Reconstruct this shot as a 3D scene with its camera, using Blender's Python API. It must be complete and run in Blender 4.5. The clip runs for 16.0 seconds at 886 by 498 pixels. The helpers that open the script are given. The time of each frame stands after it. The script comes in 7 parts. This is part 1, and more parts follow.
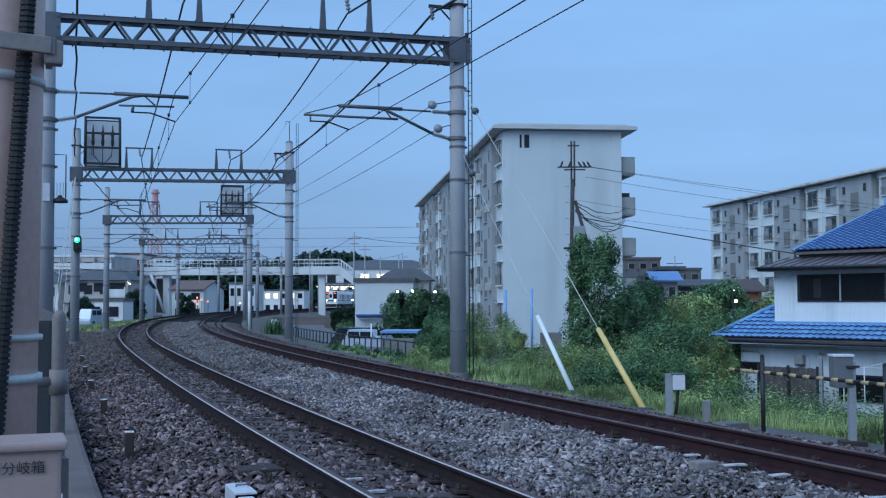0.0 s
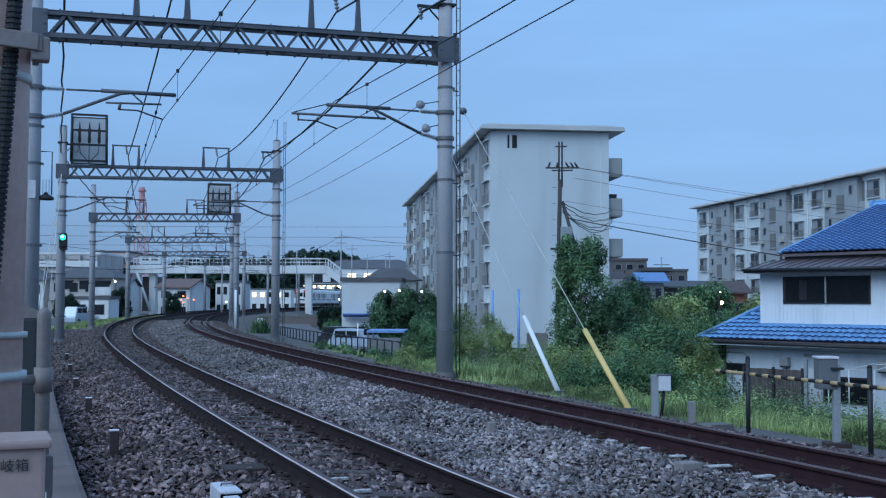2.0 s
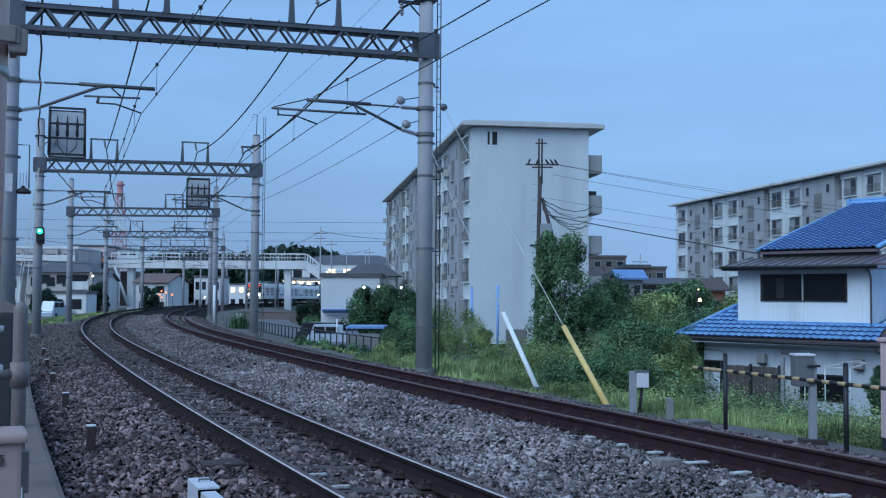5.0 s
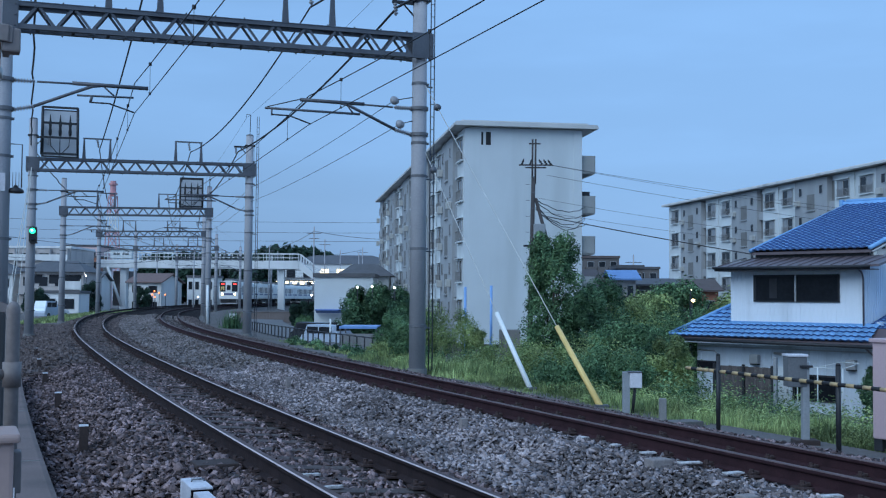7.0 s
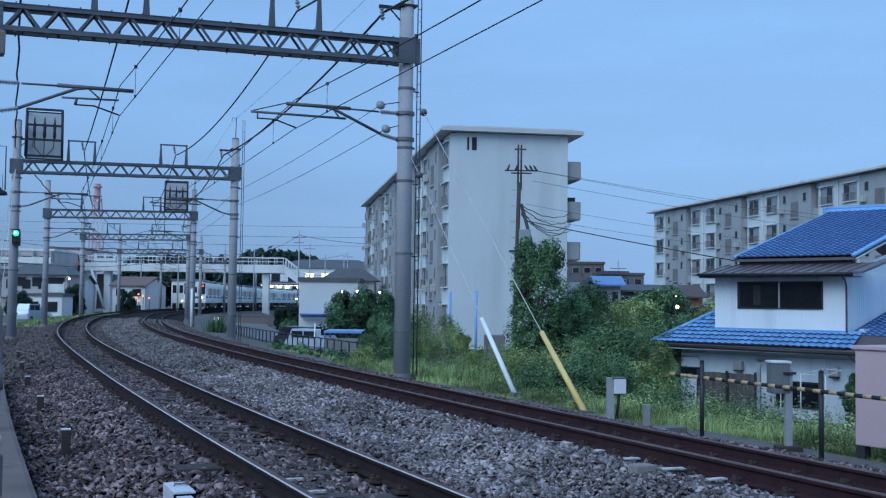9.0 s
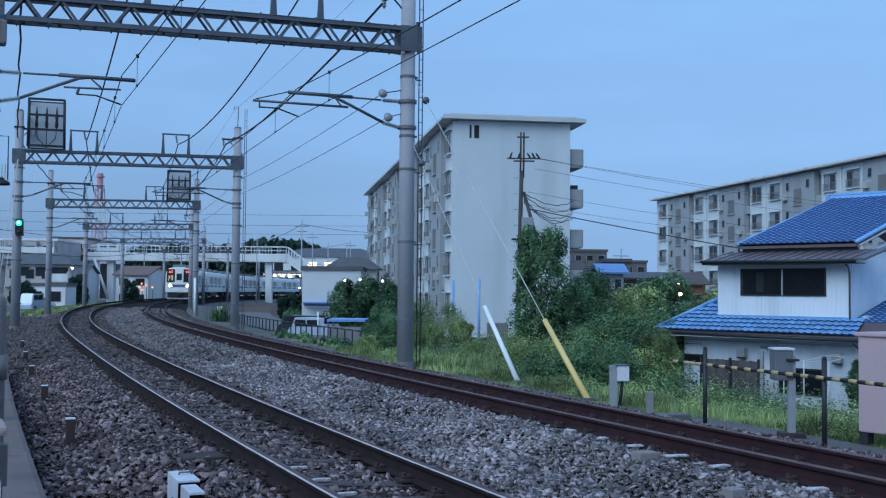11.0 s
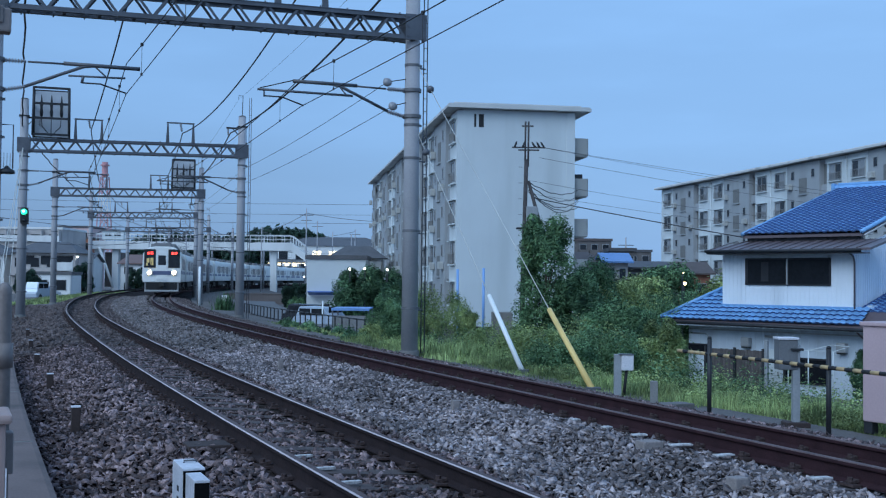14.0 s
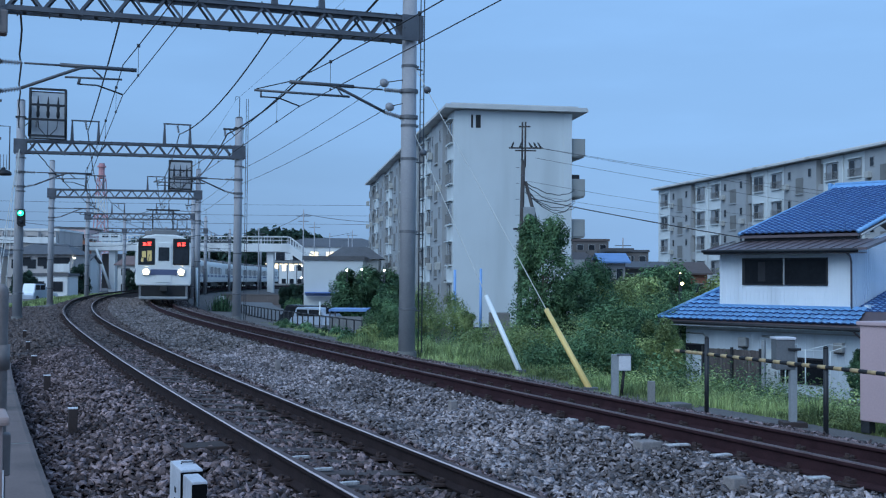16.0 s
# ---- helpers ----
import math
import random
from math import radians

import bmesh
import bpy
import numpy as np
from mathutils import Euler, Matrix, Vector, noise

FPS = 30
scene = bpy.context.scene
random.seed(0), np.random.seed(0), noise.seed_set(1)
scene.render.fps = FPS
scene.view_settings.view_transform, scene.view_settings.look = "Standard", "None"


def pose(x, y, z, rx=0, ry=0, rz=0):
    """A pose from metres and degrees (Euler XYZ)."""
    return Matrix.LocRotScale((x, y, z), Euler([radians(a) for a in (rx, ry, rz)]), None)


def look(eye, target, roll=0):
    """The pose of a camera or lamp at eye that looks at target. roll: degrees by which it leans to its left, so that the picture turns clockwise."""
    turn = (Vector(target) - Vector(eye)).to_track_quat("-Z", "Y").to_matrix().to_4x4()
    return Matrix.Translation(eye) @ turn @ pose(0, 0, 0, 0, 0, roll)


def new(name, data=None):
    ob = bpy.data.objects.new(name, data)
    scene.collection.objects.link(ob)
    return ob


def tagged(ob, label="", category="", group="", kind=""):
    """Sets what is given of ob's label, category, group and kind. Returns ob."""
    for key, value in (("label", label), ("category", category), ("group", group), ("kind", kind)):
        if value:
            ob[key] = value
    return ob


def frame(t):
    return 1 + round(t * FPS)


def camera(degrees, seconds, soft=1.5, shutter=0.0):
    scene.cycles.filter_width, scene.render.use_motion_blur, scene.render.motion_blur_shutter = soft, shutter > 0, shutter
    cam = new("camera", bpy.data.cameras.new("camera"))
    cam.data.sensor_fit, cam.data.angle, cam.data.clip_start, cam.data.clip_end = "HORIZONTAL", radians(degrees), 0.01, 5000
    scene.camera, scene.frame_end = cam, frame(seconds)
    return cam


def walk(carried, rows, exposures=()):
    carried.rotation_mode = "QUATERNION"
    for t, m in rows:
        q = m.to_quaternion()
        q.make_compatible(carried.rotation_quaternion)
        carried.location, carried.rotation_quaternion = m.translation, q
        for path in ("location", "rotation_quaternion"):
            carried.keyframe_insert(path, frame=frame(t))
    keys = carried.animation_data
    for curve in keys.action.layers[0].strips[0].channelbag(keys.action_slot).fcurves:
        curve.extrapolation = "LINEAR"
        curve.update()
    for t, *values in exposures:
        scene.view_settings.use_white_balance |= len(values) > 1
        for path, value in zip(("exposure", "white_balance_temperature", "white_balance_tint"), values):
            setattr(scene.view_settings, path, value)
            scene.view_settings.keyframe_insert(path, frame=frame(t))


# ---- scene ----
# camera: held by hand beside the outer track, turning slowly
EYE = (0.0, 0.0, 1.30)
cam = camera(43.81, 16.0, soft=1.2)
walk(cam, [(t, pose(*EYE, rx, ry, rz)) for t, rx, ry, rz in (
    (0, 92.752, 0.225, 2.078),
    (0.5, 92.858, 0.116, 1.962),
    (1, 92.902, -0.038, 1.765),
    (1.5, 92.856, -0.104, 1.562),
    (2, 92.743, -0.113, 1.393),
    (2.5, 92.648, -0.154, 1.271),
    (3, 92.615, -0.211, 1.150),
    (3.5, 92.617, -0.254, 0.980),
    (4, 92.599, -0.312, 0.726),
    (6.5, 92.504, -0.389, 0.038),
    (7, 92.558, -0.435, -0.019),
    (7.5, 92.597, -0.525, -0.146),
    (8, 92.658, -0.656, -0.337),
    (8.5, 92.744, -0.745, -0.587),
    (9, 92.824, -0.746, -0.798),
    (11.5, 91.992, -0.472, -0.585),
    (12, 91.809, -0.463, -0.512),
    (12.5, 91.689, -0.481, -0.450),
    (13, 91.618, -0.490, -0.411),
    (13.5, 91.616, -0.553, -0.403),
    (14, 91.640, -0.602, -0.413),
    (14.5, 91.664, -0.599, -0.446),
    (15, 91.670, -0.589, -0.483),
    (15.5, 91.661, -0.533, -0.512),
    (16, 91.675, -0.475, -0.557),
)])

# ---- light: blue dusk under a thin even overcast ----
world = bpy.data.worlds.new("dusk_sky")
scene.world = world
world.use_nodes = True
wn, wl = world.node_tree.nodes, world.node_tree.links
wn.clear()
sky = wn.new("ShaderNodeTexSky")
sky.sky_type, sky.sun_disc = "NISHITA", False
sky.sun_elevation, sky.sun_rotation = radians(58), radians(202)
sky.air_density, sky.dust_density, sky.ozone_density = 1.4, 1.5, 3.0
# a paler and a deeper part of the sky, with soft streaks of cloud
where = wn.new("ShaderNodeTexCoord")
axes = wn.new("ShaderNodeSeparateXYZ")
wl.new(where.outputs["Generated"], axes.inputs[0])


def ramp_of(socket, a, b, c, d):
    m = wn.new("ShaderNodeMapRange")
    m.interpolation_type = "SMOOTHSTEP"
    for k, v in zip(("From Min", "From Max", "To Min", "To Max"), (a, b, c, d)):
        m.inputs[k].default_value = v
    wl.new(socket, m.inputs["Value"])
    return m.outputs[0]


def times(a, b):
    m = wn.new("ShaderNodeMath")
    m.operation = "MULTIPLY"
    wl.new(a, m.inputs[0])
    wl.new(b, m.inputs[1])
    return m.outputs[0]


west = ramp_of(axes.outputs[0], -0.45, 0.25, 1.0, 0.35)
low = ramp_of(axes.outputs[2], 0.02, 0.18, 0.34, 0.0)
bank = wn.new("ShaderNodeMath")
bank.operation = "SUBTRACT"
bank.inputs[0].default_value = 1.0
wl.new(times(west, low), bank.inputs[1])
streak_map = wn.new("ShaderNodeMapping")
streak_map.inputs["Scale"].default_value = (3.0, 3.0, 14.0)
streak_map.inputs["Rotation"].default_value = (0.0, 0.12, 0.0)
wl.new(where.outputs["Generated"], streak_map.inputs["Vector"])
streak = wn.new("ShaderNodeTexNoise")
streak.inputs["Scale"].default_value, streak.inputs["Detail"].default_value = 1.3, 4
wl.new(streak_map.outputs[0], streak.inputs["Vector"])
cloud = ramp_of(streak.outputs["Fac"], 0.35, 0.68, 0.97, 1.05)
side = ramp_of(axes.outputs[0], -0.5, 0.5, 0.95, 1.07)
level = times(times(bank.outputs[0], cloud), side)
amount = wn.new("ShaderNodeMath")
amount.operation = "MULTIPLY"
amount.inputs[1].default_value = 1.015
wl.new(level, amount.inputs[0])
veil = wn.new("ShaderNodeBackground")
veil.inputs["Color"].default_value = (0.215, 0.428, 0.787, 1)
wl.new(amount.outputs[0], veil.inputs["Strength"])
clear = wn.new("ShaderNodeBackground")
clear.inputs["Strength"].default_value = 0.014
wl.new(sky.outputs[0], clear.inputs["Color"])
both = wn.new("ShaderNodeAddShader")
wout = wn.new("ShaderNodeOutputWorld")
wl.new(veil.outputs[0], both.inputs[0])
wl.new(clear.outputs[0], both.inputs[1])
wl.new(both.outputs[0], wout.inputs["Surface"])

sun_data = bpy.data.lights.new("sun", "SUN")
sun_data.energy, sun_data.angle, sun_data.color = 2.05, radians(50), (0.65, 0.825, 1.0)
sun_ob = new("sun", sun_data)
sun_ob.matrix_world = look((0, 0, 60), (22, 26, 33))
scene.view_settings.exposure = 0.0

# ---- materials ----
def surf(name, a, b=None, scale=4.0, rough=0.8, metal=0.0, bump=0.15, fine=60.0, spread=0.5, stain=None, bump_size=0.01, per_piece=0.0, spec=0.5, skew=0.0, patch=0.0):
    """A surface of two colours mixed by noise at two sizes, with relief, and stains where a third colour is given."""
    m = bpy.data.materials.new(name)
    m.use_nodes = True
    n, l = m.node_tree.nodes, m.node_tree.links
    bs = n["Principled BSDF"]
    bs.inputs["Roughness"].default_value, bs.inputs["Metallic"].default_value = rough, metal
    bs.inputs["Specular IOR Level"].default_value = spec
    tc = n.new("ShaderNodeTexCoord")
    big = n.new("ShaderNodeTexNoise")
    big.inputs["Scale"].default_value, big.inputs["Detail"].default_value = scale, 4
    small = n.new("ShaderNodeTexNoise")
    small.inputs["Scale"].default_value, small.inputs["Detail"].default_value = fine, 3
    l.new(tc.outputs["Object"], big.inputs["Vector"])
    l.new(tc.outputs["Object"], small.inputs["Vector"])
    add = n.new("ShaderNodeMath")
    add.operation = "ADD"
    l.new(big.outputs["Fac"], add.inputs[0])
    l.new(small.outputs["Fac"], add.inputs[1])
    ramp = n.new("ShaderNodeMapRange")
    ramp.inputs["From Min"].default_value, ramp.inputs["From Max"].default_value = 1 - spread / 2, 1 + spread / 2
    l.new(add.outputs[0], ramp.inputs["Value"])
    mix = n.new("ShaderNodeMix")
    mix.data_type = "RGBA"
    l.new(ramp.outputs[0], mix.inputs["Factor"])
    mix.inputs["A"].default_value = (*a, 1)
    mix.inputs["B"].default_value = (*(b or [c * 0.75 for c in a]), 1)
    col = mix.outputs["Result"]
    if stain:
        st = n.new("ShaderNodeTexNoise")
        st.inputs["Scale"].default_value, st.inputs["Detail"].default_value = scale * 0.35, 6
        mp = n.new("ShaderNodeMapping")
        mp.inputs["Scale"].default_value = (3, 3, 0.35)
        l.new(tc.outputs["Object"], mp.inputs["Vector"])
        l.new(mp.outputs[0], st.inputs["Vector"])
        sr = n.new("ShaderNodeMapRange")
        sr.inputs["From Min"].default_value, sr.inputs["From Max"].default_value = 0.52, 0.72
        l.new(st.outputs["Fac"], sr.inputs["Value"])
        m2 = n.new("ShaderNodeMix")
        m2.data_type = "RGBA"
        l.new(sr.outputs[0], m2.inputs["Factor"])
        l.new(col, m2.inputs["A"])
        m2.inputs["B"].default_value = (*stain, 1)
        col = m2.outputs["Result"]
    if per_piece:
        geo = n.new("ShaderNodeNewGeometry")
        oi = n.new("ShaderNodeObjectInfo")
        sm = n.new("ShaderNodeMath")
        sm.operation = "ADD"
        l.new(geo.outputs["Random Per Island"], sm.inputs[0])
        l.new(oi.outputs["Random"], sm.inputs[1])
        fr = n.new("ShaderNodeMath")
        fr.operation = "FRACT"
        l.new(sm.outputs[0], fr.inputs[0])
        pr = n.new("ShaderNodeMapRange")
        pr.inputs["To Min"].default_value, pr.inputs["To Max"].default_value = 1 - per_piece, 1 + per_piece
        if skew:
            pw = n.new("ShaderNodeMath")
            pw.operation = "POWER"
            pw.inputs[1].default_value = skew
            l.new(fr.outputs[0], pw.inputs[0])
            l.new(pw.outputs[0], pr.inputs["Value"])
            pr.inputs["To Min"].default_value, pr.inputs["To Max"].default_value = 1 - per_piece, 1 + 1.6 * per_piece
        else:
            l.new(fr.outputs[0], pr.inputs["Value"])
        hs = n.new("ShaderNodeHueSaturation")
        l.new(pr.outputs[0], hs.inputs["Value"])
        l.new(col, hs.inputs["Color"])
        col = hs.outputs["Color"]
    if patch:
        pn = n.new("ShaderNodeTexNoise")
        pn.inputs["Scale"].default_value, pn.inputs["Detail"].default_value = 0.75, 3
        l.new(tc.outputs["Object"], pn.inputs["Vector"])
        pm = n.new("ShaderNodeMapRange")
        for key, v in zip(("From Min", "From Max", "To Min", "To Max"), (0.35, 0.65, 1 - patch, 1 + patch)):
            pm.inputs[key].default_value = v
        l.new(pn.outputs["Fac"], pm.inputs["Value"])
        ph = n.new("ShaderNodeHueSaturation")
        l.new(pm.outputs[0], ph.inputs["Value"])
        l.new(col, ph.inputs["Color"])
        col = ph.outputs["Color"]
    l.new(col, bs.inputs["Base Color"])
    if bump:
        bp = n.new("ShaderNodeBump")
        bp.inputs["Strength"].default_value, bp.inputs["Distance"].default_value = bump, bump_size
        l.new(add.outputs[0], bp.inputs["Height"])
        l.new(bp.outputs[0], bs.inputs["Normal"])
    return m


def glow(name, color, strength):
    m = bpy.data.materials.new(name)
    m.use_nodes = True
    bs = m.node_tree.nodes["Principled BSDF"]
    bs.inputs["Base Color"].default_value = (*color, 1)
    bs.inputs["Emission Color"].default_value = (*color, 1)
    bs.inputs["Emission Strength"].default_value = strength
    return m


def pane(name, tint, rough=0.06):
    """Window glass before a dark room: glossy, hardly seen through."""
    m = surf(name, tint, [c * 0.6 for c in tint], 1.5, rough, 0, 0, 9)
    m.node_tree.nodes["Principled BSDF"].inputs["Specular IOR Level"].default_value = 0.4
    return m


M = {}
M["rail_side"] = surf("rusty_rail_side", (0.050, 0.023, 0.027), (0.028, 0.014, 0.017), 6, 0.9, 0.0, 0.3, 90, spec=0.15)
M["rail_side_dark"] = surf("grimy_rail_side", (0.038, 0.025, 0.026), (0.021, 0.015, 0.016), 6, 0.9, 0.0, 0.3, 90, spec=0.15)
M["rail_top"] = surf("worn_rail_head", (0.125, 0.082, 0.078), (0.076, 0.050, 0.048), 3, 0.60, 0.0, 0.05, 40, spec=0.2)
# bright colour for the head's left corner paints the glint of the sky
M["rail_edge"] = surf("rail_corner_glint", (0.88, 0.68, 0.63), (0.70, 0.54, 0.50), 3, 0.36, 0.6, 0.03, 40, spec=0.5)
M["rail_top_rusty"] = surf("dull_rail_head", (0.145, 0.095, 0.09), (0.085, 0.055, 0.053), 3, 0.6, 0.0, 0.05, 40, spec=0.2)
M["sleeper"] = surf("concrete_sleeper", (0.100, 0.074, 0.070), (0.060, 0.044, 0.042), 3, 0.9, 0, 0.3, 50, stain=(0.045, 0.037, 0.035))
# bed coloured near-black to paint the shade in gaps between stones
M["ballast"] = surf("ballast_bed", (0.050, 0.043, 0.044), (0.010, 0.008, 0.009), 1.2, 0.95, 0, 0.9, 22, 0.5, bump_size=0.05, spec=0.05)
M["stone"] = surf("crushed_stone", (0.345, 0.294, 0.298), (0.160, 0.133, 0.135), 9, 0.8, 0, 0.3, 80, per_piece=0.58, skew=1.7, patch=0.30, spec=0.3)
M["concrete"] = surf("grey_concrete", (0.26, 0.255, 0.25), (0.19, 0.185, 0.18), 1.5, 0.85, 0, 0.15, 60, stain=(0.14, 0.133, 0.13))
M["pole"] = surf("spun_concrete_pole", (0.395, 0.39, 0.41), (0.335, 0.33, 0.35), 1.4, 0.8, 0, 0.12, 30, stain=(0.25, 0.245, 0.24))
M["galv"] = surf("galvanised_steel", (0.14, 0.146, 0.165), (0.095, 0.10, 0.115), 2.5, 0.55, 0.3, 0.06, 50)
M["dark_steel"] = surf("dark_painted_steel", (0.035, 0.037, 0.042), (0.022, 0.022, 0.026), 4, 0.55, 0.2, 0.1, 60)
M["wire"] = surf("weathered_wire", (0.045, 0.045, 0.05), (0.03, 0.03, 0.034), 4, 0.6, 0.4, 0, 40)
M["soil"] = surf("dark_soil", (0.150, 0.132, 0.125), (0.085, 0.075, 0.070), 0.6, 0.95, 0, 0.6, 14, bump_size=0.04)
M["asphalt"] = surf("grey_asphalt", (0.17, 0.17, 0.175), (0.13, 0.13, 0.135), 0.8, 0.9, 0, 0.3, 80)
M["white_wall"] = surf("white_painted_render", (0.625, 0.665, 0.675), (0.575, 0.61, 0.62), 0.5, 0.85, 0, 0.06, 20, stain=(0.525, 0.56, 0.565))
M["grey_wall"] = surf("grey_painted_render", (0.375, 0.390, 0.405), (0.33, 0.345, 0.36), 0.5, 0.85, 0, 0.06, 20, stain=(0.295, 0.31, 0.32))
M["roof_edge"] = surf("weathered_roof_edge", (0.60, 0.60, 0.59), (0.50, 0.50, 0.49), 0.7, 0.8, 0, 0.08, 20, stain=(0.36, 0.36, 0.35))
M["glass"] = pane("dark_window_glass", (0.025, 0.028, 0.034))
M["frame"] = surf("aluminium_frame", (0.45, 0.45, 0.45), (0.38, 0.38, 0.38), 3, 0.45, 0.5, 0.02, 40)
M["blue_tile"] = surf("glazed_blue_roof_tile", (0.195, 0.400, 0.67), (0.140, 0.310, 0.56), 3, 0.30, 0, 0.08, 40, per_piece=0.16, spec=0.4)
M["brown_metal"] = surf("brown_sheet_metal", (0.150, 0.115, 0.125), (0.105, 0.080, 0.088), 2, 0.38, 0.0, 0.05, 40)
M["siding"] = surf("white_corrugated_siding", (0.755, 0.795, 0.845), (0.70, 0.74, 0.79), 0.8, 0.6, 0, 0.05, 30, stain=(0.60, 0.635, 0.68))
M["train_white"] = surf("cream_painted_steel", (0.88, 0.88, 0.85), (0.82, 0.82, 0.79), 0.8, 0.4, 0, 0.02, 30)
M["train_steel"] = surf("cream_painted_car_side", (0.76, 0.76, 0.73), (0.68, 0.68, 0.655), 0.8, 0.42, 0.0, 0.03, 60)
M["train_blue"] = surf("blue_stripe_paint", (0.12, 0.145, 0.25), (0.10, 0.12, 0.21), 1, 0.45)
M["black"] = surf("black_rubber", (0.018, 0.018, 0.02), (0.012, 0.012, 0.013), 5, 0.7)
M["under"] = surf("grimy_underframe", (0.04, 0.038, 0.037), (0.026, 0.025, 0.025), 3, 0.8)

# ---- mesh tools ----
CX, CY, RAD, A0 = 430.70, 188.60, 467.50, 0.415254
GAP = 3.79


def on_track(s, off, z=0.0):
    """A place s metres along the line and off metres to the right of the outer track's middle."""
    a = A0 - s / RAD
    return Vector((CX - (RAD - off) * math.cos(a), CY - (RAD - off) * math.sin(a), z))


def ease(f):
    f = max(0.0, min(1.0, f))
    return f * f * (3 - 2 * f)


def sway(s, off):
    """The tracks draw slightly apart round the middle of the curve."""
    k = 1 - ease((s - 95) / 40)
    return -0.16 * ease((s - 22) / 25) * k if off < 1.9 else 0.37 * ease((s - 45) / 42) + 0.6 * ease((s - 105) / 45)


def rail_pose(s, off, z=0.0):
    """x across to the right, y forward along the line, z up."""
    a = A0 - s / RAD
    m = Matrix.Rotation(a, 4, "Z")
    m.translation = on_track(s, off, z)
    return m


def bm_box(bm, sx, sy, sz, m=None, bevel=0.0):
    r = bmesh.ops.create_cube(bm, size=1.0)
    vs = r["verts"]
    bmesh.ops.scale(bm, vec=(sx, sy, sz), verts=vs)
    if bevel:
        es = {e for v in vs for e in v.link_edges}
        vs = bmesh.ops.bevel(bm, geom=list(es), offset=bevel, segments=2, affect="EDGES", profile=0.6)["verts"]
    if m is not None:
        bmesh.ops.transform(bm, matrix=m, verts=list(vs))
    return vs


def bm_tube(bm, pts, r, sides=8, r2=None, cap=True):
    """A round bar along points, r at its start and r2 at its end."""
    pts = [Vector(p) for p in pts]
    rings = []
    for i, p in enumerate(pts):
        d = (pts[min(i + 1, len(pts) - 1)] - pts[max(i - 1, 0)]).normalized()
        up = Vector((0, 0, 1)) if abs(d.z) < 0.95 else Vector((1, 0, 0))
        u = d.cross(up).normalized()
        v = d.cross(u)
        k = i / max(1, len(pts) - 1)
        rr = r if r2 is None else r + (r2 - r) * k
        rings.append([bm.verts.new(p + rr * (math.cos(2 * math.pi * j / sides) * u + math.sin(2 * math.pi * j / sides) * v)) for j in range(sides)])
    for a, b in zip(rings, rings[1:]):
        for j in range(sides):
            bm.faces.new((a[j], a[(j + 1) % sides], b[(j + 1) % sides], b[j]))
    if cap:
        bm.faces.new(rings[0][::-1])
        bm.faces.new(rings[-1])


def bm_prism(bm, outline, y0, y1, m=None):
    """An outline in x and z, drawn out from y0 to y1."""
    a = [bm.verts.new((x, y0, z)) for x, z in outline]
    b = [bm.verts.new((x, y1, z)) for x, z in outline]
    n = len(outline)
    for i in range(n):
        bm.faces.new((a[i], a[(i + 1) % n], b[(i + 1) % n], b[i]))
    bm.faces.new(a[::-1])
    bm.faces.new(b)
    if m is not None:
        bmesh.ops.transform(bm, matrix=m, verts=a + b)
    return a + b


def bm_lathe(bm, profile, sides=12, m=None):
    """Rings of (radius, height) about z."""
    rings = [[bm.verts.new((r * math.cos(2 * math.pi * j / sides), r * math.sin(2 * math.pi * j / sides), z)) for j in range(sides)] for r, z in profile]
    for a, b in zip(rings, rings[1:]):
        for j in range(sides):
            bm.faces.new((a[j], a[(j + 1) % sides], b[(j + 1) % sides], b[j]))
    bm.faces.new(rings[0][::-1])
    bm.faces.new(rings[-1])
    vs = [v for r in rings for v in r]
    if m is not None:
        bmesh.ops.transform(bm, matrix=m, verts=vs)
    return vs


def part(name, bm, material, parent=None, label="", smooth=False):
    """Links a bmesh as one mesh object, under a thing where one is given."""
    bmesh.ops.recalc_face_normals(bm, faces=bm.faces)
    me = bpy.data.meshes.new(name)
    bm.to_mesh(me)
    bm.free()
    for mt in material if isinstance(material, (list, tuple)) else [material]:
        me.materials.append(mt)
    if smooth:
        me.polygons.foreach_set("use_smooth", [True] * len(me.polygons))
    ob = new(name, me)
    if parent is not None:
        ob.parent = parent
    if label:
        tagged(ob, label)
    return ob


def base(name, m, label, category, group="", kind=""):
    """The Empty at a thing's foot."""
    ob = new(name)
    ob.empty_display_size = 0.2
    ob.matrix_world = m
    return tagged(ob, label, category, group, kind)


def box_part(name, size, at, material, parent=None, bevel=0.0, rz=0, rx=0, ry=0, label=""):
    bm = bmesh.new()
    bm_box(bm, *size, pose(*at, rx, ry, rz), bevel)
    return part(name, bm, material, parent, label)


def tube_part(name, pts, r, material, parent=None, sides=8, r2=None, label="", smooth=True):
    bm = bmesh.new()
    bm_tube(bm, pts, r, sides, r2)
    return part(name, bm, material, parent, label, smooth)


def mesh_from(name, verts, faces, material, parent=None):
    me = bpy.data.meshes.new(name)
    me.from_pydata(verts, [], faces)
    me.materials.append(material)
    ob = new(name, me)
    if parent is not None:
        ob.parent = parent
    return ob


def arc_strip(name, profile, s0, s1, step, material, close=False):
    """A profile of (off, z) swept along the line."""
    n = int((s1 - s0) / step) + 1
    k = len(profile)
    verts, faces = [], []
    for i in range(n):
        s = s0 + (s1 - s0) * i / (n - 1)
        verts += [on_track(s, o, z) for o, z in profile]
    for i in range(n - 1):
        for j in range(k if close else k - 1):
            j2 = (j + 1) % k
            faces.append((i * k + j, i * k + j2, (i + 1) * k + j2, (i + 1) * k + j))
    return mesh_from(name, verts, faces, material)

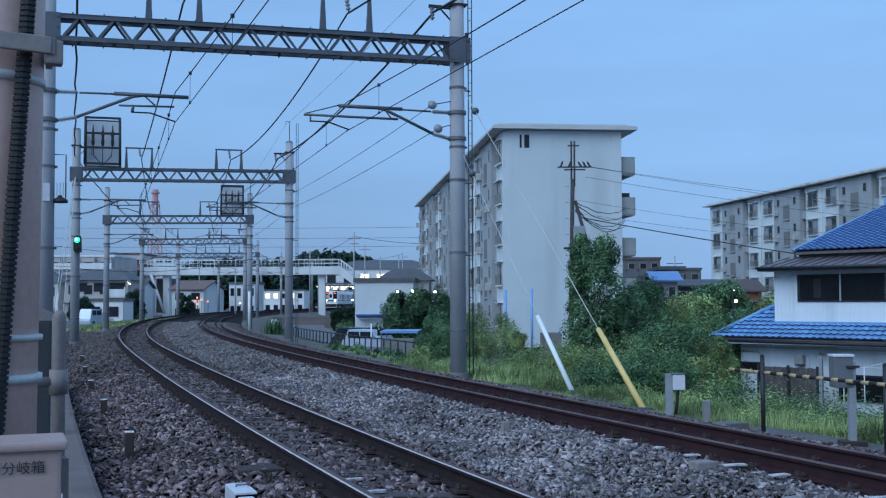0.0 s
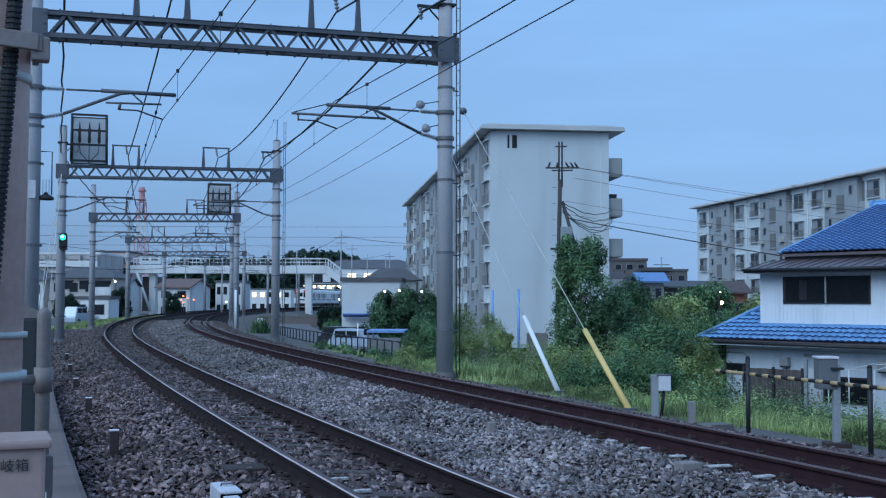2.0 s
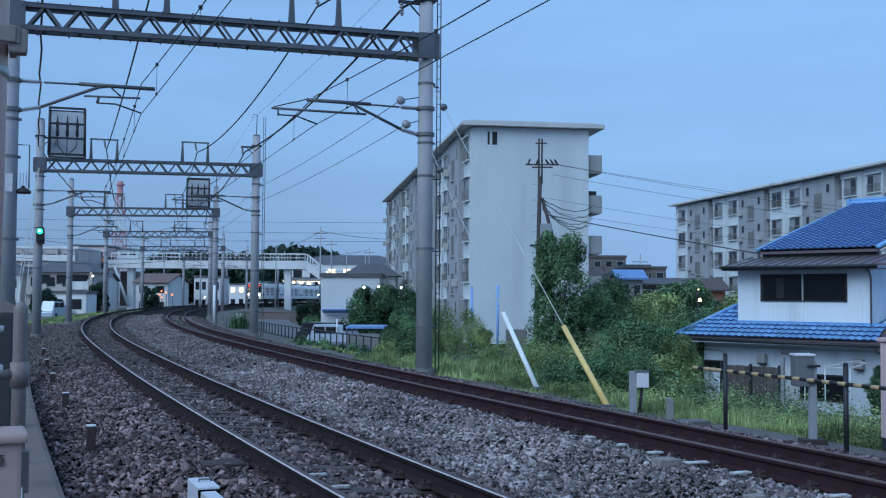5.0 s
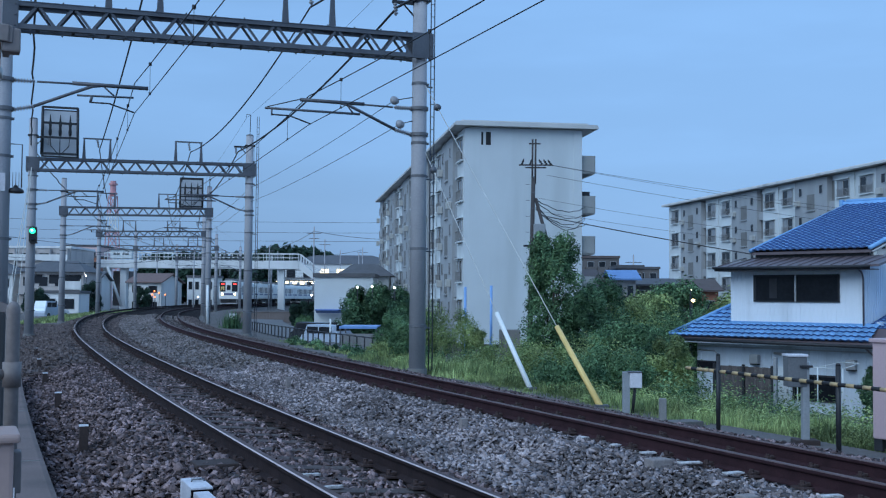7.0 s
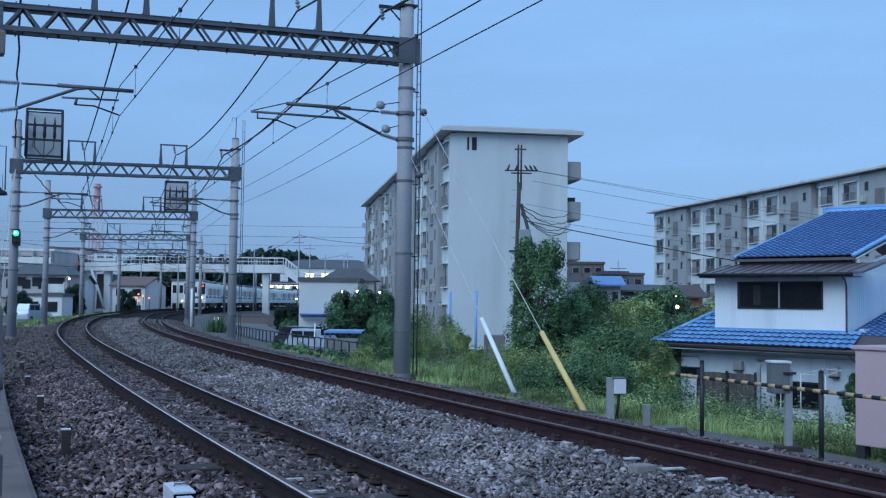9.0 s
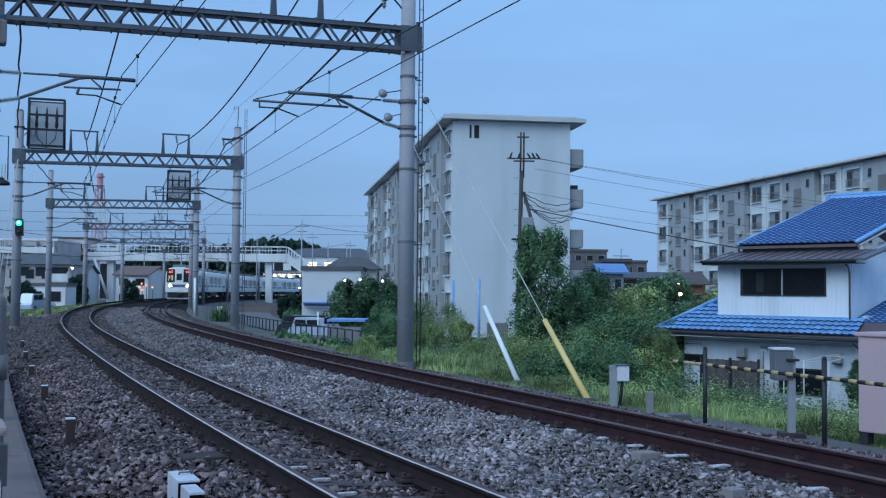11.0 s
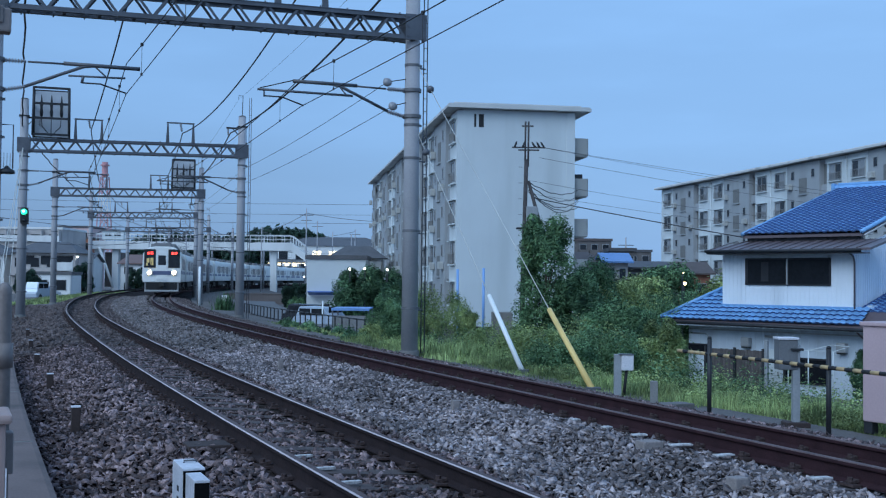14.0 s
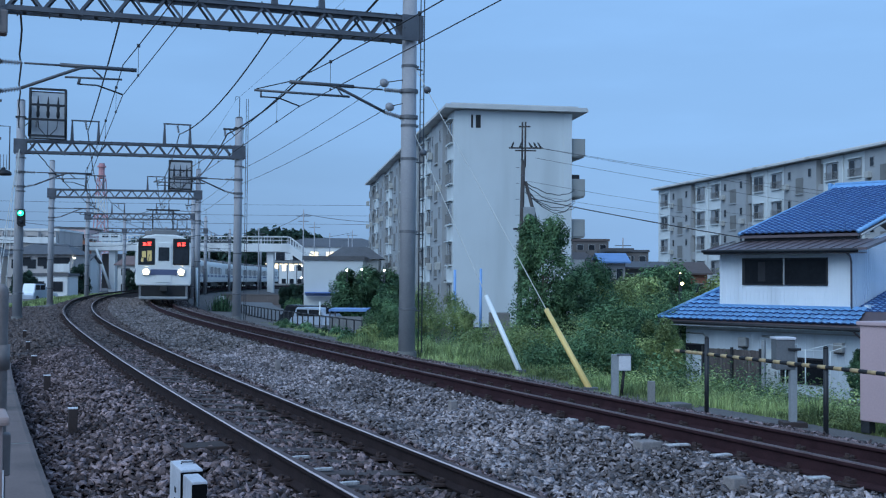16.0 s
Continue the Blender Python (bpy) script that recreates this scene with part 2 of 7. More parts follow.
# ---- ground and line ----
def ground_z(off, s):
    """Height of the ground beside the line; the land to the right lies lower."""
    def lerp(k):
        for (o0, z0), (o1, z1) in zip(k, k[1:]):
            if off <= o1:
                f = (off - o0) / (o1 - o0)
                f = max(0.0, f)
                return z0 + (z1 - z0) * f
        return k[-1][1]
    near = lerp(((-60, -0.9), (-14, -0.8), (-5, -0.5), (-2.6, -0.45), (5.6, -0.42), (7.4, -0.52), (10, -0.95), (14, -2.0), (20, -2.7), (60, -2.7)))
    far = lerp(((-60, -1.4), (-14, -1.0), (-5, -0.6), (-2.6, -0.45), (5.6, -0.42), (7.4, -0.5), (11, -1.3), (16, -1.6), (60, -1.6)))
    f = min(1.0, max(0.0, (s - 40) / 40))
    return near + (far - near) * f


offs = [-700, -300, -120, -60, -30, -14, -9, -5, -2.6, 0, 1.9, 4, 5.6, 6.4, 7.4, 8.5, 10, 12, 14, 17, 20, 26, 34, 45, 60, 90, 130, 200, 300, 420]
ss = [-120, -60, -30, -15] + list(range(-8, 120, 3)) + list(range(120, 320, 12)) + [330, 380, 450, 560, 620]
gv, gf = [], []
for s in ss:
    for o in offs:
        p = on_track(s, o)
        z = ground_z(o, s) + (0.05 * noise.noise(p * 0.35) if abs(o - 1.9) > 4.5 else 0)
        gv.append((p.x, p.y, z))
k = len(offs)
for i in range(len(ss) - 1):
    for j in range(k - 1):
        gf.append((i * k + j, i * k + j + 1, (i + 1) * k + j + 1, (i + 1) * k + j))
# out to the horizon
rim = len(gv)
gv += [(-2600, -900, -6), (2600, -900, -6), (2600, 3600, -6), (-2600, 3600, -6)]
gf.append((rim, rim + 1, rim + 2, rim + 3))
ground = mesh_from("ground", gv, gf, M["soil"])
tagged(ground, "dark earth ground beside and below the railway", "ground", kind="structure")

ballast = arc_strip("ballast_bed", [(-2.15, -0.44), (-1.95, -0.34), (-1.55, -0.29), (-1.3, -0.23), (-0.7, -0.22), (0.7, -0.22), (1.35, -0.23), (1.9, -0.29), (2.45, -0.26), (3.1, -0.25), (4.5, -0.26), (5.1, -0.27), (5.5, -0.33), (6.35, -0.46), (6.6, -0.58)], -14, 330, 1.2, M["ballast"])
tagged(ballast, "near-black ballast bed, darkened for the shade between loose stones", "ballast", kind="structure")


def rail(off, z, top, side, label):
    """A rail in two parts: the worn head, and the web with its foot."""
    th = base("rail", Matrix.Identity(4), label, "rail", "rails of the double track")
    head = [(-0.030, -0.034), (0.030, -0.034), (0.033, -0.026), (0.033, -0.007), (0.022, 0.0), (-0.022, 0.0), (-0.033, -0.007), (-0.033, -0.026)]
    web = [(-0.064, -0.153), (0.064, -0.153), (0.064, -0.142), (0.012, -0.122), (0.009, -0.045), (0.026, -0.0345), (-0.026, -0.0345), (-0.009, -0.045), (-0.012, -0.122), (-0.064, -0.142)]
    for name, prof, shiny in (("rail_head", head, (4, 5)), ("rail_web", web, ())):
        bm = bmesh.new()
        rings = []
        for i in range(173):
            s = -14 + i * 2.0
            rings.append([bm.verts.new(on_track(s, off + sway(s, off) + o, z + h)) for o, h in prof])
        n = len(prof)
        for a, b in zip(rings, rings[1:]):
            for j in range(n):
                f = bm.faces.new((a[j], a[(j + 1) % n], b[(j + 1) % n], b[j]))
                # only the left corner takes the painted glint
                f.material_index = (2 if j == 5 else 1) if j in shiny else 0
        part(name, bm, [side, top, M["rail_edge"] if top == M["rail_top"] else top], th)


for off, z, top, side, word in ((-0.566, 0.08, "rail_top", "rail_side_dark", "polished steel rail with grimy dark web, outer side of the curve"), (0.566, 0.0, "rail_top", "rail_side_dark", "polished steel rail with grimy dark web, inner side of the curve"), (GAP - 0.566, 0.03, "rail_top_rusty", "rail_side", "dull steel rail with rusty maroon web, outer side of the curve"), (GAP + 0.566, -0.05, "rail_top_rusty", "rail_side", "dull steel rail with rusty maroon web, inner side of the curve")):
    rail(off, z, M[top], M[side], word)

# ---- overhead line ----
GANTRIES = (25.33, 50.35, 75.0, 103.0, 132.0, 165.0, 200.0)
LEFT, RIGHT = -2.6, GAP + 2.7
M["guy"] = surf("pale_stranded_wire", (0.60, 0.60, 0.57), (0.48, 0.48, 0.46), 6, 0.5, 0.2, 0, 40)
M["stone_dusty"] = surf("dusty_crushed_stone", (0.265, 0.228, 0.222), (0.130, 0.108, 0.105), 9, 0.9, 0, 0.2, 80, per_piece=0.42, patch=0.25)
M["stone_dusty_grimy"] = surf("dusty_grimy_stone", (0.170, 0.132, 0.128), (0.080, 0.060, 0.058), 9, 0.9, 0, 0.2, 80, per_piece=0.42, patch=0.2)
M["paint_white"] = surf("worn_white_paint", (0.72, 0.70, 0.74), (0.55, 0.54, 0.57), 6, 0.7, 0, 0.1, 60)
M["grey_box"] = surf("grey_painted_box", (0.33, 0.345, 0.36), (0.26, 0.275, 0.29), 3, 0.55, 0.1, 0.05, 40)
M["porcelain"] = surf("grey_white_porcelain", (0.34, 0.34, 0.36), (0.24, 0.24, 0.26), 8, 0.3, 0, 0.03, 60)
M["cage_panel"] = surf("dull_cage_panel", (0.58, 0.60, 0.63), (0.48, 0.50, 0.53), 3, 0.6, 0.3, 0.05, 40)
M["band"] = surf("pole_band_steel", (0.20, 0.20, 0.21), (0.14, 0.14, 0.15), 6, 0.6, 0.4, 0.05, 40)


def insulator_bm(bm, a, b, sheds, r):
    """A rod of porcelain sheds from a to b."""
    a, b = Vector(a), Vector(b)
    for k in range(sheds):
        p = a.lerp(b, (k + 0.1) / sheds)
        q = a.lerp(b, (k + 0.55) / sheds)
        e = a.lerp(b, (k + 1.0) / sheds)
        bm_tube(bm, [p, q], r, 10, r * 0.75)
        bm_tube(bm, [q, e], r * 0.45, 8)


def bracket(s, side):
    """A hinged cantilever that holds the wires over one track; x runs from the pole to the track."""
    off, sx = (LEFT, 1) if side == "left" else (RIGHT, -1)
    m = rail_pose(s, off) @ Matrix.Diagonal((sx, 1, 1, 1))
    th = base("cantilever_bracket", rail_pose(s, off), "grey tubular cantilever bracket fixed to a concrete pole", "bracket", "brackets of the overhead line")
    f = Matrix.Diagonal((sx, 1, 1, 1))

    def P(x, z, y=0.0):
        return f @ Vector((x, y, z))
    reach = 2.9 if side == "left" else 2.85
    tube_part("top_rod", [P(0.65, 5.74), P(1.4, 5.75)], 0.022, M["galv"], th)
    tube_part("top_tube", [P(1.35, 5.76), P(reach, 5.76)], 0.042, M["galv"], th, 10)
    tube_part("diagonal_tube", [P(0.6, 5.22), P(1.35, 5.55), P(1.75, 5.72), P(2.0, 5.76)], 0.034, M["galv"], th, 10)
    if side == "right":
        tube_part("steady_tube", [P(1.45, 5.52), P(3.65, 5.52)], 0.028, M["galv"], th)
        tube_part("steady_arm", [P(3.5, 5.38), P(3.1, 5.38), P(2.6, 5.22)], 0.017, M["wire"], th)
        tube_part("hanger", [P(3.5, 5.53), P(3.5, 5.36)], 0.02, M["galv"], th)
        tube_part("strut", [P(1.6, 5.52), P(1.75, 5.7)], 0.018, M["galv"], th)
        tube_part("stay", [P(3.6, 5.55), P(2.85, 5.77)], 0.012, M["wire"], th)
    else:
        tube_part("steady_tube", [P(1.45, 5.51), P(2.6, 5.54)], 0.022, M["galv"], th)
        tube_part("steady_arm", [P(1.75, 5.38), P(2.1, 5.38), P(2.62, 5.22)], 0.017, M["wire"], th)
        tube_part("hanger", [P(1.75, 5.53), P(1.72, 5.37)], 0.03, M["galv"], th)
        tube_part("strut", [P(2.0, 5.72), P(2.2, 5.55)], 0.018, M["galv"], th)
    for z, z2 in ((5.74, 5.74), (5.13, 5.22)):
        bm = bmesh.new()
        insulator_bm(bm, P(0.22, z), P(0.62, z2), 7, 0.055)
        part("insulator", bm, M["porcelain"], th, "ribbed porcelain insulator", True)
        bm = bmesh.new()
        bm_tube(bm, [(0, 0, z - 0.04), (0, 0, z + 0.04)], 0.215, 20)
        bm_tube(bm, [P(0.15, z), P(0.25, z)], 0.03, 6)
        part("pole_clamp", bm, M["band"], th)
    return th


BEAM_DZ = (0.01, -0.24, -0.37, -0.28, -0.30, -0.30, -0.30)
TILT = 0.0145


def gantry(s, k):
    """Two concrete poles and a lattice beam across both tracks, with frames for the feeders."""
    th = base("overhead_gantry", rail_pose(s, 0), "grey lattice steel beam on two round concrete poles over the tracks", "gantry", "gantries along the line")
    dz = BEAM_DZ[k]

    def lift(x):
        return 0.02 + TILT * (x - RIGHT)
    for o, zb, top in ((LEFT, -0.6, 8.74), (RIGHT, -0.62, 8.50)):
        bm = bmesh.new()
        bm_tube(bm, [(o, 0, zb), (o, 0, top)], 0.195, 24, 0.165)
        pole = part("pole", bm, M["pole"], th, "round grey concrete pole", True)
        for h in (0.62, 2.42, 4.12, 4.9, 6.3):
            bm = bmesh.new()
            bm_tube(bm, [(o, 0, h), (o, 0, h + 0.06)], 0.203 - h * 0.003, 20)
            bm_box(bm, 0.07, 0.05, 0.05, pose(o + 0.2, 0, h + 0.03))
            part("band", bm, M["band"], pole)
        bm = bmesh.new()
        bm_tube(bm, [(o, 0, zb), (o, 0, zb + 0.28)], 0.23, 20)
        part("collar", bm, M["concrete"], pole)
        bm = bmesh.new()
        bm_tube(bm, [(o, 0, top - 0.01), (o, 0, top + 0.05)], 0.175, 20, 0.12)
        part("cap", bm, M["band"], pole)
        # head of the pole with its short cross arm
        bm = bmesh.new()
        sx = 1 if o < 0 else -1
        za = 8.22 + dz
        bm_box(bm, 0.78, 0.07, 0.07, pose(o + sx * 0.30, 0, za))
        bm_box(bm, 0.42, 0.36, 0.05, pose(o, 0, za + 0.06))
        bm_tube(bm, [(o + sx * 0.1, 0, za - 0.35), (o + sx * 0.45, 0, za)], 0.02, 6)
        part("cross_arm", bm, M["dark_steel"], pole)
        bm = bmesh.new()
        insulator_bm(bm, (o + sx * 0.62, 0, za - 0.04), (o + sx * 0.60, 0, za - 0.33), 4, 0.06)
        part("insulator", bm, M["porcelain"], pole, "ribbed porcelain insulator", True)
        if o > 0:
            tube_part("spike", [(o, 0, top), (o + 0.02, 0, top + 0.95), (o - 0.16, 0, top + 0.95), (o - 0.18, 0, top + 0.82)], 0.018, M["galv"], pole, 6)
    z0, z1 = 6.93 + dz, 7.40 + dz
    mid = (LEFT + RIGHT) / 2
    lean = -math.degrees(math.atan(TILT))
    for name, z, up in (("lower_chord", z0, -1), ("upper_chord", z1, 1)):
        for y in (-0.21, 0.21):
            bm = bmesh.new()
            bm_box(bm, RIGHT - LEFT, 0.10, 0.014, pose(mid, y * 0.85, z + up * 0.045 + lift(mid), 0, lean, 0))
            bm_box(bm, RIGHT - LEFT, 0.014, 0.10, pose(mid, y, z + lift(mid), 0, lean, 0))
            for j in range(14 if k < 2 else 0):
                x = LEFT + 0.5 + j * 0.63
                bm_box(bm, 0.03, 0.03, 0.03, pose(x, y, z + up * 0.066 + lift(x)))
            part(name, bm, M["galv"], th)
    n = 12
    step = (RIGHT - LEFT - 0.56) / n
    for j in range(n):
        x0 = LEFT + 0.28 + j * step
        for y in (-0.19, 0.19):
            for xa, za, xb, zb in ((x0, z0, x0 + step / 2, z1), (x0 + step / 2, z1, x0 + step, z0)):
                za, zb = za + lift(xa), zb + lift(xb)
                bm = bmesh.new()
                ang = math.degrees(math.atan2(zb - za, xb - xa))
                ln = math.hypot(xb - xa, zb - za)
                bm_box(bm, ln, 0.012, 0.055, pose((xa + xb) / 2, y, (za + zb) / 2, 0, -ang, 0))
                bm_box(bm, ln, 0.05, 0.010, pose((xa + xb) / 2, y * 0.86, (za + zb) / 2 + 0.02, 0, -ang, 0))
                part("lattice_brace", bm, M["galv"], th)
        if k < 3:
            for z in (z0 - 0.02, z1 + 0.02):
                box_part("tie_plate", (0.07, 0.36, 0.012), (x0 + step / 2, 0, z + lift(x0 + step / 2)), M["galv"], th)
    for o in (LEFT, RIGHT):
        for y in (-0.235, 0.235):
            bm = bmesh.new()
            zm = (z0 + z1) / 2 + lift(o)
            bm_box(bm, 0.52, 0.016, 0.60, pose(o, y, zm))
            for bx in (-0.2, 0.2):
                for bz in (-0.22, 0, 0.22):
                    bm_box(bm, 0.035, 0.03, 0.035, pose(o + bx, y * 1.05, zm + bz))
            part("end_plate", bm, M["galv"], th)
    # feeder frames on the beam
    for xa, xb in ((-0.55, 0.52), (3.27, 4.36)):
        xm = (xa + xb) / 2
        zb = z1 + 0.052 + lift(xm)
        zt = zb + 0.86
        for x in (xa, xb):
            bm = bmesh.new()
            bm_prism(bm, [(x - 0.075, zb), (x + 0.075, zb), (x + 0.03, zt), (x - 0.03, zt)], -0.05, 0.05)
            part("frame_leg", bm, M["galv"], th, "tapered steel leg of a feeder frame")
        box_part("frame_bar", (xb - xa + 0.10, 0.07, 0.06), (xm, 0, zt + 0.02), M["galv"], th)
        bm = bmesh.new()
        insulator_bm(bm, (xm, 0, zt - 0.02), (xm + 0.06, 0, zt - 0.36), 4, 0.06)
        part("insulator", bm, M["porcelain"], th, "ribbed porcelain insulator", True)
    return th


for i, s in enumerate(GANTRIES):
    gantry(s, i)
    if i < 6:
        bracket(s, "left")
        bracket(s, "right")


def sag_line(stations, off, height, sag, n=10, wave=0.0):
    """Points of a wire hung between stations; off and height may be given station by station."""
    at = [on_track(s, off[i] if isinstance(off, (list, tuple)) else off, height[i] if isinstance(height, (list, tuple)) else height) for i, s in enumerate(stations)]
    pts = []
    for a, b in zip(at, at[1:]):
        for j in range(n):
            f = j / n
            p = a.lerp(b, f)
            p.z -= 4 * sag * f * (1 - f)
            p.x += wave * math.sin(7.3 * j + 1.1 * len(pts)) * math.sin(math.pi * f)
            pts.append(p)
    return pts + [at[-1]]


STATIONS = (0.3, *GANTRIES, 235.0, 270.0)
for off, word in ((0.02, "outer"), (GAP + 0.05, "inner")):
    th = base("overhead_wire", Matrix.Identity(4), "thin dark contact wire hung below a catenary over the " + word + " track", "wire", "wires over the tracks")
    tube_part("contact_wire", sag_line(STATIONS, off, 5.20, 0.02), 0.009, M["wire"], th, 6)
    mess = sag_line(STATIONS, off, 5.86, 0.22)
    tube_part("messenger_wire", mess, 0.011, M["wire"], th, 6)
    for a, b in zip(STATIONS[:6], STATIONS[1:]):
        for j in range(1, 6):
            f = (j - 0.5) / 5
            p = on_track(a, off).lerp(on_track(b, off), f)
            zt = 5.86 - 0.88 * f * (1 - f)
            bm = bmesh.new()
            bm_tube(bm, [(p.x, p.y, 5.20), (p.x, p.y, zt)], 0.005, 5)
            bm_box(bm, 0.035, 0.035, 0.05, pose(p.x, p.y, 5.205))
            bm_tube(bm, [(p.x, p.y, zt - 0.03), (p.x, p.y, zt + 0.03)], 0.032, 8)
            part("dropper", bm, M["wire"], th)

def along_line(first, second, rest):
    """Values at the stations: before and at the first gantry, at the second, and for the rest."""
    return [first, first, second] + [rest] * (len(STATIONS) - 3)


hung = [8.28 - 0.40 + (BEAM_DZ[min(max(i - 1, 0), 6)]) for i in range(len(STATIONS))]
feeders = ((along_line(0.17, 0.08, 0.05), [h - 0.07 for h in hung], 0.16, 0.022, 0.0, "feeder cable slung from frames above the gantries"),
           (along_line(3.84, 3.90, 3.88), hung, 0.58, 0.022, 0.0, "feeder cable slung from frames above the gantries"),
           (along_line(-2.02, -2.68, -2.0), along_line(7.97, 7.61, 7.55), 0.14, 0.026, 0.035, "thick black cable hung between pole heads"),
           (along_line(5.92, 5.98, 5.95), along_line(8.10, 7.76, 7.62), 0.40, 0.030, 0.0, "thick black cable hung between pole heads"))
for off, h, sag, r, wave, words in feeders:
    tagged(tube_part("feeder_cable", sag_line(STATIONS, off, h, sag, 16, wave), r, M["wire"], None, 6), "dark " + words, "cable", "feeder cables")
for a, b, h, g in ((5.87, 6.55, 5.90, 6.17), (6.01, 6.55, 5.35, 5.53)):
    tagged(tube_part("signal_wire", sag_line(STATIONS[1:], [a, b] + [6.4] * (len(STATIONS) - 3), [h, g] + [g] * (len(STATIONS) - 3), 0.12), 0.008, M["wire"], None, 5), "thin dark wire strung from pole to pole", "wire", "wires beside the line")


tagged(tube_part("ground_wire", sag_line(STATIONS[1:], RIGHT - 0.17, 9.28, 0.12), 0.005, M["wire"], None, 5), "thin ground wire strung over the pole tops", "wire", "wires beside the line")
for off, z in ((5.87, 5.90), (6.01, 5.35)):
    disc = base("disc_insulator", rail_pose(25.3, off, z), "pale disc insulator on a thin wire beside a pole", "insulator", "disc insulators")
    bm = bmesh.new()
    bm_lathe(bm, [(0.02, -0.06), (0.10, -0.045), (0.11, 0.0), (0.06, 0.045), (0.02, 0.06)], 14, pose(0, 0, 0, 70, 0, 0))
    part("disc", bm, M["porcelain"], disc, "", True)
    tube_part("link", [(0, 0, 0), (RIGHT - off - 0.15, 0.0, 0.10)], 0.012, M["wire"], disc, 6)


def cage(s, off, z, w, h):
    """A switch cage that stands on a gantry: a dark angle frame with a panel behind and rods within."""
    th = base("switch_cage", rail_pose(s, off, z), "dark steel cage with insulators on top of a gantry", "cage", "switch cages")
    d = 0.9
    k = 0.05
    for x in (-w / 2, w / 2):
        for y in (-d / 2, d / 2):
            tube_part("corner_post", [(x, y, 0), (x * 0.97, y, h)], k, M["dark_steel"], th, 4)
    for zz in (0.05, h * 0.36, h * 0.66, h - 0.03):
        for y in (-d / 2, d / 2):
            box_part("cross_rail", (w, 0.07, 0.09), (0, y, zz), M["dark_steel"], th)
        for x in (-w / 2, w / 2):
            box_part("side_rail", (0.06, d, 0.06), (x, 0, zz), M["dark_steel"], th)
    box_part("back_panel", (w - 0.1, 0.03, h - 0.1), (0, d / 2 - 0.06, h / 2), M["cage_panel"], th)
    for x in (-0.4, 0.0, 0.4):
        bm = bmesh.new()
        bm_lathe(bm, [(0.05, h * 0.42), (0.075, h * 0.5), (0.05, h * 0.58), (0.07, h * 0.66), (0.04, h * 0.74), (0.015, h * 0.86)], 10, pose(x, -0.1, 0))
        part("insulator", bm, M["dark_steel"], th, smooth=True)
        tube_part("lead", [(x, -0.1, h * 0.42), (x * 0.9, -0.2, h * 0.2), (0, -0.25, 0.0)], 0.02, M["wire"], th, 6)
    return th


cage(50.35, -1.53, 7.20, 1.44, 2.04)
cage(75.0, 5.33, 7.10, 1.44, 1.92)

# green colour light signal on the second gantry's pole
sg = base("railway_signal", rail_pose(50.35, LEFT, 0), "black colour light signal showing green, fixed to a concrete pole", "signal")
bm = bmesh.new()
bm_prism(bm, [(0.17 * math.cos(a) + 0.10, 3.80 + (0.2 if math.sin(a) > 0 else -0.2) + 0.17 * math.sin(a)) for a in [2 * math.pi * j / 20 for j in range(20)]], -0.42, -0.26)
part("housing", bm, M["black"], sg)
M["green_light"] = glow("green_signal_lamp", (0.03, 0.80, 0.42), 1.7)
bm = bmesh.new()
bm_lathe(bm, [(0.125, 0), (0.11, 0.02), (0.05, 0.035)], 16, pose(0.08, -0.43, 3.98, 90, 0, 0))
glass_lens = part("lamp", bm, M["green_light"], sg, "glowing green lens")
bm = bmesh.new()
bm_lathe(bm, [(0.05, 0), (0.04, 0.012)], 12, pose(0.06, -0.466, 4.0, 90, 0, 0))
part("lamp_core", bm, glow("signal_filament", (0.55, 1.0, 0.85), 4), glass_lens, "bright middle of the lens")
bm = bmesh.new()
bm_lathe(bm, [(0.08, 0), (0.07, 0.02), (0.04, 0.03)], 16, pose(0.10, -0.43, 3.63, 90, 0, 0))
part("lens", bm, M["glass"], sg, "dark unlit lens")
box_part("bracket", (0.3, 0.3, 0.06), (0.12, -0.2, 3.5), M["dark_steel"], sg)

# hooded lamp on a thin arm, and a number plate, on the first pole
lm = base("pole_lamp", rail_pose(25.33, LEFT, 0), "dark hooded lamp on a thin arm fixed to a concrete pole", "lamp")
tube_part("arm", [(0.15, 0, 4.41), (0.40, 0, 4.41), (0.40, 0, 3.50)], 0.014, M["galv"], lm, 6)
bm = bmesh.new()
bm_lathe(bm, [(0.15, 3.40), (0.165, 3.42), (0.15, 3.47), (0.05, 3.52), (0.03, 3.56)], 16, pose(0.29, 0, 0))
part("hood", bm, M["dark_steel"], lm, "dark round hood", True)
for k in range(5):
    tube_part("cage_wire", [(0.17 + 0.06 * k, -0.06, 3.52), (0.17 + 0.06 * k, -0.06, 3.82)], 0.006, M["galv"], lm, 5)
ob = box_part("pole_plate", (0.14, 0.012, 0.37), (0, 0, 0), M["paint_white"])
ob.matrix_world = rail_pose(25.33, LEFT, 3.60) @ Matrix.Translation((0.02, -0.195, 0))
tagged(ob, "blank white plate fixed to a concrete pole", "plate")
head = on_track(50.35, LEFT, 7.0)
for x, y, z in ((-16.46, 41.1, 0.1), (-16.30, 41.1, 0.1), (-15.97, 41.1, 0.1)):
    tagged(tube_part("stay_wire", [head, (x, y, z - 0.7)], 0.014, M["guy"], None, 6), "pale steel stay wire running down from a concrete pole", "stay wire", "stay wires of the poles")

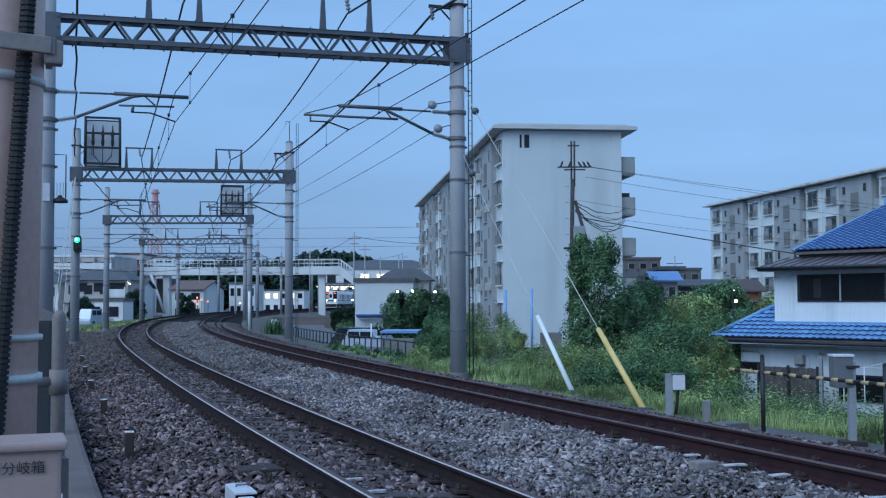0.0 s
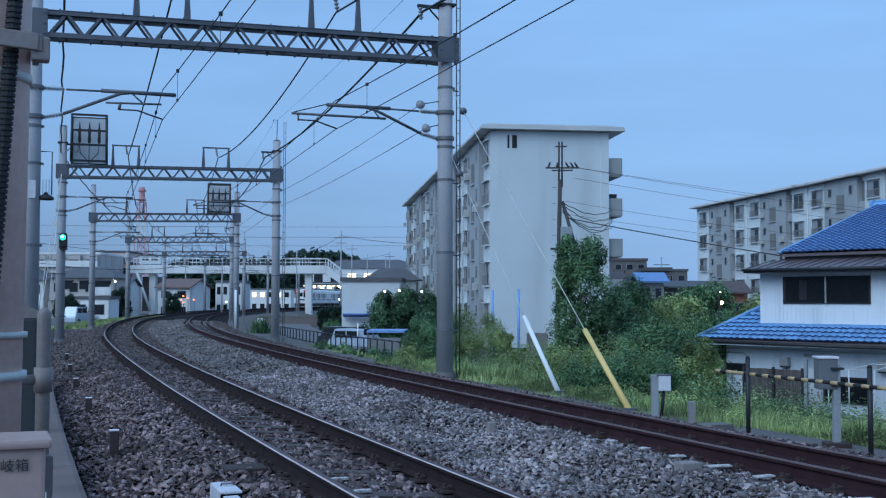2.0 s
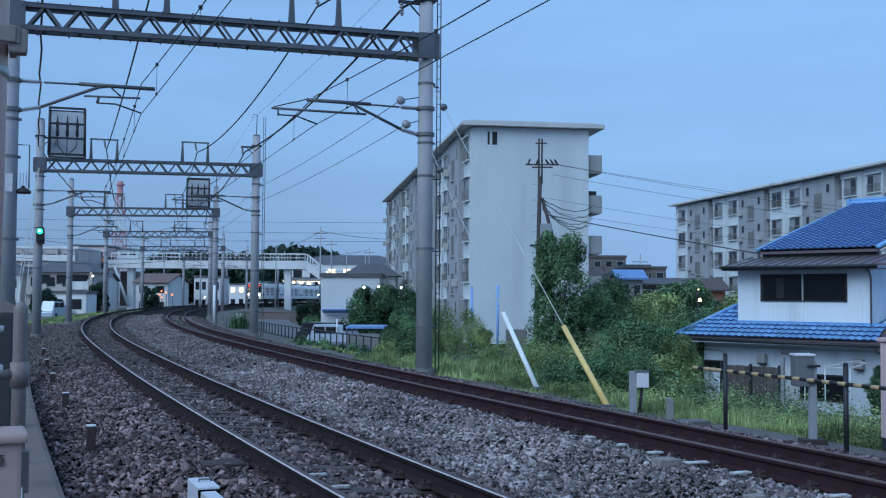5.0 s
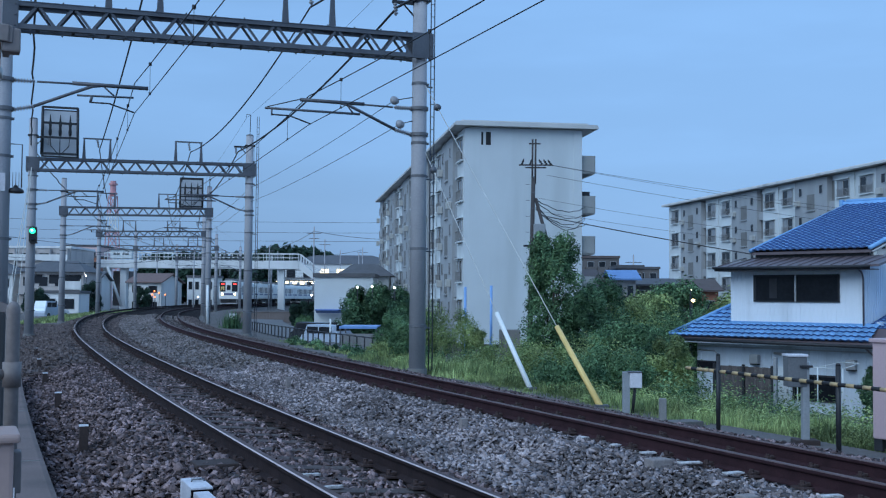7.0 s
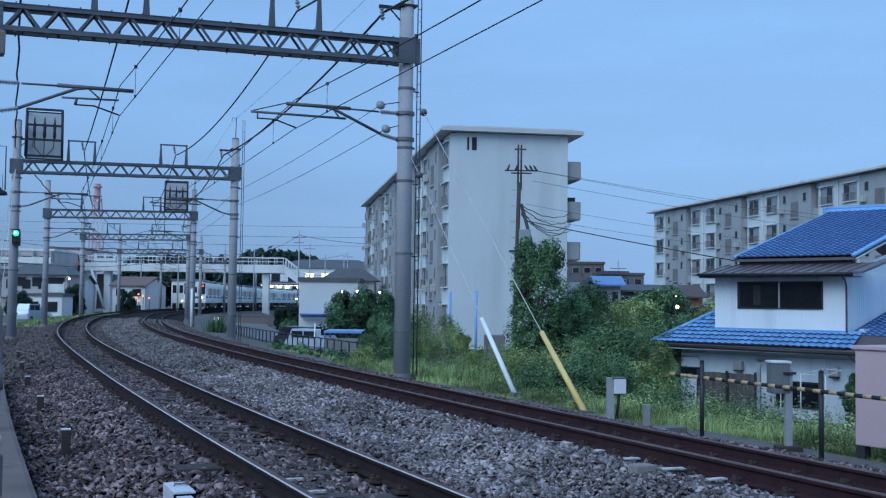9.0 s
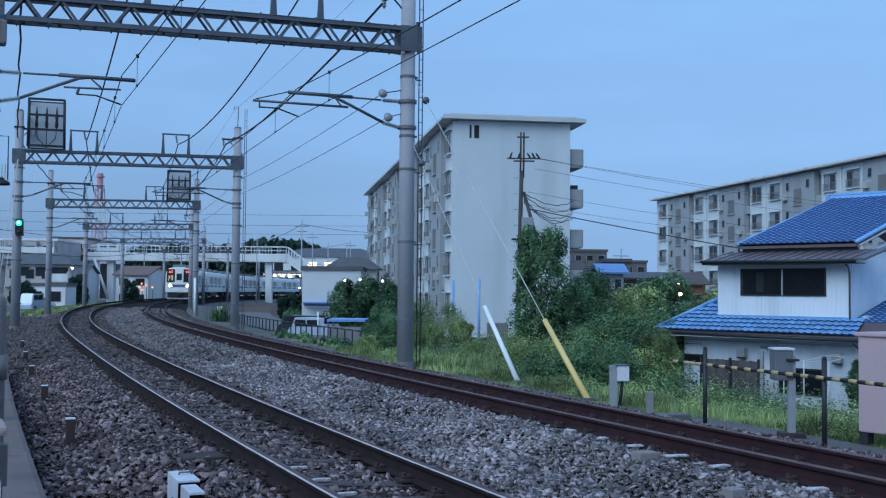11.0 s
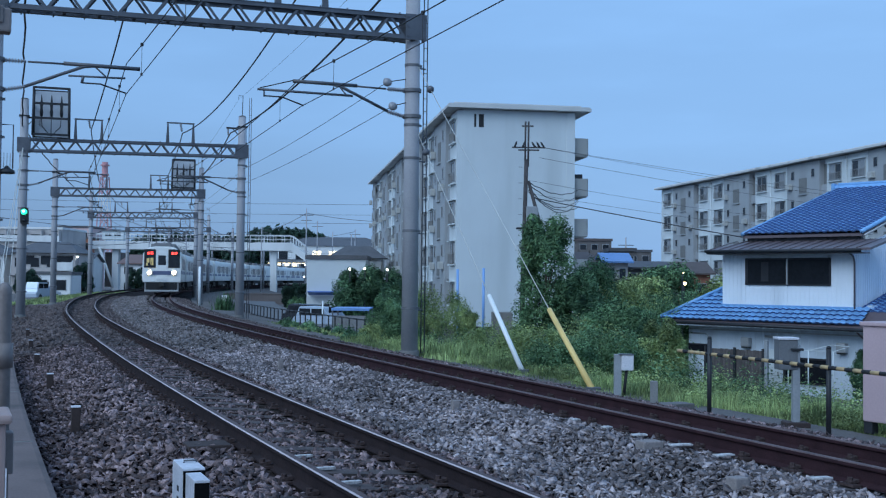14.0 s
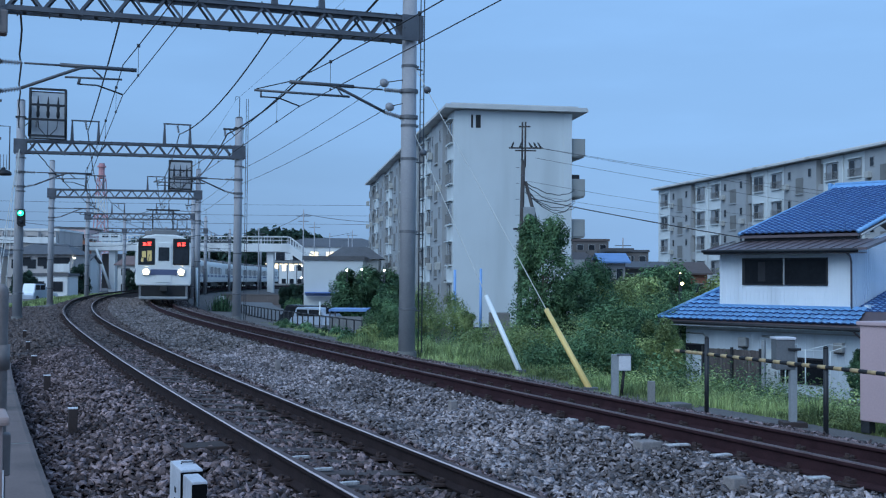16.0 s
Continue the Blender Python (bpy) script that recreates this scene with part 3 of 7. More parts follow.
# cable ladder beside the first two right-hand poles
for s in (25.33, 50.35):
    th = base("cable_ladder", rail_pose(s + 0.15, RIGHT + 0.38, 0), "narrow steel ladder rising beside a concrete pole", "ladder", "cable ladders")
    for x in (-0.045, 0.045):
        tube_part("rail", [(x, 0, -0.6), (x, 0, 9.4)], 0.014, M["galv"], th, 6)
    for j in range(32):
        tube_part("rung", [(-0.045, 0, -0.4 + j * 0.3), (0.045, 0, -0.4 + j * 0.3)], 0.009, M["galv"], th, 5)
    for z in (0.6, 2.4, 4.1, 6.3):
        tube_part("stay", [(-0.35, -0.1, z), (0, 0, z)], 0.018, M["galv"], th, 6)

# ---- apartment blocks ----
STOREY = 2.62
M["curtain"] = surf("pale_curtain_behind_glass", (0.34, 0.35, 0.36), (0.22, 0.23, 0.25), 2.5, 0.25, 0, 0, 14)
M["parapet"] = surf("grey_balcony_parapet", (0.36, 0.365, 0.355), (0.30, 0.305, 0.295), 0.7, 0.85, 0, 0.06, 20)
# grey for flat panels that paint the shade inside openings and recesses
M["stair_shade"] = surf("painted_opening_shade", (0.21, 0.21, 0.205), (0.16, 0.16, 0.157), 1, 0.9, 0, 0.05, 20)
M["rail_paint"] = surf("grey_window_guard", (0.30, 0.30, 0.30), (0.24, 0.24, 0.24), 5, 0.6, 0.2)
M["ac_case"] = surf("air_unit_case", (0.50, 0.50, 0.48), (0.40, 0.40, 0.38), 4, 0.6)
SHARED = {}


def shared(key, make, mats):
    """A mesh built once and used by many alike pieces."""
    if key not in SHARED:
        bm = bmesh.new()
        make(bm)
        bmesh.ops.recalc_face_normals(bm, faces=bm.faces)
        me = bpy.data.meshes.new(key)
        bm.to_mesh(me)
        bm.free()
        for mt in mats:
            me.materials.append(mt)
        SHARED[key] = me
    return SHARED[key]


def piece(name, me, parent, m):
    ob = new(name, me)
    ob.parent = parent
    ob.matrix_local = m
    return ob


def big_frame(bm):
    w, h = 1.75, 1.35
    for x in (-w / 2, 0, w / 2):
        bm_box(bm, 0.07, 0.09, h, pose(x, 0, 0))
    for z in (-h / 2, h / 2):
        bm_box(bm, w + 0.07, 0.09, 0.07, pose(0, 0, z))


def guard(bm):
    for z in (-0.62, -0.05):
        bm_box(bm, 1.85, 0.03, 0.04, pose(0, -0.15, z))
    for k in range(12):
        bm_box(bm, 0.025, 0.025, 0.6, pose(-0.9 + k * 1.8 / 11, -0.15, -0.33))
    for x in (-0.95, 0.95):
        bm_box(bm, 0.03, 0.15, 0.03, pose(x * 0.97, -0.075, -0.05))


def big_window(parent, m, seed):
    """A sliding window with its hood, sill and guard; it faces -y."""
    w = piece("window", shared("window_frame", big_frame, [M["frame"]]), parent, m)
    for x in (-0.44, 0.44):
        mat = "curtain" if (seed * 7 + (x > 0) * 3) % 5 < 2 else "glass"
        piece("pane", shared("pane_" + mat, lambda bm: bm_box(bm, 0.82, 0.02, 1.28), [M[mat]]), w, pose(x, 0.01, 0))
    tagged(piece("guard", shared("window_guard", guard, [M["rail_paint"]]), w, Matrix.Identity(4)), kind="stuff")
    piece("sill", shared("window_sill", lambda bm: bm_box(bm, 1.95, 0.18, 0.08), [M["white_wall"]]), w, pose(0, -0.08, -0.75))
    piece("hood", shared("window_hood", lambda bm: bm_box(bm, 2.0, 0.24, 0.07), [M["white_wall"]]), w, pose(0, -0.10, 0.80))


def small_window(parent, m, w, h, key):
    def fr(bm):
        for x in (-w / 2, w / 2):
            bm_box(bm, 0.05, 0.06, h, pose(x, 0, 0))
        for z in (-h / 2, h / 2):
            bm_box(bm, w + 0.05, 0.06, 0.05, pose(0, 0, z))
    f = piece("window", shared("small_frame_" + key, fr, [M["frame"]]), parent, m)
    piece("pane", shared("small_pane_" + key, lambda bm: bm_box(bm, w - 0.04, 0.02, h - 0.04), [M["glass"]]), f, pose(0, 0.01, 0))


def apartment(m, length, depth, label, balconies):
    """A five-storey slab. Its stair side faces -x; y runs along it from the near end."""
    th = base("apartment_building", m, label, "building", "five-storey apartment blocks")
    height = 5 * STOREY + 0.75
    core = box_part("wall", (depth - 0.3, length, height), (depth / 2 + 0.15, length / 2, height / 2), M["white_wall"], th)
    box_part("end_strip", (0.55, 0.06, height - 0.02), (depth - 0.28, -0.032, height / 2), M["white_wall"], core)
    # roof slab with its overhang and low kerb
    bm = bmesh.new()
    bm_prism(bm, [(-0.75, height + 0.04), (depth + 0.95, height + 0.04), (depth + 0.95, height + 0.20), (depth + 0.85, height + 0.30), (-0.65, height + 0.30), (-0.75, height + 0.20)], -0.55, length + 0.55)
    roof = part("roof", bm, M["roof_edge"], th)
    box_part("roof_kerb", (depth + 0.6, 0.14, 0.10), (depth / 2, -0.35, height + 0.34), M["roof_edge"], roof)
    for i in range(6):
        bm = bmesh.new()
        bm_lathe(bm, [(0.16, 0), (0.16, 0.12), (0.22, 0.14), (0.05, 0.22)], 10, pose(depth * 0.38, 1 + i * 9, height + 0.3))
        part("vent", bm, M["dark_steel"], roof)
    # stair side in white bays and grey stair bays
    y, k, kind = 0.0, 0, "half"
    R90 = Matrix.Rotation(-math.pi / 2, 4, "Z")
    while y < length - 1:
        run = {"half": 3.7, "grey": 5.4, "white": 7.2}[kind]
        run = min(run, length - y)
        yc = y + run / 2
        if kind == "grey":
            bay = box_part("stair_bay", (0.5, run, height - 0.05), (0.05, yc, (height - 0.05) / 2), M["grey_wall"], th)
            for f in range(5):
                z = 0.75 + f * STOREY
                if f:
                    # flat panel painted as the shaded inside of the stairwell
                    box_part("stair_opening_shade", (0.08, 1.25, 1.35), (-0.19, yc, z + 0.55), M["stair_shade"], bay)
                    box_part("landing_parapet", (0.14, 1.4, 0.12), (-0.24, yc, z - 0.22), M["grey_wall"], bay)
                for dy in (-1.7, 1.7):
                    small_window(bay, pose(-0.215, yc + dy, z + 1.55, 0, 0, -90), 0.55, 0.75, "tall")
                    if (f + k) % 2 == 0 or dy > 0:
                        piece("air_unit", shared("air_unit", lambda bm: bm_box(bm, 0.62, 0.32, 0.5, None, 0.03), [M["ac_case"]]), bay, pose(-0.38, yc + dy * 1.2, z + 0.55, 0, 0, -90))
        else:
            slot = 0.85 if y + run < length - 0.5 else 0.0
            yb = y + (run - slot) / 2
            bay = box_part("front_bay", (0.32, run - slot - 0.06, height - 0.05), (0.14, yb, (height - 0.05) / 2), M["white_wall"], th)
            spots = (-2.05, 1.35) if kind == "white" and run > 6 else (yb - yc,)
            for f in range(5 if slot else 0):
                z = 0.75 + f * STOREY
                # shade of the narrow recess, put into a grey panel
                box_part("recess_shade_panel", (0.04, slot - 0.04, 1.75), (0.275, y + run - slot / 2, z + 1.33), M["stair_shade"], bay)
                box_part("recess_spandrel", (0.30, slot - 0.02, 0.80), (0.14, y + run - slot / 2, z + 0.02), M["grey_wall"], bay)
            for f in range(5):
                z = 0.75 + f * STOREY
                for j, dy in enumerate(spots):
                    big_window(bay, Matrix.Translation((-0.045, yc + dy, z + 1.30)) @ R90, f * 3 + j + k)
            if kind == "white" and run > 6:
                tube_part("downpipe", [(-0.1, yc - 0.35, 0), (-0.1, yc - 0.35, height - 0.05)], 0.05, M["white_wall"], bay, 8)
        y += run
        k += 1
        kind = "grey" if kind != "grey" else "white"
    if balconies:
        for f in range(5):
            z = 0.62 + f * STOREY
            for i in range(6):
                yb = 0.25 + i * (length - 0.5) / 6
                ln = (length - 0.5) / 6 - 0.5
                b = box_part("balcony", (0.95, ln, 0.12), (depth + 0.45, yb + ln / 2, z), M["parapet"], th)
                box_part("parapet", (0.09, ln, 1.12), (depth + 0.93, yb + ln / 2, z + 0.58), M["parapet"], b)
                for ye in (0.0, ln):
                    box_part("parapet_end", (0.9, 0.09, 1.12), (depth + 0.45, yb + ye, z + 0.58), M["parapet"], b)
    return th


BLK = Matrix.Translation((1.35, 70, -1.6)) @ Matrix.Rotation(math.atan(0.149), 4, "Z")
slab = apartment(BLK, 57, 7.7, "white five-storey apartment block with grey stair bays and black painted figures", True)
# painted figures on the end wall, as plain bars
for x, w in ((1.12, 0.13), (1.52, 0.32)):
    box_part("painted_bar", (w, 0.012, 0.84), (x, -0.008, 13.15), M["black"], slab, label="black painted bar")
# washing and an air unit on one balcony
box_part("balcony_crate", (0.5, 0.6, 0.5), (8.15, 0.9, 0.62 + 3 * STOREY + 1.2), M["dark_steel"], slab)

# the second block stands behind the house; its stair side faces the line too
UX, UY = 0.205 / math.hypot(0.205, 1), -1 / math.hypot(0.205, 1)
LEN2 = 50.6
far = Vector((26.35, 128.2, -1.75))
near = far + LEN2 * Vector((UX, UY, 0))
BLK2 = Matrix.Translation(near) @ Matrix.Rotation(math.atan(0.205), 4, "Z")
apartment(BLK2, LEN2, 8.5, "white five-storey apartment block with grey stair bays behind a house", False)

# ---- house with the blue tiled roof ----
M["shutter"] = surf("dark_window_surround", (0.03, 0.03, 0.035), (0.02, 0.02, 0.024), 4, 0.5, spec=0.3)
M["house_pane"] = pane("dark_house_glass", (0.016, 0.018, 0.022), 0.12)
M["house_pane"].node_tree.nodes["Principled BSDF"].inputs["Specular IOR Level"].default_value = 0.15
# darker siding copy for the lower storey; eave shade is put into its colour
M["siding_shaded"] = surf("shaded_lower_wall", (0.60, 0.665, 0.73), (0.53, 0.59, 0.65), 0.8, 0.7, 0, 0.05, 30, stain=(0.43, 0.475, 0.52))
M["lath"] = surf("weathered_board_fence", (0.125, 0.105, 0.10), (0.075, 0.065, 0.062), 3, 0.9, 0, 0.2, 40, per_piece=0.2)
HX = Vector((0.69, -0.72, 0)).normalized()
HY = Vector((0.72, 0.69, 0)).normalized()
HM = Matrix(((HX.x, HY.x, 0, 14.47), (HX.y, HY.y, 0, 38.0), (0, 0, 1, 0), (0, 0, 0, 1)))
house = base("house", HM, "two-storey house with white siding and a glazed blue tile roof", "house")


def ribbed_wall(name, x0, x1, z0, z1, y, thick, axis="x", pitch=0.17, mat="siding"):
    """A wall clad in upright ribs."""
    bm = bmesh.new()
    if axis == "x":
        bm_box(bm, x1 - x0, thick, z1 - z0, pose((x0 + x1) / 2, y + thick / 2, (z0 + z1) / 2))
    else:
        bm_box(bm, thick, x1 - x0, z1 - z0, pose(y - thick / 2, (x0 + x1) / 2, (z0 + z1) / 2))
    w = part(name, bm, M[mat], house, "white ribbed siding")
    bm = bmesh.new()
    n = int((x1 - x0) / pitch)
    for k in range(n):
        x = x0 + (k + 0.5) * pitch
        if axis == "x":
            bm_box(bm, 0.07, 0.016, z1 - z0, pose(x, y - 0.006, (z0 + z1) / 2))
        else:
            bm_box(bm, 0.016, 0.07, z1 - z0, pose(y + 0.006, x, (z0 + z1) / 2))
    tagged(part("siding_rib", bm, M[mat], w), kind="stuff")
    return w


# upper storey
upper = ribbed_wall("wall_upper", -5.15, 0.0, 0.02, 2.62, 0.0, 0.15)
ribbed_wall("wall_upper_side", 0.15, 7.5, 0.02, 2.62, 0.0, 0.15, "y")
box_part("wall_upper_back", (0.15, 7.5, 2.3), (-5.07, 3.9, 1.45), M["siding"], house)
win = box_part("window", (3.36, 0.07, 0.99), (-2.49, -0.02, 1.75), M["shutter"], house, label="dark sliding window")
for x in (-3.27, -1.65):
    box_part("pane", (1.55, 0.02, 0.87), (x, -0.062, 1.75), M["house_pane"], win)
box_part("window_post", (0.06, 0.05, 0.95), (-2.46, -0.075, 1.75), M["frame"], win)
box_part("curtain", (0.30, 0.012, 0.72), (-3.35, -0.076, 1.75), M["shutter"], win)
# metal skirt roof of the upper storey, low in pitch
bm = bmesh.new()
a = [bm.verts.new(q) for q in ((-5.36, -0.78, 2.55), (0.62, -0.78, 2.55), (0.62, 1.15, 2.93), (-4.75, 1.15, 2.93))]
b = [bm.verts.new(v.co - Vector((0, 0, 0.07))) for v in a]
bm.faces.new(a)
bm.faces.new(b[::-1])
for i in range(4):
    bm.faces.new((a[i], a[(i + 1) % 4], b[(i + 1) % 4], b[i]))
skirt = part("metal_roof", bm, M["brown_metal"], house, "brown sheet metal skirt roof with standing seams")
for k in range(15):
    x = -5.2 + k * 0.405
    tube_part("standing_seam", [(x, -0.79, 2.562), (x + 0.02, 1.12, 2.94)], 0.02, M["brown_metal"], skirt, 5)
box_part("fascia", (6.0, 0.03, 0.10), (-2.37, -0.77, 2.44), M["shutter"], house, label="dark eave board")
tube_part("gutter", [(-5.40, -0.84, 2.50), (0.62, -0.84, 2.48)], 0.05, M["dark_steel"], house, 8)
box_part("soffit", (5.9, 0.86, 0.04), (-2.4, -0.34, 2.40), M["brown_metal"], house)
# wall strip in near-black, painting the shadow under the tile eave
box_part("clerestory", (4.5, 0.12, 0.42), (-2.50, 1.16, 2.92), M["shutter"], house, label="wall below the tiled roof, coloured dark for the eave shadow")
# right-hand verge of the skirt roof
bm = bmesh.new()
bm_prism(bm, [(-0.78, 2.48), (-0.78, 2.56), (7.5, 4.36), (7.5, 4.26)], 0.64, 0.95, Matrix(((0, 1, 0, 0), (1, 0, 0, 0), (0, 0, 1, 0), (0, 0, 0, 1))))
part("metal_verge", bm, M["brown_metal"], house)
bm = bmesh.new()
bm_prism(bm, [(0.0, 2.4), (0.0, 2.55), (7.6, 4.2), (7.6, 2.4)], -0.12, -0.02, Matrix(((0, 1, 0, 0), (1, 0, 0, 0), (0, 0, 1, 0), (0, 0, 0, 1))))
part("gable_wall", bm, M["siding"], house)
tube_part("downpipe", [(0.12, -0.78, 2.5), (0.10, -0.25, 2.28), (0.06, -0.06, 2.1), (0.06, -0.06, 0.2)], 0.035, M["brown_metal"], house, 8)

# tiled roofs: boards below, pantiles above
TW, TL = 0.272, 0.255


def pantile(bm):
    n = 6
    rows = []
    for y, lift in ((0.0, 0.078), (TL + 0.05, 0.002)):
        rows.append([bm.verts.new((TW * (k / n - 0.5) * 1.04, y, lift + 0.042 * (0.5 - 0.5 * math.cos(2 * math.pi * (k / n) * 1.0)) * (1 if k < n else 1))) for k in range(n + 1)])
    low = [bm.verts.new((v.co.x, 0.0, v.co.z - 0.055)) for v in rows[0]]
    for k in range(n):
        bm.faces.new((rows[0][k], rows[0][k + 1], rows[1][k + 1], rows[1][k]))
        bm.faces.new((low[k], low[k + 1], rows[0][k + 1], rows[0][k])).material_index = 1


# dark blue on the front edges paints the shadow below each tile course
M["tile_edge"] = surf("shaded_tile_edge", (0.060, 0.120, 0.28), (0.045, 0.090, 0.22), 4, 0.7)
TILE = shared("pantile", pantile, [M["blue_tile"], M["tile_edge"]])


def tile_field(roof, origin, xd, yd, nx, ny, keep, cap):
    """Courses of pantiles up a slope; the nearest are pieces of their own."""
    xd, yd = Vector(xd).normalized(), Vector(yd).normalized()
    zd = xd.cross(yd)
    rest_v, rest_f = [], []
    co = [v.co.copy() for v in TILE.vertices]
    polys = [tuple(p.vertices) for p in TILE.polygons]
    made = 0
    for j in range(ny):
        for i in range(nx):
            u, v = (i + 0.5) * TW, j * TL
            if not keep(u, v):
                continue
            p = Vector(origin) + xd * u + yd * v + zd * random.uniform(0, 0.006)
            m = Matrix(((xd.x, yd.x, zd.x, p.x), (xd.y, yd.y, zd.y, p.y), (xd.z, yd.z, zd.z, p.z), (0, 0, 0, 1)))
            if made < cap:
                piece("tile", TILE, roof, m)
                made += 1
            else:
                b = len(rest_v)
                rest_v += [m @ c for c in co]
                rest_f += [tuple(b + q for q in f) for f in polys]
    if rest_v:
        r = mesh_from("tile_field", rest_v, rest_f, M["blue_tile"], roof)
        r.data.materials.append(M["tile_edge"])
        r.data.polygons.foreach_set("material_index", [i % 2 for i in range(len(rest_f))])
        tagged(r, kind="stuff")


def slab_roof(name, pts, thick, label):
    bm = bmesh.new()
    a = [bm.verts.new(p) for p in pts]
    b = [bm.verts.new(Vector(p) - Vector((0, 0, thick))) for p in pts]
    n = len(pts)
    bm.faces.new(a)
    bm.faces.new(b[::-1])
    for i in range(n):
        bm.faces.new((a[i], a[(i + 1) % n], b[(i + 1) % n], b[i]))
    return part(name, bm, M["brown_metal"], house, label)


PITCH = 0.29
Y0, D = 0.95, 7.85
z0 = 3.13
XA, XB = -4.84, -0.12
roof = slab_roof("roof", [(XA, Y0, z0), (XB, Y0, z0), (XB, Y0 + D, z0 + PITCH * D), (XA, Y0 + D, z0 + PITCH * D)], 0.1, "glazed blue pantile roof")
slab_roof("roof_back", [(XA, Y0 + D, z0 + PITCH * D), (XB, Y0 + D, z0 + PITCH * D), (XB, Y0 + 2 * D, z0), (XA, Y0 + 2 * D, z0)], 0.1, "")
sl = Vector((0, 1, PITCH)).normalized()
tile_field(roof, (XA + 0.05, Y0 - 0.05, z0 + 0.03), (1, 0, 0), sl, 17, 32, lambda u, v: True, 288)
bm = bmesh.new()
zr = z0 + PITCH * D
bm_tube(bm, [(XA - 0.15, Y0 + D, zr + 0.08), (XB + 0.1, Y0 + D, zr + 0.08)], 0.13, 12)
bm_tube(bm, [(XA, Y0 + D, zr + 0.22), (XB + 0.1, Y0 + D, zr + 0.22)], 0.08, 12)
bm_box(bm, 0.16, 0.34, 0.34, pose(XA - 0.2, Y0 + D, zr + 0.12), 0.05)
part("ridge", bm, M["blue_tile"], roof, "rounded blue ridge tiles")
for x in (XA, XB):
    tube_part("verge_tile", [(x, Y0 - 0.08, z0 + 0.06), (x, Y0 + D, zr + 0.06)], 0.075, M["blue_tile"], roof, 10)
tube_part("verge_trim", [(XB + 0.12, Y0 - 0.1, z0 - 0.08), (XB + 0.12, Y0 + D, zr - 0.08)], 0.04, M["frame"], roof, 8)

# lower storey
LP, LF = 0.66, 0.68
lower = ribbed_wall("wall_lower", -6.72, 0.5, -2.9, -0.30, 0.12, 0.15, "x", 0.30, "siding_shaded")
ribbed_wall("wall_lower_side", 0.3, 7.5, -2.9, 0.6, 0.5, 0.15, "y", 0.30, "siding_shaded")
box_part("wall_lower_left", (0.15, 7.0, 3.0), (-6.64, 3.7, -1.5), M["siding_shaded"], house)
ze, ye, xl, xr = -0.11, -0.72, -7.40, 0.6
up = 2.25
lroof = slab_roof("lower_roof", [(-5.15, ye, ze), (xr, ye, ze), (xr, 0.05, ze + 0.77 * LF), (-5.15, 0.05, ze + 0.77 * LF)], 0.09, "glazed blue pantile lower roof")
sl2 = Vector((0, 1, LF)).normalized()
tile_field(lroof, (-5.15, ye - 0.04, ze + 0.02), (1, 0, 0), sl2, 21, 4, lambda u, v: True, 90)
hip_roof = slab_roof("lower_roof_corner", [(xl, ye, ze), (-5.15, ye, ze), (-5.15, ye + up, ze + up * LP)], 0.09, "")
tile_field(hip_roof, (xl, ye - 0.04, ze + 0.02), (1, 0, 0), Vector((0, 1, LP)).normalized(), 9, 11, lambda u, v: u > v * 0.82 + 0.05, 60)
left_roof = slab_roof("lower_roof_left", [(xl, ye, ze), (xl + up, ye + up, ze + up * LP), (xl + up, 7, ze + up * LP), (xl, 7, ze)], 0.09, "")
tile_field(left_roof, (xl - 0.04, 7.0, ze + 0.02), (0, -1, 0), Vector((1, 0, LP)).normalized(), 28, 11, lambda u, v: (7.7 - u) > v * 0.84, 0)
right_roof = slab_roof("lower_roof_right", [(0.02, 0.0, ze + 0.40), (3.2, 0.0, ze + 0.40), (3.2, 7.0, ze + 2.2), (0.02, 7.0, ze + 2.2)], 0.09, "")
right_roof2 = slab_roof("lower_roof_front", [(xr, ye, ze), (3.2, ye, ze + 0.05), (3.2, 0.02, ze + 0.50), (xr, 0.02, ze + 0.50)], 0.09, "")
tile_field(right_roof, (0.05, 0.0, ze + 0.43), (1, 0, 0), Vector((0, 1, 0.26)).normalized(), 12, 24, lambda u, v: True, 0)
bm = bmesh.new()
bm_tube(bm, [(xl - 0.02, ye - 0.02, ze + 0.10), (xl + up, ye + up, ze + up * LP + 0.12)], 0.085, 10)
part("hip_tile", bm, M["blue_tile"], lroof, "rounded blue hip tiles", True)
box_part("flashing", (5.2, 0.10, 0.12), (-2.55, -0.05, ze + 0.77 * LF + 0.06), M["blue_tile"], lroof)
tube_part("lower_gutter", [(xl, ye - 0.05, ze - 0.08), (xr + 0.1, ye - 0.05, ze - 0.12)], 0.06, M["dark_steel"], house, 8)
box_part("lower_soffit", (xr - xl - 0.1, 0.85, 0.05), ((xl + xr) / 2, ye + 0.42, ze - 0.17), M["siding"], house)
tube_part("lower_downpipe", [(0.45, -0.7, ze - 0.2), (0.42, 0.0, ze - 0.5), (0.42, 0.05, -2.8)], 0.035, M["brown_metal"], house, 8)
box_part("wall_band", (7.2, 0.03, 0.05), (-3.1, 0.10, -0.46), M["frame"], house)
# fittings on the lower wall
lw = box_part("lower_window", (0.90, 0.06, 0.40), (-6.24, 0.085, -1.22), M["shutter"], house, label="low dark window")
box_part("pane", (0.80, 0.02, 0.30), (-6.24, 0.05, -1.22), M["house_pane"], lw)
for x, z in ((-4.15, -0.87), (-0.42, -0.90)):
    v = box_part("wall_vent", (0.34, 0.26, 0.34), (x, 0.0, z), M["frame"], house, 0.04)
    box_part("vent_mouth", (0.3, 0.2, 0.04), (x, 0.0, z - 0.19), M["black"], v)
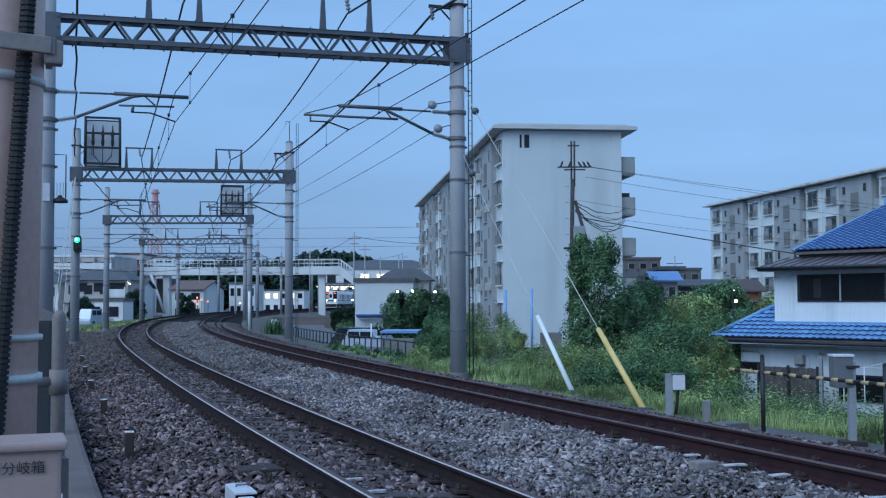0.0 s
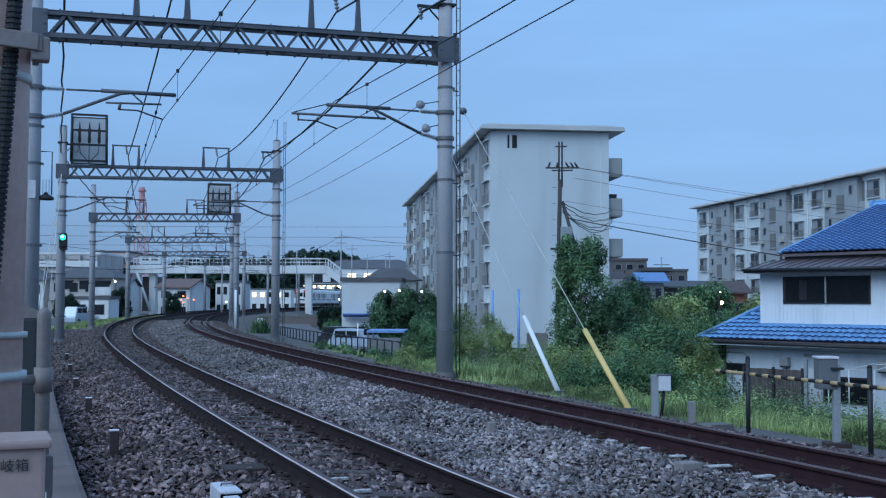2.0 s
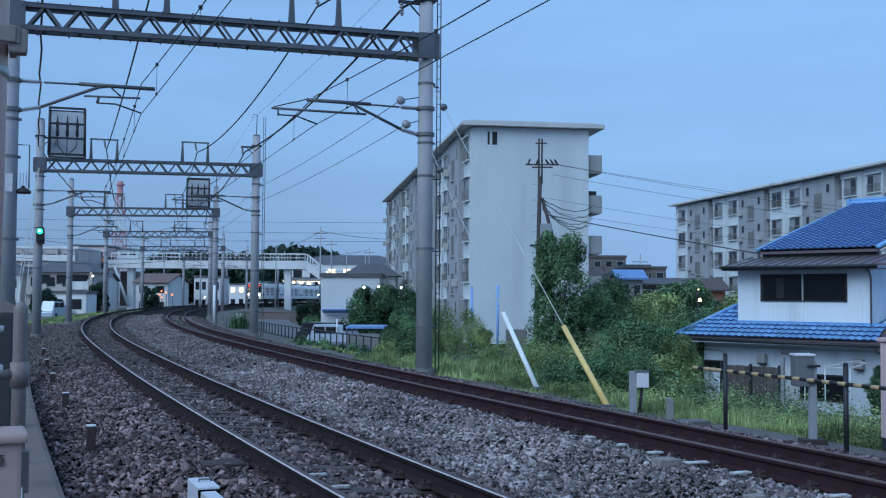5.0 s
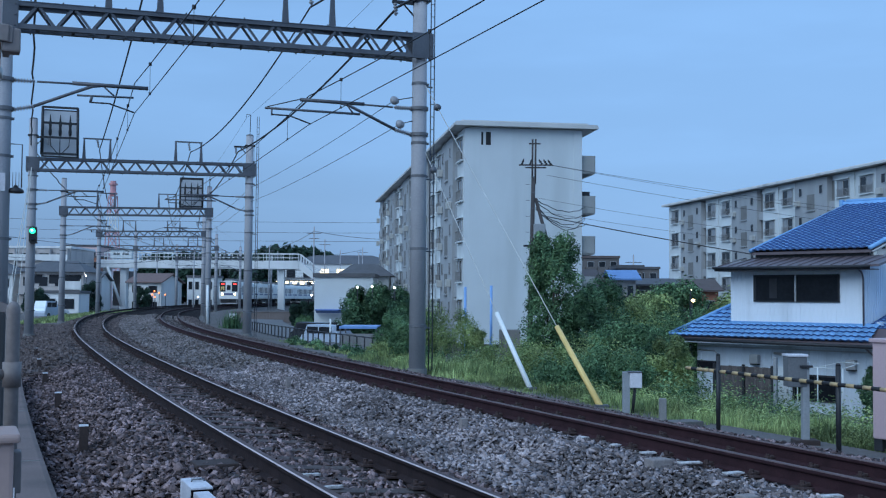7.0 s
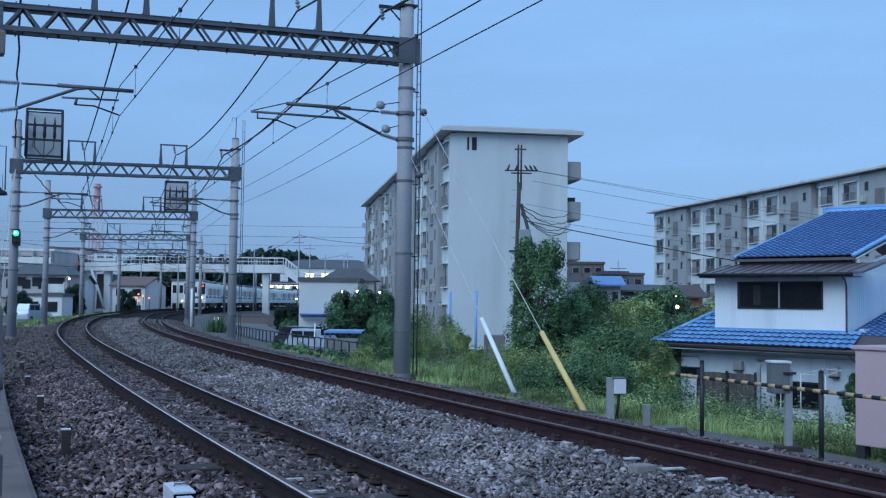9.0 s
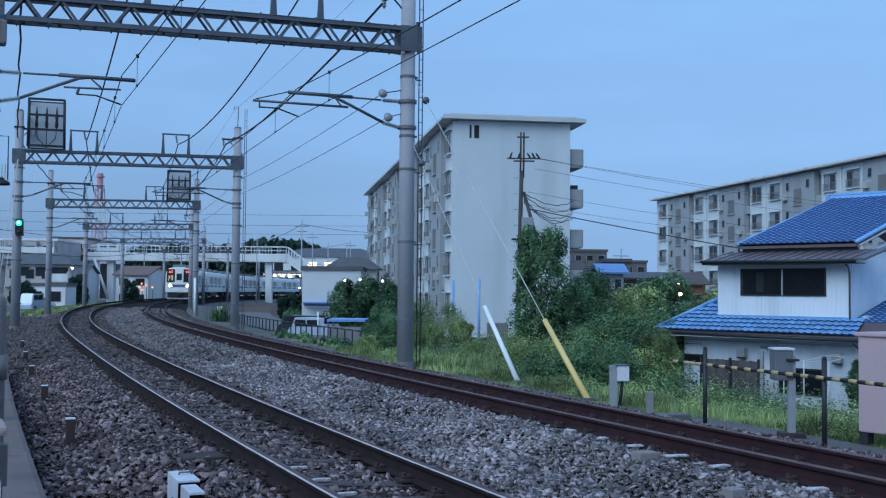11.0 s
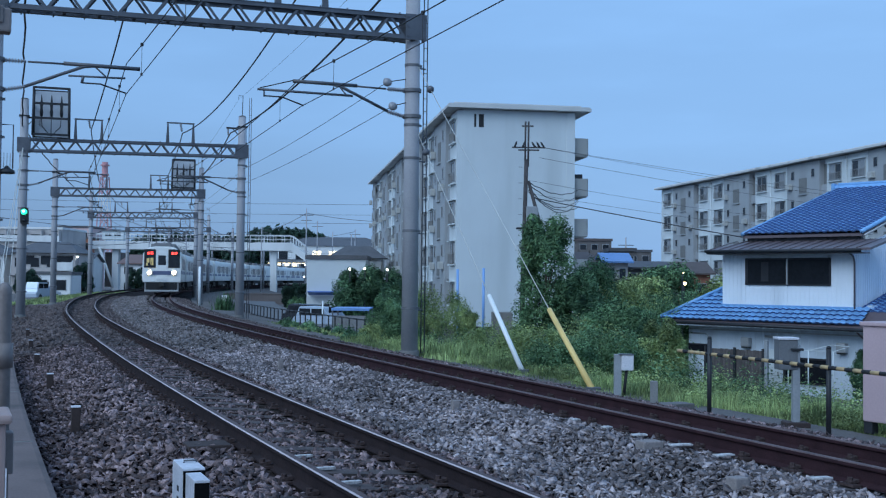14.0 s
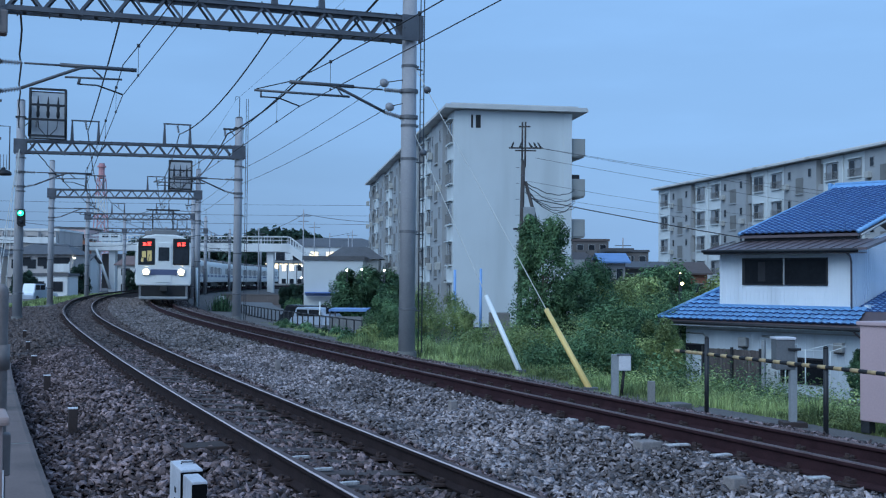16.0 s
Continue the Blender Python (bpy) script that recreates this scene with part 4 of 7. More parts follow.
tube_part("wall_pipe", [(-3.4, 0.05, -0.62), (-2.9, 0.05, -0.64), (-2.8, 0.05, -0.72), (-2.8, 0.05, -0.85)], 0.045, M["frame"], house, 8)
tube_part("thin_pipe", [(-6.7, 0.08, -0.62), (-5.95, 0.08, -0.62), (-5.82, 0.08, -0.72), (-5.80, 0.08, -2.4)], 0.025, M["frame"], house, 6)
door = box_part("back_door", (0.62, 0.06, 1.7), (-3.08, 0.08, -1.95), M["white_wall"], house, label="white back door")
box_part("door_handle", (0.05, 0.06, 0.14), (-2.85, 0.03, -1.95), M["frame"], door)
sw = box_part("garden_window", (1.75, 0.06, 0.95), (-1.80, 0.08, -1.80), M["shutter"], house, label="dark lower window")
for x in (-2.2, -1.4):
    box_part("pane", (0.74, 0.02, 0.82), (x, 0.045, -1.80), M["house_pane"], sw)

# slatted board fence before the house
fence = base("board_fence", HM @ Matrix.Translation((-3.6, -1.3, -2.7)), "weathered brown board fence before a white house", "fence")
for k in range(21):
    box_part("board", (0.10, 0.025, 1.55), (-1.35 + k * 0.112, 0, 0.85 + random.uniform(-0.01, 0.01)), M["lath"], fence)
for z in (0.35, 1.3):
    box_part("fence_rail", (2.40, 0.04, 0.07), (-0.22, 0.035, z), M["lath"], fence)
for x in (-1.42, -0.22, 0.92):
    box_part("fence_post", (0.08, 0.08, 1.7), (x, -0.06, 0.85), M["dark_steel"], fence)
ob = box_part("garden_post", (0.12, 0.12, 2.0), (0, 0, 1.0), M["grey_box"], None, 0.01)
ob.matrix_world = HM @ Matrix.Translation((-2.58, -1.3, -2.7))
tagged(ob, "grey square post at the end of a board fence", "post")
# clothes frame
cf = base("clothes_frame", HM @ Matrix.Translation((-0.55, -1.2, -2.7)), "thin white tube frame beside the house wall", "frame")
for x in (-1.25, -0.50):
    tube_part("post", [(x, 0, 0), (x, 0, 1.75)], 0.022, M["white_wall"], cf, 8)
for a, b in (((-0.50, 0, 1.72), (0.10, 0.5, 1.92)), ((0.10, 0.5, 1.92), (0.75, 0.5, 1.90)), ((0.75, 0.5, 1.90), (0.40, 0, 1.72)), ((-0.50, 0, 1.72), (0.40, 0, 1.72)), ((-1.25, 0, 1.70), (-0.50, 0, 1.72))):
    tube_part("bar", [a, b], 0.014, M["white_wall"], cf, 8)
tube_part("post", [(0.40, 0, 0), (0.40, 0, 1.72)], 0.022, M["white_wall"], cf, 8)

# ---- train ----
M["lamp_warm"] = glow("warm_headlight", (1.0, 0.80, 0.42), 14)
M["led_red"] = glow("red_led", (1.0, 0.05, 0.04), 5)
M["cab_light"] = glow("dim_lit_cab", (0.46, 0.38, 0.16), 0.42)
# side panes get a faint added glow in place of reflected sky
M["saloon"] = glow("saloon_pane_glow", (0.16, 0.18, 0.20), 0.25)
M["train_grey"] = surf("grey_painted_steel", (0.22, 0.22, 0.225), (0.17, 0.17, 0.175), 2, 0.6, 0.1, 0.04, 40)


def car_outline():
    half = [(1.38, 0.95), (1.435, 1.15), (1.435, 2.2), (1.40, 3.05), (1.28, 3.38), (0.95, 3.58), (0.5, 3.66)]
    return half + [(-x, z) for x, z in half[::-1]]


def bogie(th, y):
    bg = part("bogie", bmesh_box((2.0, 2.6, 0.35), (0, y, 0.62)), M["under"], th)
    for dy in (-1.05, 1.05):
        for x in (-0.56, 0.56):
            bm = bmesh.new()
            bm_lathe(bm, [(0.40, -0.06), (0.43, -0.05), (0.43, 0.06), (0.30, 0.07), (0.2, 0.05)], 18, pose(x, y + dy, 0.43, 0, 90, 0))
            part("wheel", bm, M["under"], bg)


def bmesh_box(size, at, bevel=0.04):
    bm = bmesh.new()
    bm_box(bm, *size, pose(*at), bevel)
    return bm


def rail_car(front):
    """One car of the train; its nose end is at y = -9.8."""
    words = "white commuter train car with blue band and lit headlights" if front else "cream white commuter train car with a blue band"
    th = base("rail_car", rail_pose(200, GAP), words, "train", "cars of the train")
    bm = bmesh.new()
    bm_prism(bm, car_outline(), -9.55 if front else -9.7, 9.7)
    body = part("body", bm, M["train_steel"], th)
    bm = bmesh.new()
    for z in (1.2, 1.3, 1.42):
        for x in (-1.44, 1.44):
            bm_box(bm, 0.02, 19.0, 0.03, pose(x, 0, z))
    part("corrugation", bm, M["train_steel"], body)
    for x in (-1.44, 1.44):
        box_part("waist_band", (0.024, 19.2, 0.26), (x, 0, 1.72), M["train_blue"], th)
        for k in range(4):
            y = -7.2 + k * 4.8
            for dy in (-0.34, 0.34):
                d = box_part("door", (0.03, 0.64, 1.86), (x, y + dy, 2.02), M["train_steel"], th, 0.01)
                box_part("door_window", (0.02, 0.4, 0.75), (x * 1.01, y + dy, 2.42), M["saloon"], d)
            if k < 3:
                for dy in (1.5, 2.4, 3.3):
                    w = box_part("window_frame", (0.024, 0.78, 0.92), (x, y + dy, 2.42), M["train_grey"], th, 0.01)
                    box_part("pane", (0.02, 0.68, 0.82), (x * 1.006, y + dy, 2.42), M["saloon"], w)
    for y in (-5.5, 0, 5.5):
        part("air_conditioner", bmesh_box((1.9, 3.0, 0.32), (0, y, 3.79), 0.08), M["train_grey"], th)
    part("equipment_box", bmesh_box((2.4, 7.5, 0.6), (0, 0, 0.72)), M["under"], th)
    for y in (-6.6, 6.6):
        bogie(th, y)
    if not front:
        return th
    # cab front
    y = -9.8
    bm = bmesh.new()
    bm_prism(bm, [(x * 0.995, min(z, 3.66)) for x, z in car_outline()], y + 0.04, y + 0.5)
    es = [e for e in bm.edges if all(abs(v.co.y - (y + 0.04)) < 1e-4 for v in e.verts)]
    bmesh.ops.bevel(bm, geom=es, offset=0.09, segments=3, affect="EDGES", profile=0.6)
    mask = part("cab_front", bm, M["train_white"], th, "white painted cab front", False)
    for x0, x1 in ((-1.31, -0.46), (0.46, 1.31)):
        xm, w = (x0 + x1) / 2, x1 - x0
        part("cab_window", bmesh_box((w, 0.05, 1.40), (xm, y + 0.035, 2.75), 0.03), M["black"], mask, "black window surround")
        g = box_part("windscreen", (w - 0.12, 0.012, 0.78), (xm, y + 0.006, 2.50), M["glass"], mask)
        box_part("display", (w - 0.14, 0.012, 0.36), (xm, y + 0.006, 3.18), M["black"], mask)
        for k, (dx, dz, ww, hh) in enumerate(((-0.12, 0.03, 0.15, 0.04), (-0.12, -0.05, 0.05, 0.14), (-0.16, -0.08, 0.05, 0.10), (-0.05, -0.07, 0.05, 0.12), (0.13, 0.05, 0.20, 0.04), (0.13, -0.02, 0.14, 0.04), (0.13, -0.09, 0.18, 0.05))):
            box_part("display_bar", (ww, 0.01, hh), (xm + dx, y - 0.004, 3.18 + dz), M["led_red"], mask, label="glowing red display bar")
        box_part("wiper", (0.03, 0.02, 0.5), (xm + 0.1, y - 0.01, 2.35), M["black"], mask, ry=12)
    for x, z, w, h in ((-0.74, 2.52, 0.22, 0.56), (-1.02, 2.60, 0.20, 0.34), (-1.10, 2.30, 0.12, 0.20)):
        box_part("cab_lamp", (w, 0.006, h), (x, y - 0.004, z), M["cab_light"], mask, label="yellow cab light behind the glass")
    part("end_door", bmesh_box((0.78, 0.05, 2.1), (0, y + 0.03, 2.18), 0.02), M["train_white"], mask, "white end door")
    box_part("door_window", (0.56, 0.02, 0.72), (0, y + 0.004, 2.62), M["glass"], mask)
    part("front_band", bmesh_box((1.36, 0.03, 0.30), (0, y + 0.015, 1.66), 0.01), M["train_blue"], mask, "blue front band")
    for x in (-0.90, 0.90):
        part("headlight_case", bmesh_box((0.42, 0.06, 0.36), (x, y - 0.005, 1.66), 0.04), M["train_white"], mask)
        bm = bmesh.new()
        bm_lathe(bm, [(0.155, 0), (0.145, 0.025), (0.06, 0.05)], 18, pose(x, y - 0.034, 1.68, 90, 0, 0))
        part("headlight", bm, M["lamp_warm"], mask, "glowing round headlight")
    part("skirt", bmesh_box((2.55, 0.5, 0.62), (0, y + 0.35, 0.64), 0.06), M["black"], th, "dark front skirt")
    part("skirt_edge", bmesh_box((2.5, 0.3, 0.16), (0, y + 0.05, 0.30), 0.05), M["frame"], th)
    for x in (-1.2, 1.2):
        part("skirt_side", bmesh_box((0.12, 0.5, 0.68), (x, y + 0.32, 0.62), 0.03), M["train_grey"], th)
    part("coupler", bmesh_box((0.36, 0.7, 0.32), (0, y + 0.05, 0.80), 0.05), M["under"], th)
    # pantograph
    bm = bmesh.new()
    for x in (-0.55, 0.55):
        bm_tube(bm, [(x, -7.2, 3.95), (x, -7.9, 4.45), (x, -7.2, 5.12)], 0.025, 6)
        bm_tube(bm, [(x, -6.2, 3.95), (x, -5.7, 4.45), (x, -6.2, 5.12)], 0.025, 6)
    bm_box(bm, 1.8, 0.08, 0.06, pose(0, -6.9, 5.14))
    bm_box(bm, 1.8, 0.08, 0.06, pose(0, -6.5, 5.14))
    part("pantograph", bm, M["dark_steel"], th, "dark folded-arm pantograph")
    part("roof_box", bmesh_box((1.3, 1.6, 0.35), (0, -8.2, 3.78), 0.08), M["train_grey"], th)
    return th


CARS = [rail_car(i == 0) for i in range(8)]

# ---- plants ----
def leaf_mat(name, a, b):
    m = surf(name, a, [c * 0.8 for c in b], 1.1, 0.6, 0, 0, 3.2, spread=0.36, per_piece=0.34, spec=0.14, patch=0.42)
    n, l = m.node_tree.nodes, m.node_tree.links
    bs = n["Principled BSDF"]
    tr = n.new("ShaderNodeBsdfTranslucent")
    col = bs.inputs["Base Color"].links[0].from_socket
    l.new(col, tr.inputs["Color"])
    mx = n.new("ShaderNodeMixShader")
    mx.inputs[0].default_value = 0.14
    l.new(bs.outputs[0], mx.inputs[1])
    l.new(tr.outputs[0], mx.inputs[2])
    l.new(mx.outputs[0], n["Material Output"].inputs["Surface"])
    return m


M["leaf_dark"] = leaf_mat("dark_green_leaves", (0.105, 0.195, 0.100), (0.034, 0.076, 0.044))
M["leaf_mid"] = leaf_mat("green_leaves", (0.175, 0.300, 0.145), (0.062, 0.130, 0.068))
M["leaf_light"] = leaf_mat("light_green_leaves", (0.390, 0.470, 0.190), (0.135, 0.210, 0.090))
M["grass"] = leaf_mat("weedy_grass", (0.350, 0.425, 0.175), (0.165, 0.235, 0.100))
M["leaf_far"] = leaf_mat("hill_wood_leaves", (0.045, 0.085, 0.060), (0.028, 0.058, 0.043))
M["bark"] = surf("brown_bark", (0.10, 0.075, 0.055), (0.06, 0.045, 0.035), 6, 0.9, 0, 0.4, 40)


def leaf_mesh(name, pts, size, material, parent, rng, out=None):
    """Many small pointed leaves of two triangles each, turned at random or roughly outwards."""
    n = len(pts)
    up = rng.normal(size=(n, 3)) * (0.55 if out is not None else 1.0) + np.array([0, 0, 0.5 if out is not None else 0.7])
    if out is not None:
        up += out * 1.1
    up /= np.linalg.norm(up, axis=1)[:, None]
    a = np.cross(up, rng.normal(size=(n, 3)))
    a /= np.linalg.norm(a, axis=1)[:, None]
    b = np.cross(up, a)
    sz = size * rng.uniform(0.55, 1.35, n)[:, None]
    c = np.cross(a, b)
    v = np.empty((n, 4, 3))
    v[:, 0] = pts - a * sz
    v[:, 1] = pts + b * sz * 0.42 + c * sz * 0.12
    v[:, 2] = pts + a * sz
    v[:, 3] = pts - b * sz * 0.42 + c * sz * 0.12
    me = bpy.data.meshes.new(name)
    me.vertices.add(4 * n)
    me.vertices.foreach_set("co", v.reshape(-1))
    me.loops.add(4 * n)
    me.loops.foreach_set("vertex_index", np.arange(4 * n))
    me.polygons.add(n)
    me.polygons.foreach_set("loop_start", np.arange(n) * 4)
    me.update()
    me.materials.append(material)
    ob = new(name, me)
    ob.parent = parent
    return ob


def crown_points(rng, n, h, r, lumps, low=0.12, columnar=False):
    """Leaf places gathered in uneven clumps through a crown."""
    cl = []
    while len(cl) < lumps:
        z = rng.uniform(low, 1.0)
        prof = (1 - 0.50 * max(0, z - 0.60) / 0.40) * (0.75 + 0.25 * min(1, z / 0.3)) if columnar else math.sqrt(max(0.05, 1 - ((z - 0.45) / 0.6) ** 2))
        a, q = rng.uniform(0, 2 * math.pi), rng.uniform(0.25, 1) ** 0.4
        cl.append((q * prof * r * 0.88 * math.cos(a), q * prof * r * 0.88 * math.sin(a), z * h * 0.92, r * rng.uniform(0.17, 0.40)))
    cl = np.array(cl)
    k = rng.integers(0, lumps, n)
    d = rng.normal(size=(n, 3))
    d /= np.linalg.norm(d, axis=1)[:, None]
    d *= (rng.uniform(0.35, 1, n) ** 0.35 * (1 + 0.16 * rng.normal(size=n)))[:, None]
    p = cl[k, :3] + d * cl[k, 3:4] * np.array([1, 1, 1.1])
    p[:, 2] = np.maximum(p[:, 2], 0.02)
    return p, d


PLANT_SEED = [10]


def plant(name, x, y, z, h, r, tone, leaves, leaf, lumps, label, category, columnar=False, low=0.12):
    PLANT_SEED[0] += 1
    rng = np.random.default_rng(PLANT_SEED[0])
    th = base(name, Matrix.Translation((x, y, z - 0.06)), label, category, "plants beside the line")
    bm = bmesh.new()
    stem = 0.85 if name == "tree" else 0.42
    t = max(0.03, r * 0.07) if name == "tree" else 0.022
    bm_tube(bm, [(0, 0, -0.1), (0.03 * r, 0.02, h * 0.35), (-0.02 * r, 0.03, h * stem)], t, 8, t * 0.25)
    for k in range(7):
        a = rng.uniform(0, 6.28)
        z0 = h * stem * rng.uniform(0.15, 0.7)
        e = Vector((r * 0.55 * math.cos(a), r * 0.55 * math.sin(a), z0 + h * rng.uniform(0.1, 0.3)))
        bm_tube(bm, [(0, 0, z0), e * 0.5 + Vector((0, 0, z0 * 0.5 + 0.03 * h)), e], t * 0.5, 6, t * 0.12)
    part("trunk", bm, M["bark"], th, "", True)
    pts, out = crown_points(rng, leaves, h, r, lumps, low, columnar)
    leaf_mesh("crown", pts, leaf, M[tone], th, rng, out)
    return th


def bush(x, y, z, h, r, tone, words):
    n = int(6500 + 7400 * r * h)
    plant("bush", x, y, z, h * 1.04, r * 1.12, tone, min(n, 21000), (0.034 if r * h < 3 else 0.055) if y < 50 else 0.10, int(20 + 17 * r), words, "bush", low=0.02)


plant("tree", 4.42, 44.0, -2.25, 6.6, 1.38, "leaf_mid", 34000, 0.066, 95, "tall dense dark green garden tree before a white block", "tree", True, 0.04)
for x, y, z, h, r, tone, words in (
        (6.45, 46.0, -2.5, 4.6, 1.35, "leaf_dark", "dark green shrub beside a tall tree"),
        (5.54, 43.0, -2.4, 4.0, 1.0, "leaf_dark", "dark green shrub beside a tall tree"),
        (10.25, 55.0, -2.4, 3.75, 1.6, "leaf_light", "leafy green tree crown behind the bank"),
        (13.3, 62.0, -2.3, 4.35, 1.8, "leaf_mid", "leafy green tree crown behind the bank"),
        (15.6, 58.0, -2.3, 3.75, 1.7, "leaf_light", "leafy green tree crown beside a house"),
        (8.21, 48.0, -2.5, 3.75, 1.6, "leaf_light", "leafy green bush on the bank"),
        (9.3, 44.0, -2.5, 3.3, 1.5, "leaf_mid", "leafy green bush on the bank"),
        (5.98, 36.0, -2.2, 2.7, 1.35, "leaf_mid", "leafy green bush on the bank"),
        (6.6, 37.0, -2.3, 2.7, 1.2, "leaf_mid", "leafy green bush on the bank"),
        (4.03, 31.0, -1.6, 1.65, 1.3, "leaf_light", "low green bush on the bank"),
        (2.69, 28.5, -1.0, 0.95, 1.2, "leaf_light", "low green bush on the bank"),
        (1.72, 30.0, -0.9, 0.90, 1.0, "leaf_light", "low green bush on the bank"),
        (1.25, 36.0, -1.3, 1.80, 0.42, "leaf_light", "low green bush on the bank"),
        (0.06, 38.0, -1.2, 2.2, 1.2, "leaf_light", "light green bush behind a concrete pole"),
        (-1.0, 40.0, -1.0, 1.75, 1.05, "leaf_mid", "light green bush behind a concrete pole"),
        (-1.72, 37.0, -0.75, 1.45, 0.55, "leaf_mid", "light green bush beside the track"),
        (-1.80, 33.5, -0.6, 0.50, 0.50, "leaf_light", "low green bush beside the track"),
        (-0.98, 32.0, -0.65, 1.2, 0.55, "leaf_mid", "low green bush beside the track"),
        (5.30, 26.0, -1.45, 2.05, 0.62, "leaf_light", "rounded green bush beside the track"),
        (5.7, 29.0, -1.8, 1.9, 0.75, "leaf_mid", "low green bush on the bank"),
        (3.74, 24.0, -0.8, 0.95, 0.8, "leaf_mid", "low green bush beside the track"),
        (2.76, 23.5, -0.7, 0.8, 0.8, "leaf_mid", "low green bush beside the track"),
        (4.9, 30.0, -1.7, 1.6, 1.0, "leaf_light", "low green bush on the bank"),
        (-5.38, 74.0, -1.7, 3.6, 1.65, "leaf_dark", "clipped round dark green tree by a car park"),
        (-3.60, 76.0, -1.7, 3.75, 1.75, "leaf_dark", "clipped round dark green tree by a car park"),
        (-2.26, 66.0, -1.8, 3.0, 1.1, "leaf_dark", "clipped round dark green tree by a car park"),
        (-9.4, 75.0, -1.6, 1.75, 0.50, "leaf_mid", "small round green shrub by the road"),
        (-12.9, 109.0, -1.5, 2.3, 0.80, "leaf_far", "dark shrub beside the road"),
        (-14.6, 112.0, -1.5, 1.8, 0.75, "leaf_far", "dark shrub beside the road"),
        (-43.5, 118.0, -1.2, 3.1, 1.15, "leaf_far", "dark clipped shrub before a house"),
        (-45.0, 141.0, -1.2, 4.1, 1.25, "leaf_far", "dark garden tree before a house"),
        (-43.3, 160.0, -1.2, 3.7, 1.05, "leaf_far", "dark garden pine before a white house"),
        (-14.2, 110.0, -1.5, 2.2, 0.95, "leaf_far", "dark overgrown shrub beside the road"),
        (-8.0, 70.0, -1.75, 1.1, 0.5, "leaf_dark", "low shrub beside parked cars"),
        (14.3, 36.3, -2.6, 1.8, 0.55, "leaf_dark", "dark shrub at the house corner")):
    bush(x, y, z, h, r, tone, words)


def blades(name, spots, rng, height, width, material, label):
    """Grass and weeds: bent blades of three quads' worth of triangles."""
    n = len(spots)
    ang = rng.uniform(0, 2 * np.pi, n)
    h = height * rng.uniform(0.45, 1.25, n) * spots[:, 3]
    lean = rng.uniform(0.05, 0.55, n) * h
    w = width * rng.uniform(0.6, 1.4, n)
    d = np.stack([np.cos(ang), np.sin(ang), np.zeros(n)], 1)
    s = np.stack([-np.sin(ang), np.cos(ang), np.zeros(n)], 1)
    up = np.array([0, 0, 1.0])
    p = spots[:, :3]
    v = np.empty((n, 5, 3))
    v[:, 0] = p - s * w[:, None]
    v[:, 1] = p + s * w[:, None]
    mid = p + d * (lean * 0.35)[:, None] + up * (h * 0.6)[:, None]
    v[:, 2] = mid + s * (w * 0.8)[:, None]
    v[:, 3] = mid - s * (w * 0.8)[:, None]
    v[:, 4] = p + d * lean[:, None] + up * h[:, None]
    me = bpy.data.meshes.new(name)
    me.vertices.add(5 * n)
    me.vertices.foreach_set("co", v.reshape(-1))
    idx = np.arange(n)[:, None] * 5
    loops = np.concatenate([idx + np.array([[0, 1, 2, 3]]), idx + np.array([[3, 2, 4]])], 1).reshape(-1)
    me.loops.add(7 * n)
    me.loops.foreach_set("vertex_index", loops)
    me.polygons.add(2 * n)
    me.polygons.foreach_set("loop_start", (np.arange(n)[:, None] * 7 + np.array([[0, 4]])).reshape(-1))
    me.update()
    me.materials.append(material)
    ob = new(name, me)
    return tagged(ob, label, "grass", kind="stuff")


def strip_spots(rng, n, s0, s1, o0, o1, bias=1.0):
    """Places with an uneven vigour from patch to patch."""
    out = []
    while len(out) < n:
        s, o = rng.uniform(s0, s1), o0 + (o1 - o0) * rng.uniform() ** bias
        p = on_track(s, o)
        k = 0.5 + 0.5 * noise.noise(Vector((p.x * 0.55, p.y * 0.4, 3.1)))
        if rng.uniform() > 0.25 + 1.1 * k:
            continue
        edge = min(1.0, 0.25 + (o - o0) / 1.2)
        tuft = 0.5 + 0.5 * noise.noise(Vector((p.x * 1.9, p.y * 1.5, 8.4)))
        out.append((p.x, p.y, ground_z(o, s) - 0.03, (0.18 + 0.75 * k + 0.85 * tuft * tuft) * edge))
    return np.array(out)


rng = np.random.default_rng(5)
blades("grass", strip_spots(rng, 26000, 7.0, 14.5, 7.45, 12.5), rng, 0.34, 0.006, M["grass"], "rank green grass on the bank beside the track")
blades("grass", strip_spots(rng, 28000, 14.5, 24, 6.75, 12.5), rng, 0.30, 0.006, M["grass"], "rank green grass on the bank beside the track")
blades("grass", strip_spots(rng, 1700, 32.5, 48, 7.0, 9.6), rng, 0.20, 0.014, M["grass"], "low weedy grass beside the track")
blades("grass", strip_spots(rng, 8500, 24, 32.5, 6.6, 11.5), rng, 0.42, 0.009, M["grass"], "rank green grass on the bank beside the track")
blades("grass", strip_spots(rng, 9000, 76, 135, -6.5, -2.6), rng, 0.30, 0.03, M["grass"], "mown green grass beside the far curve")
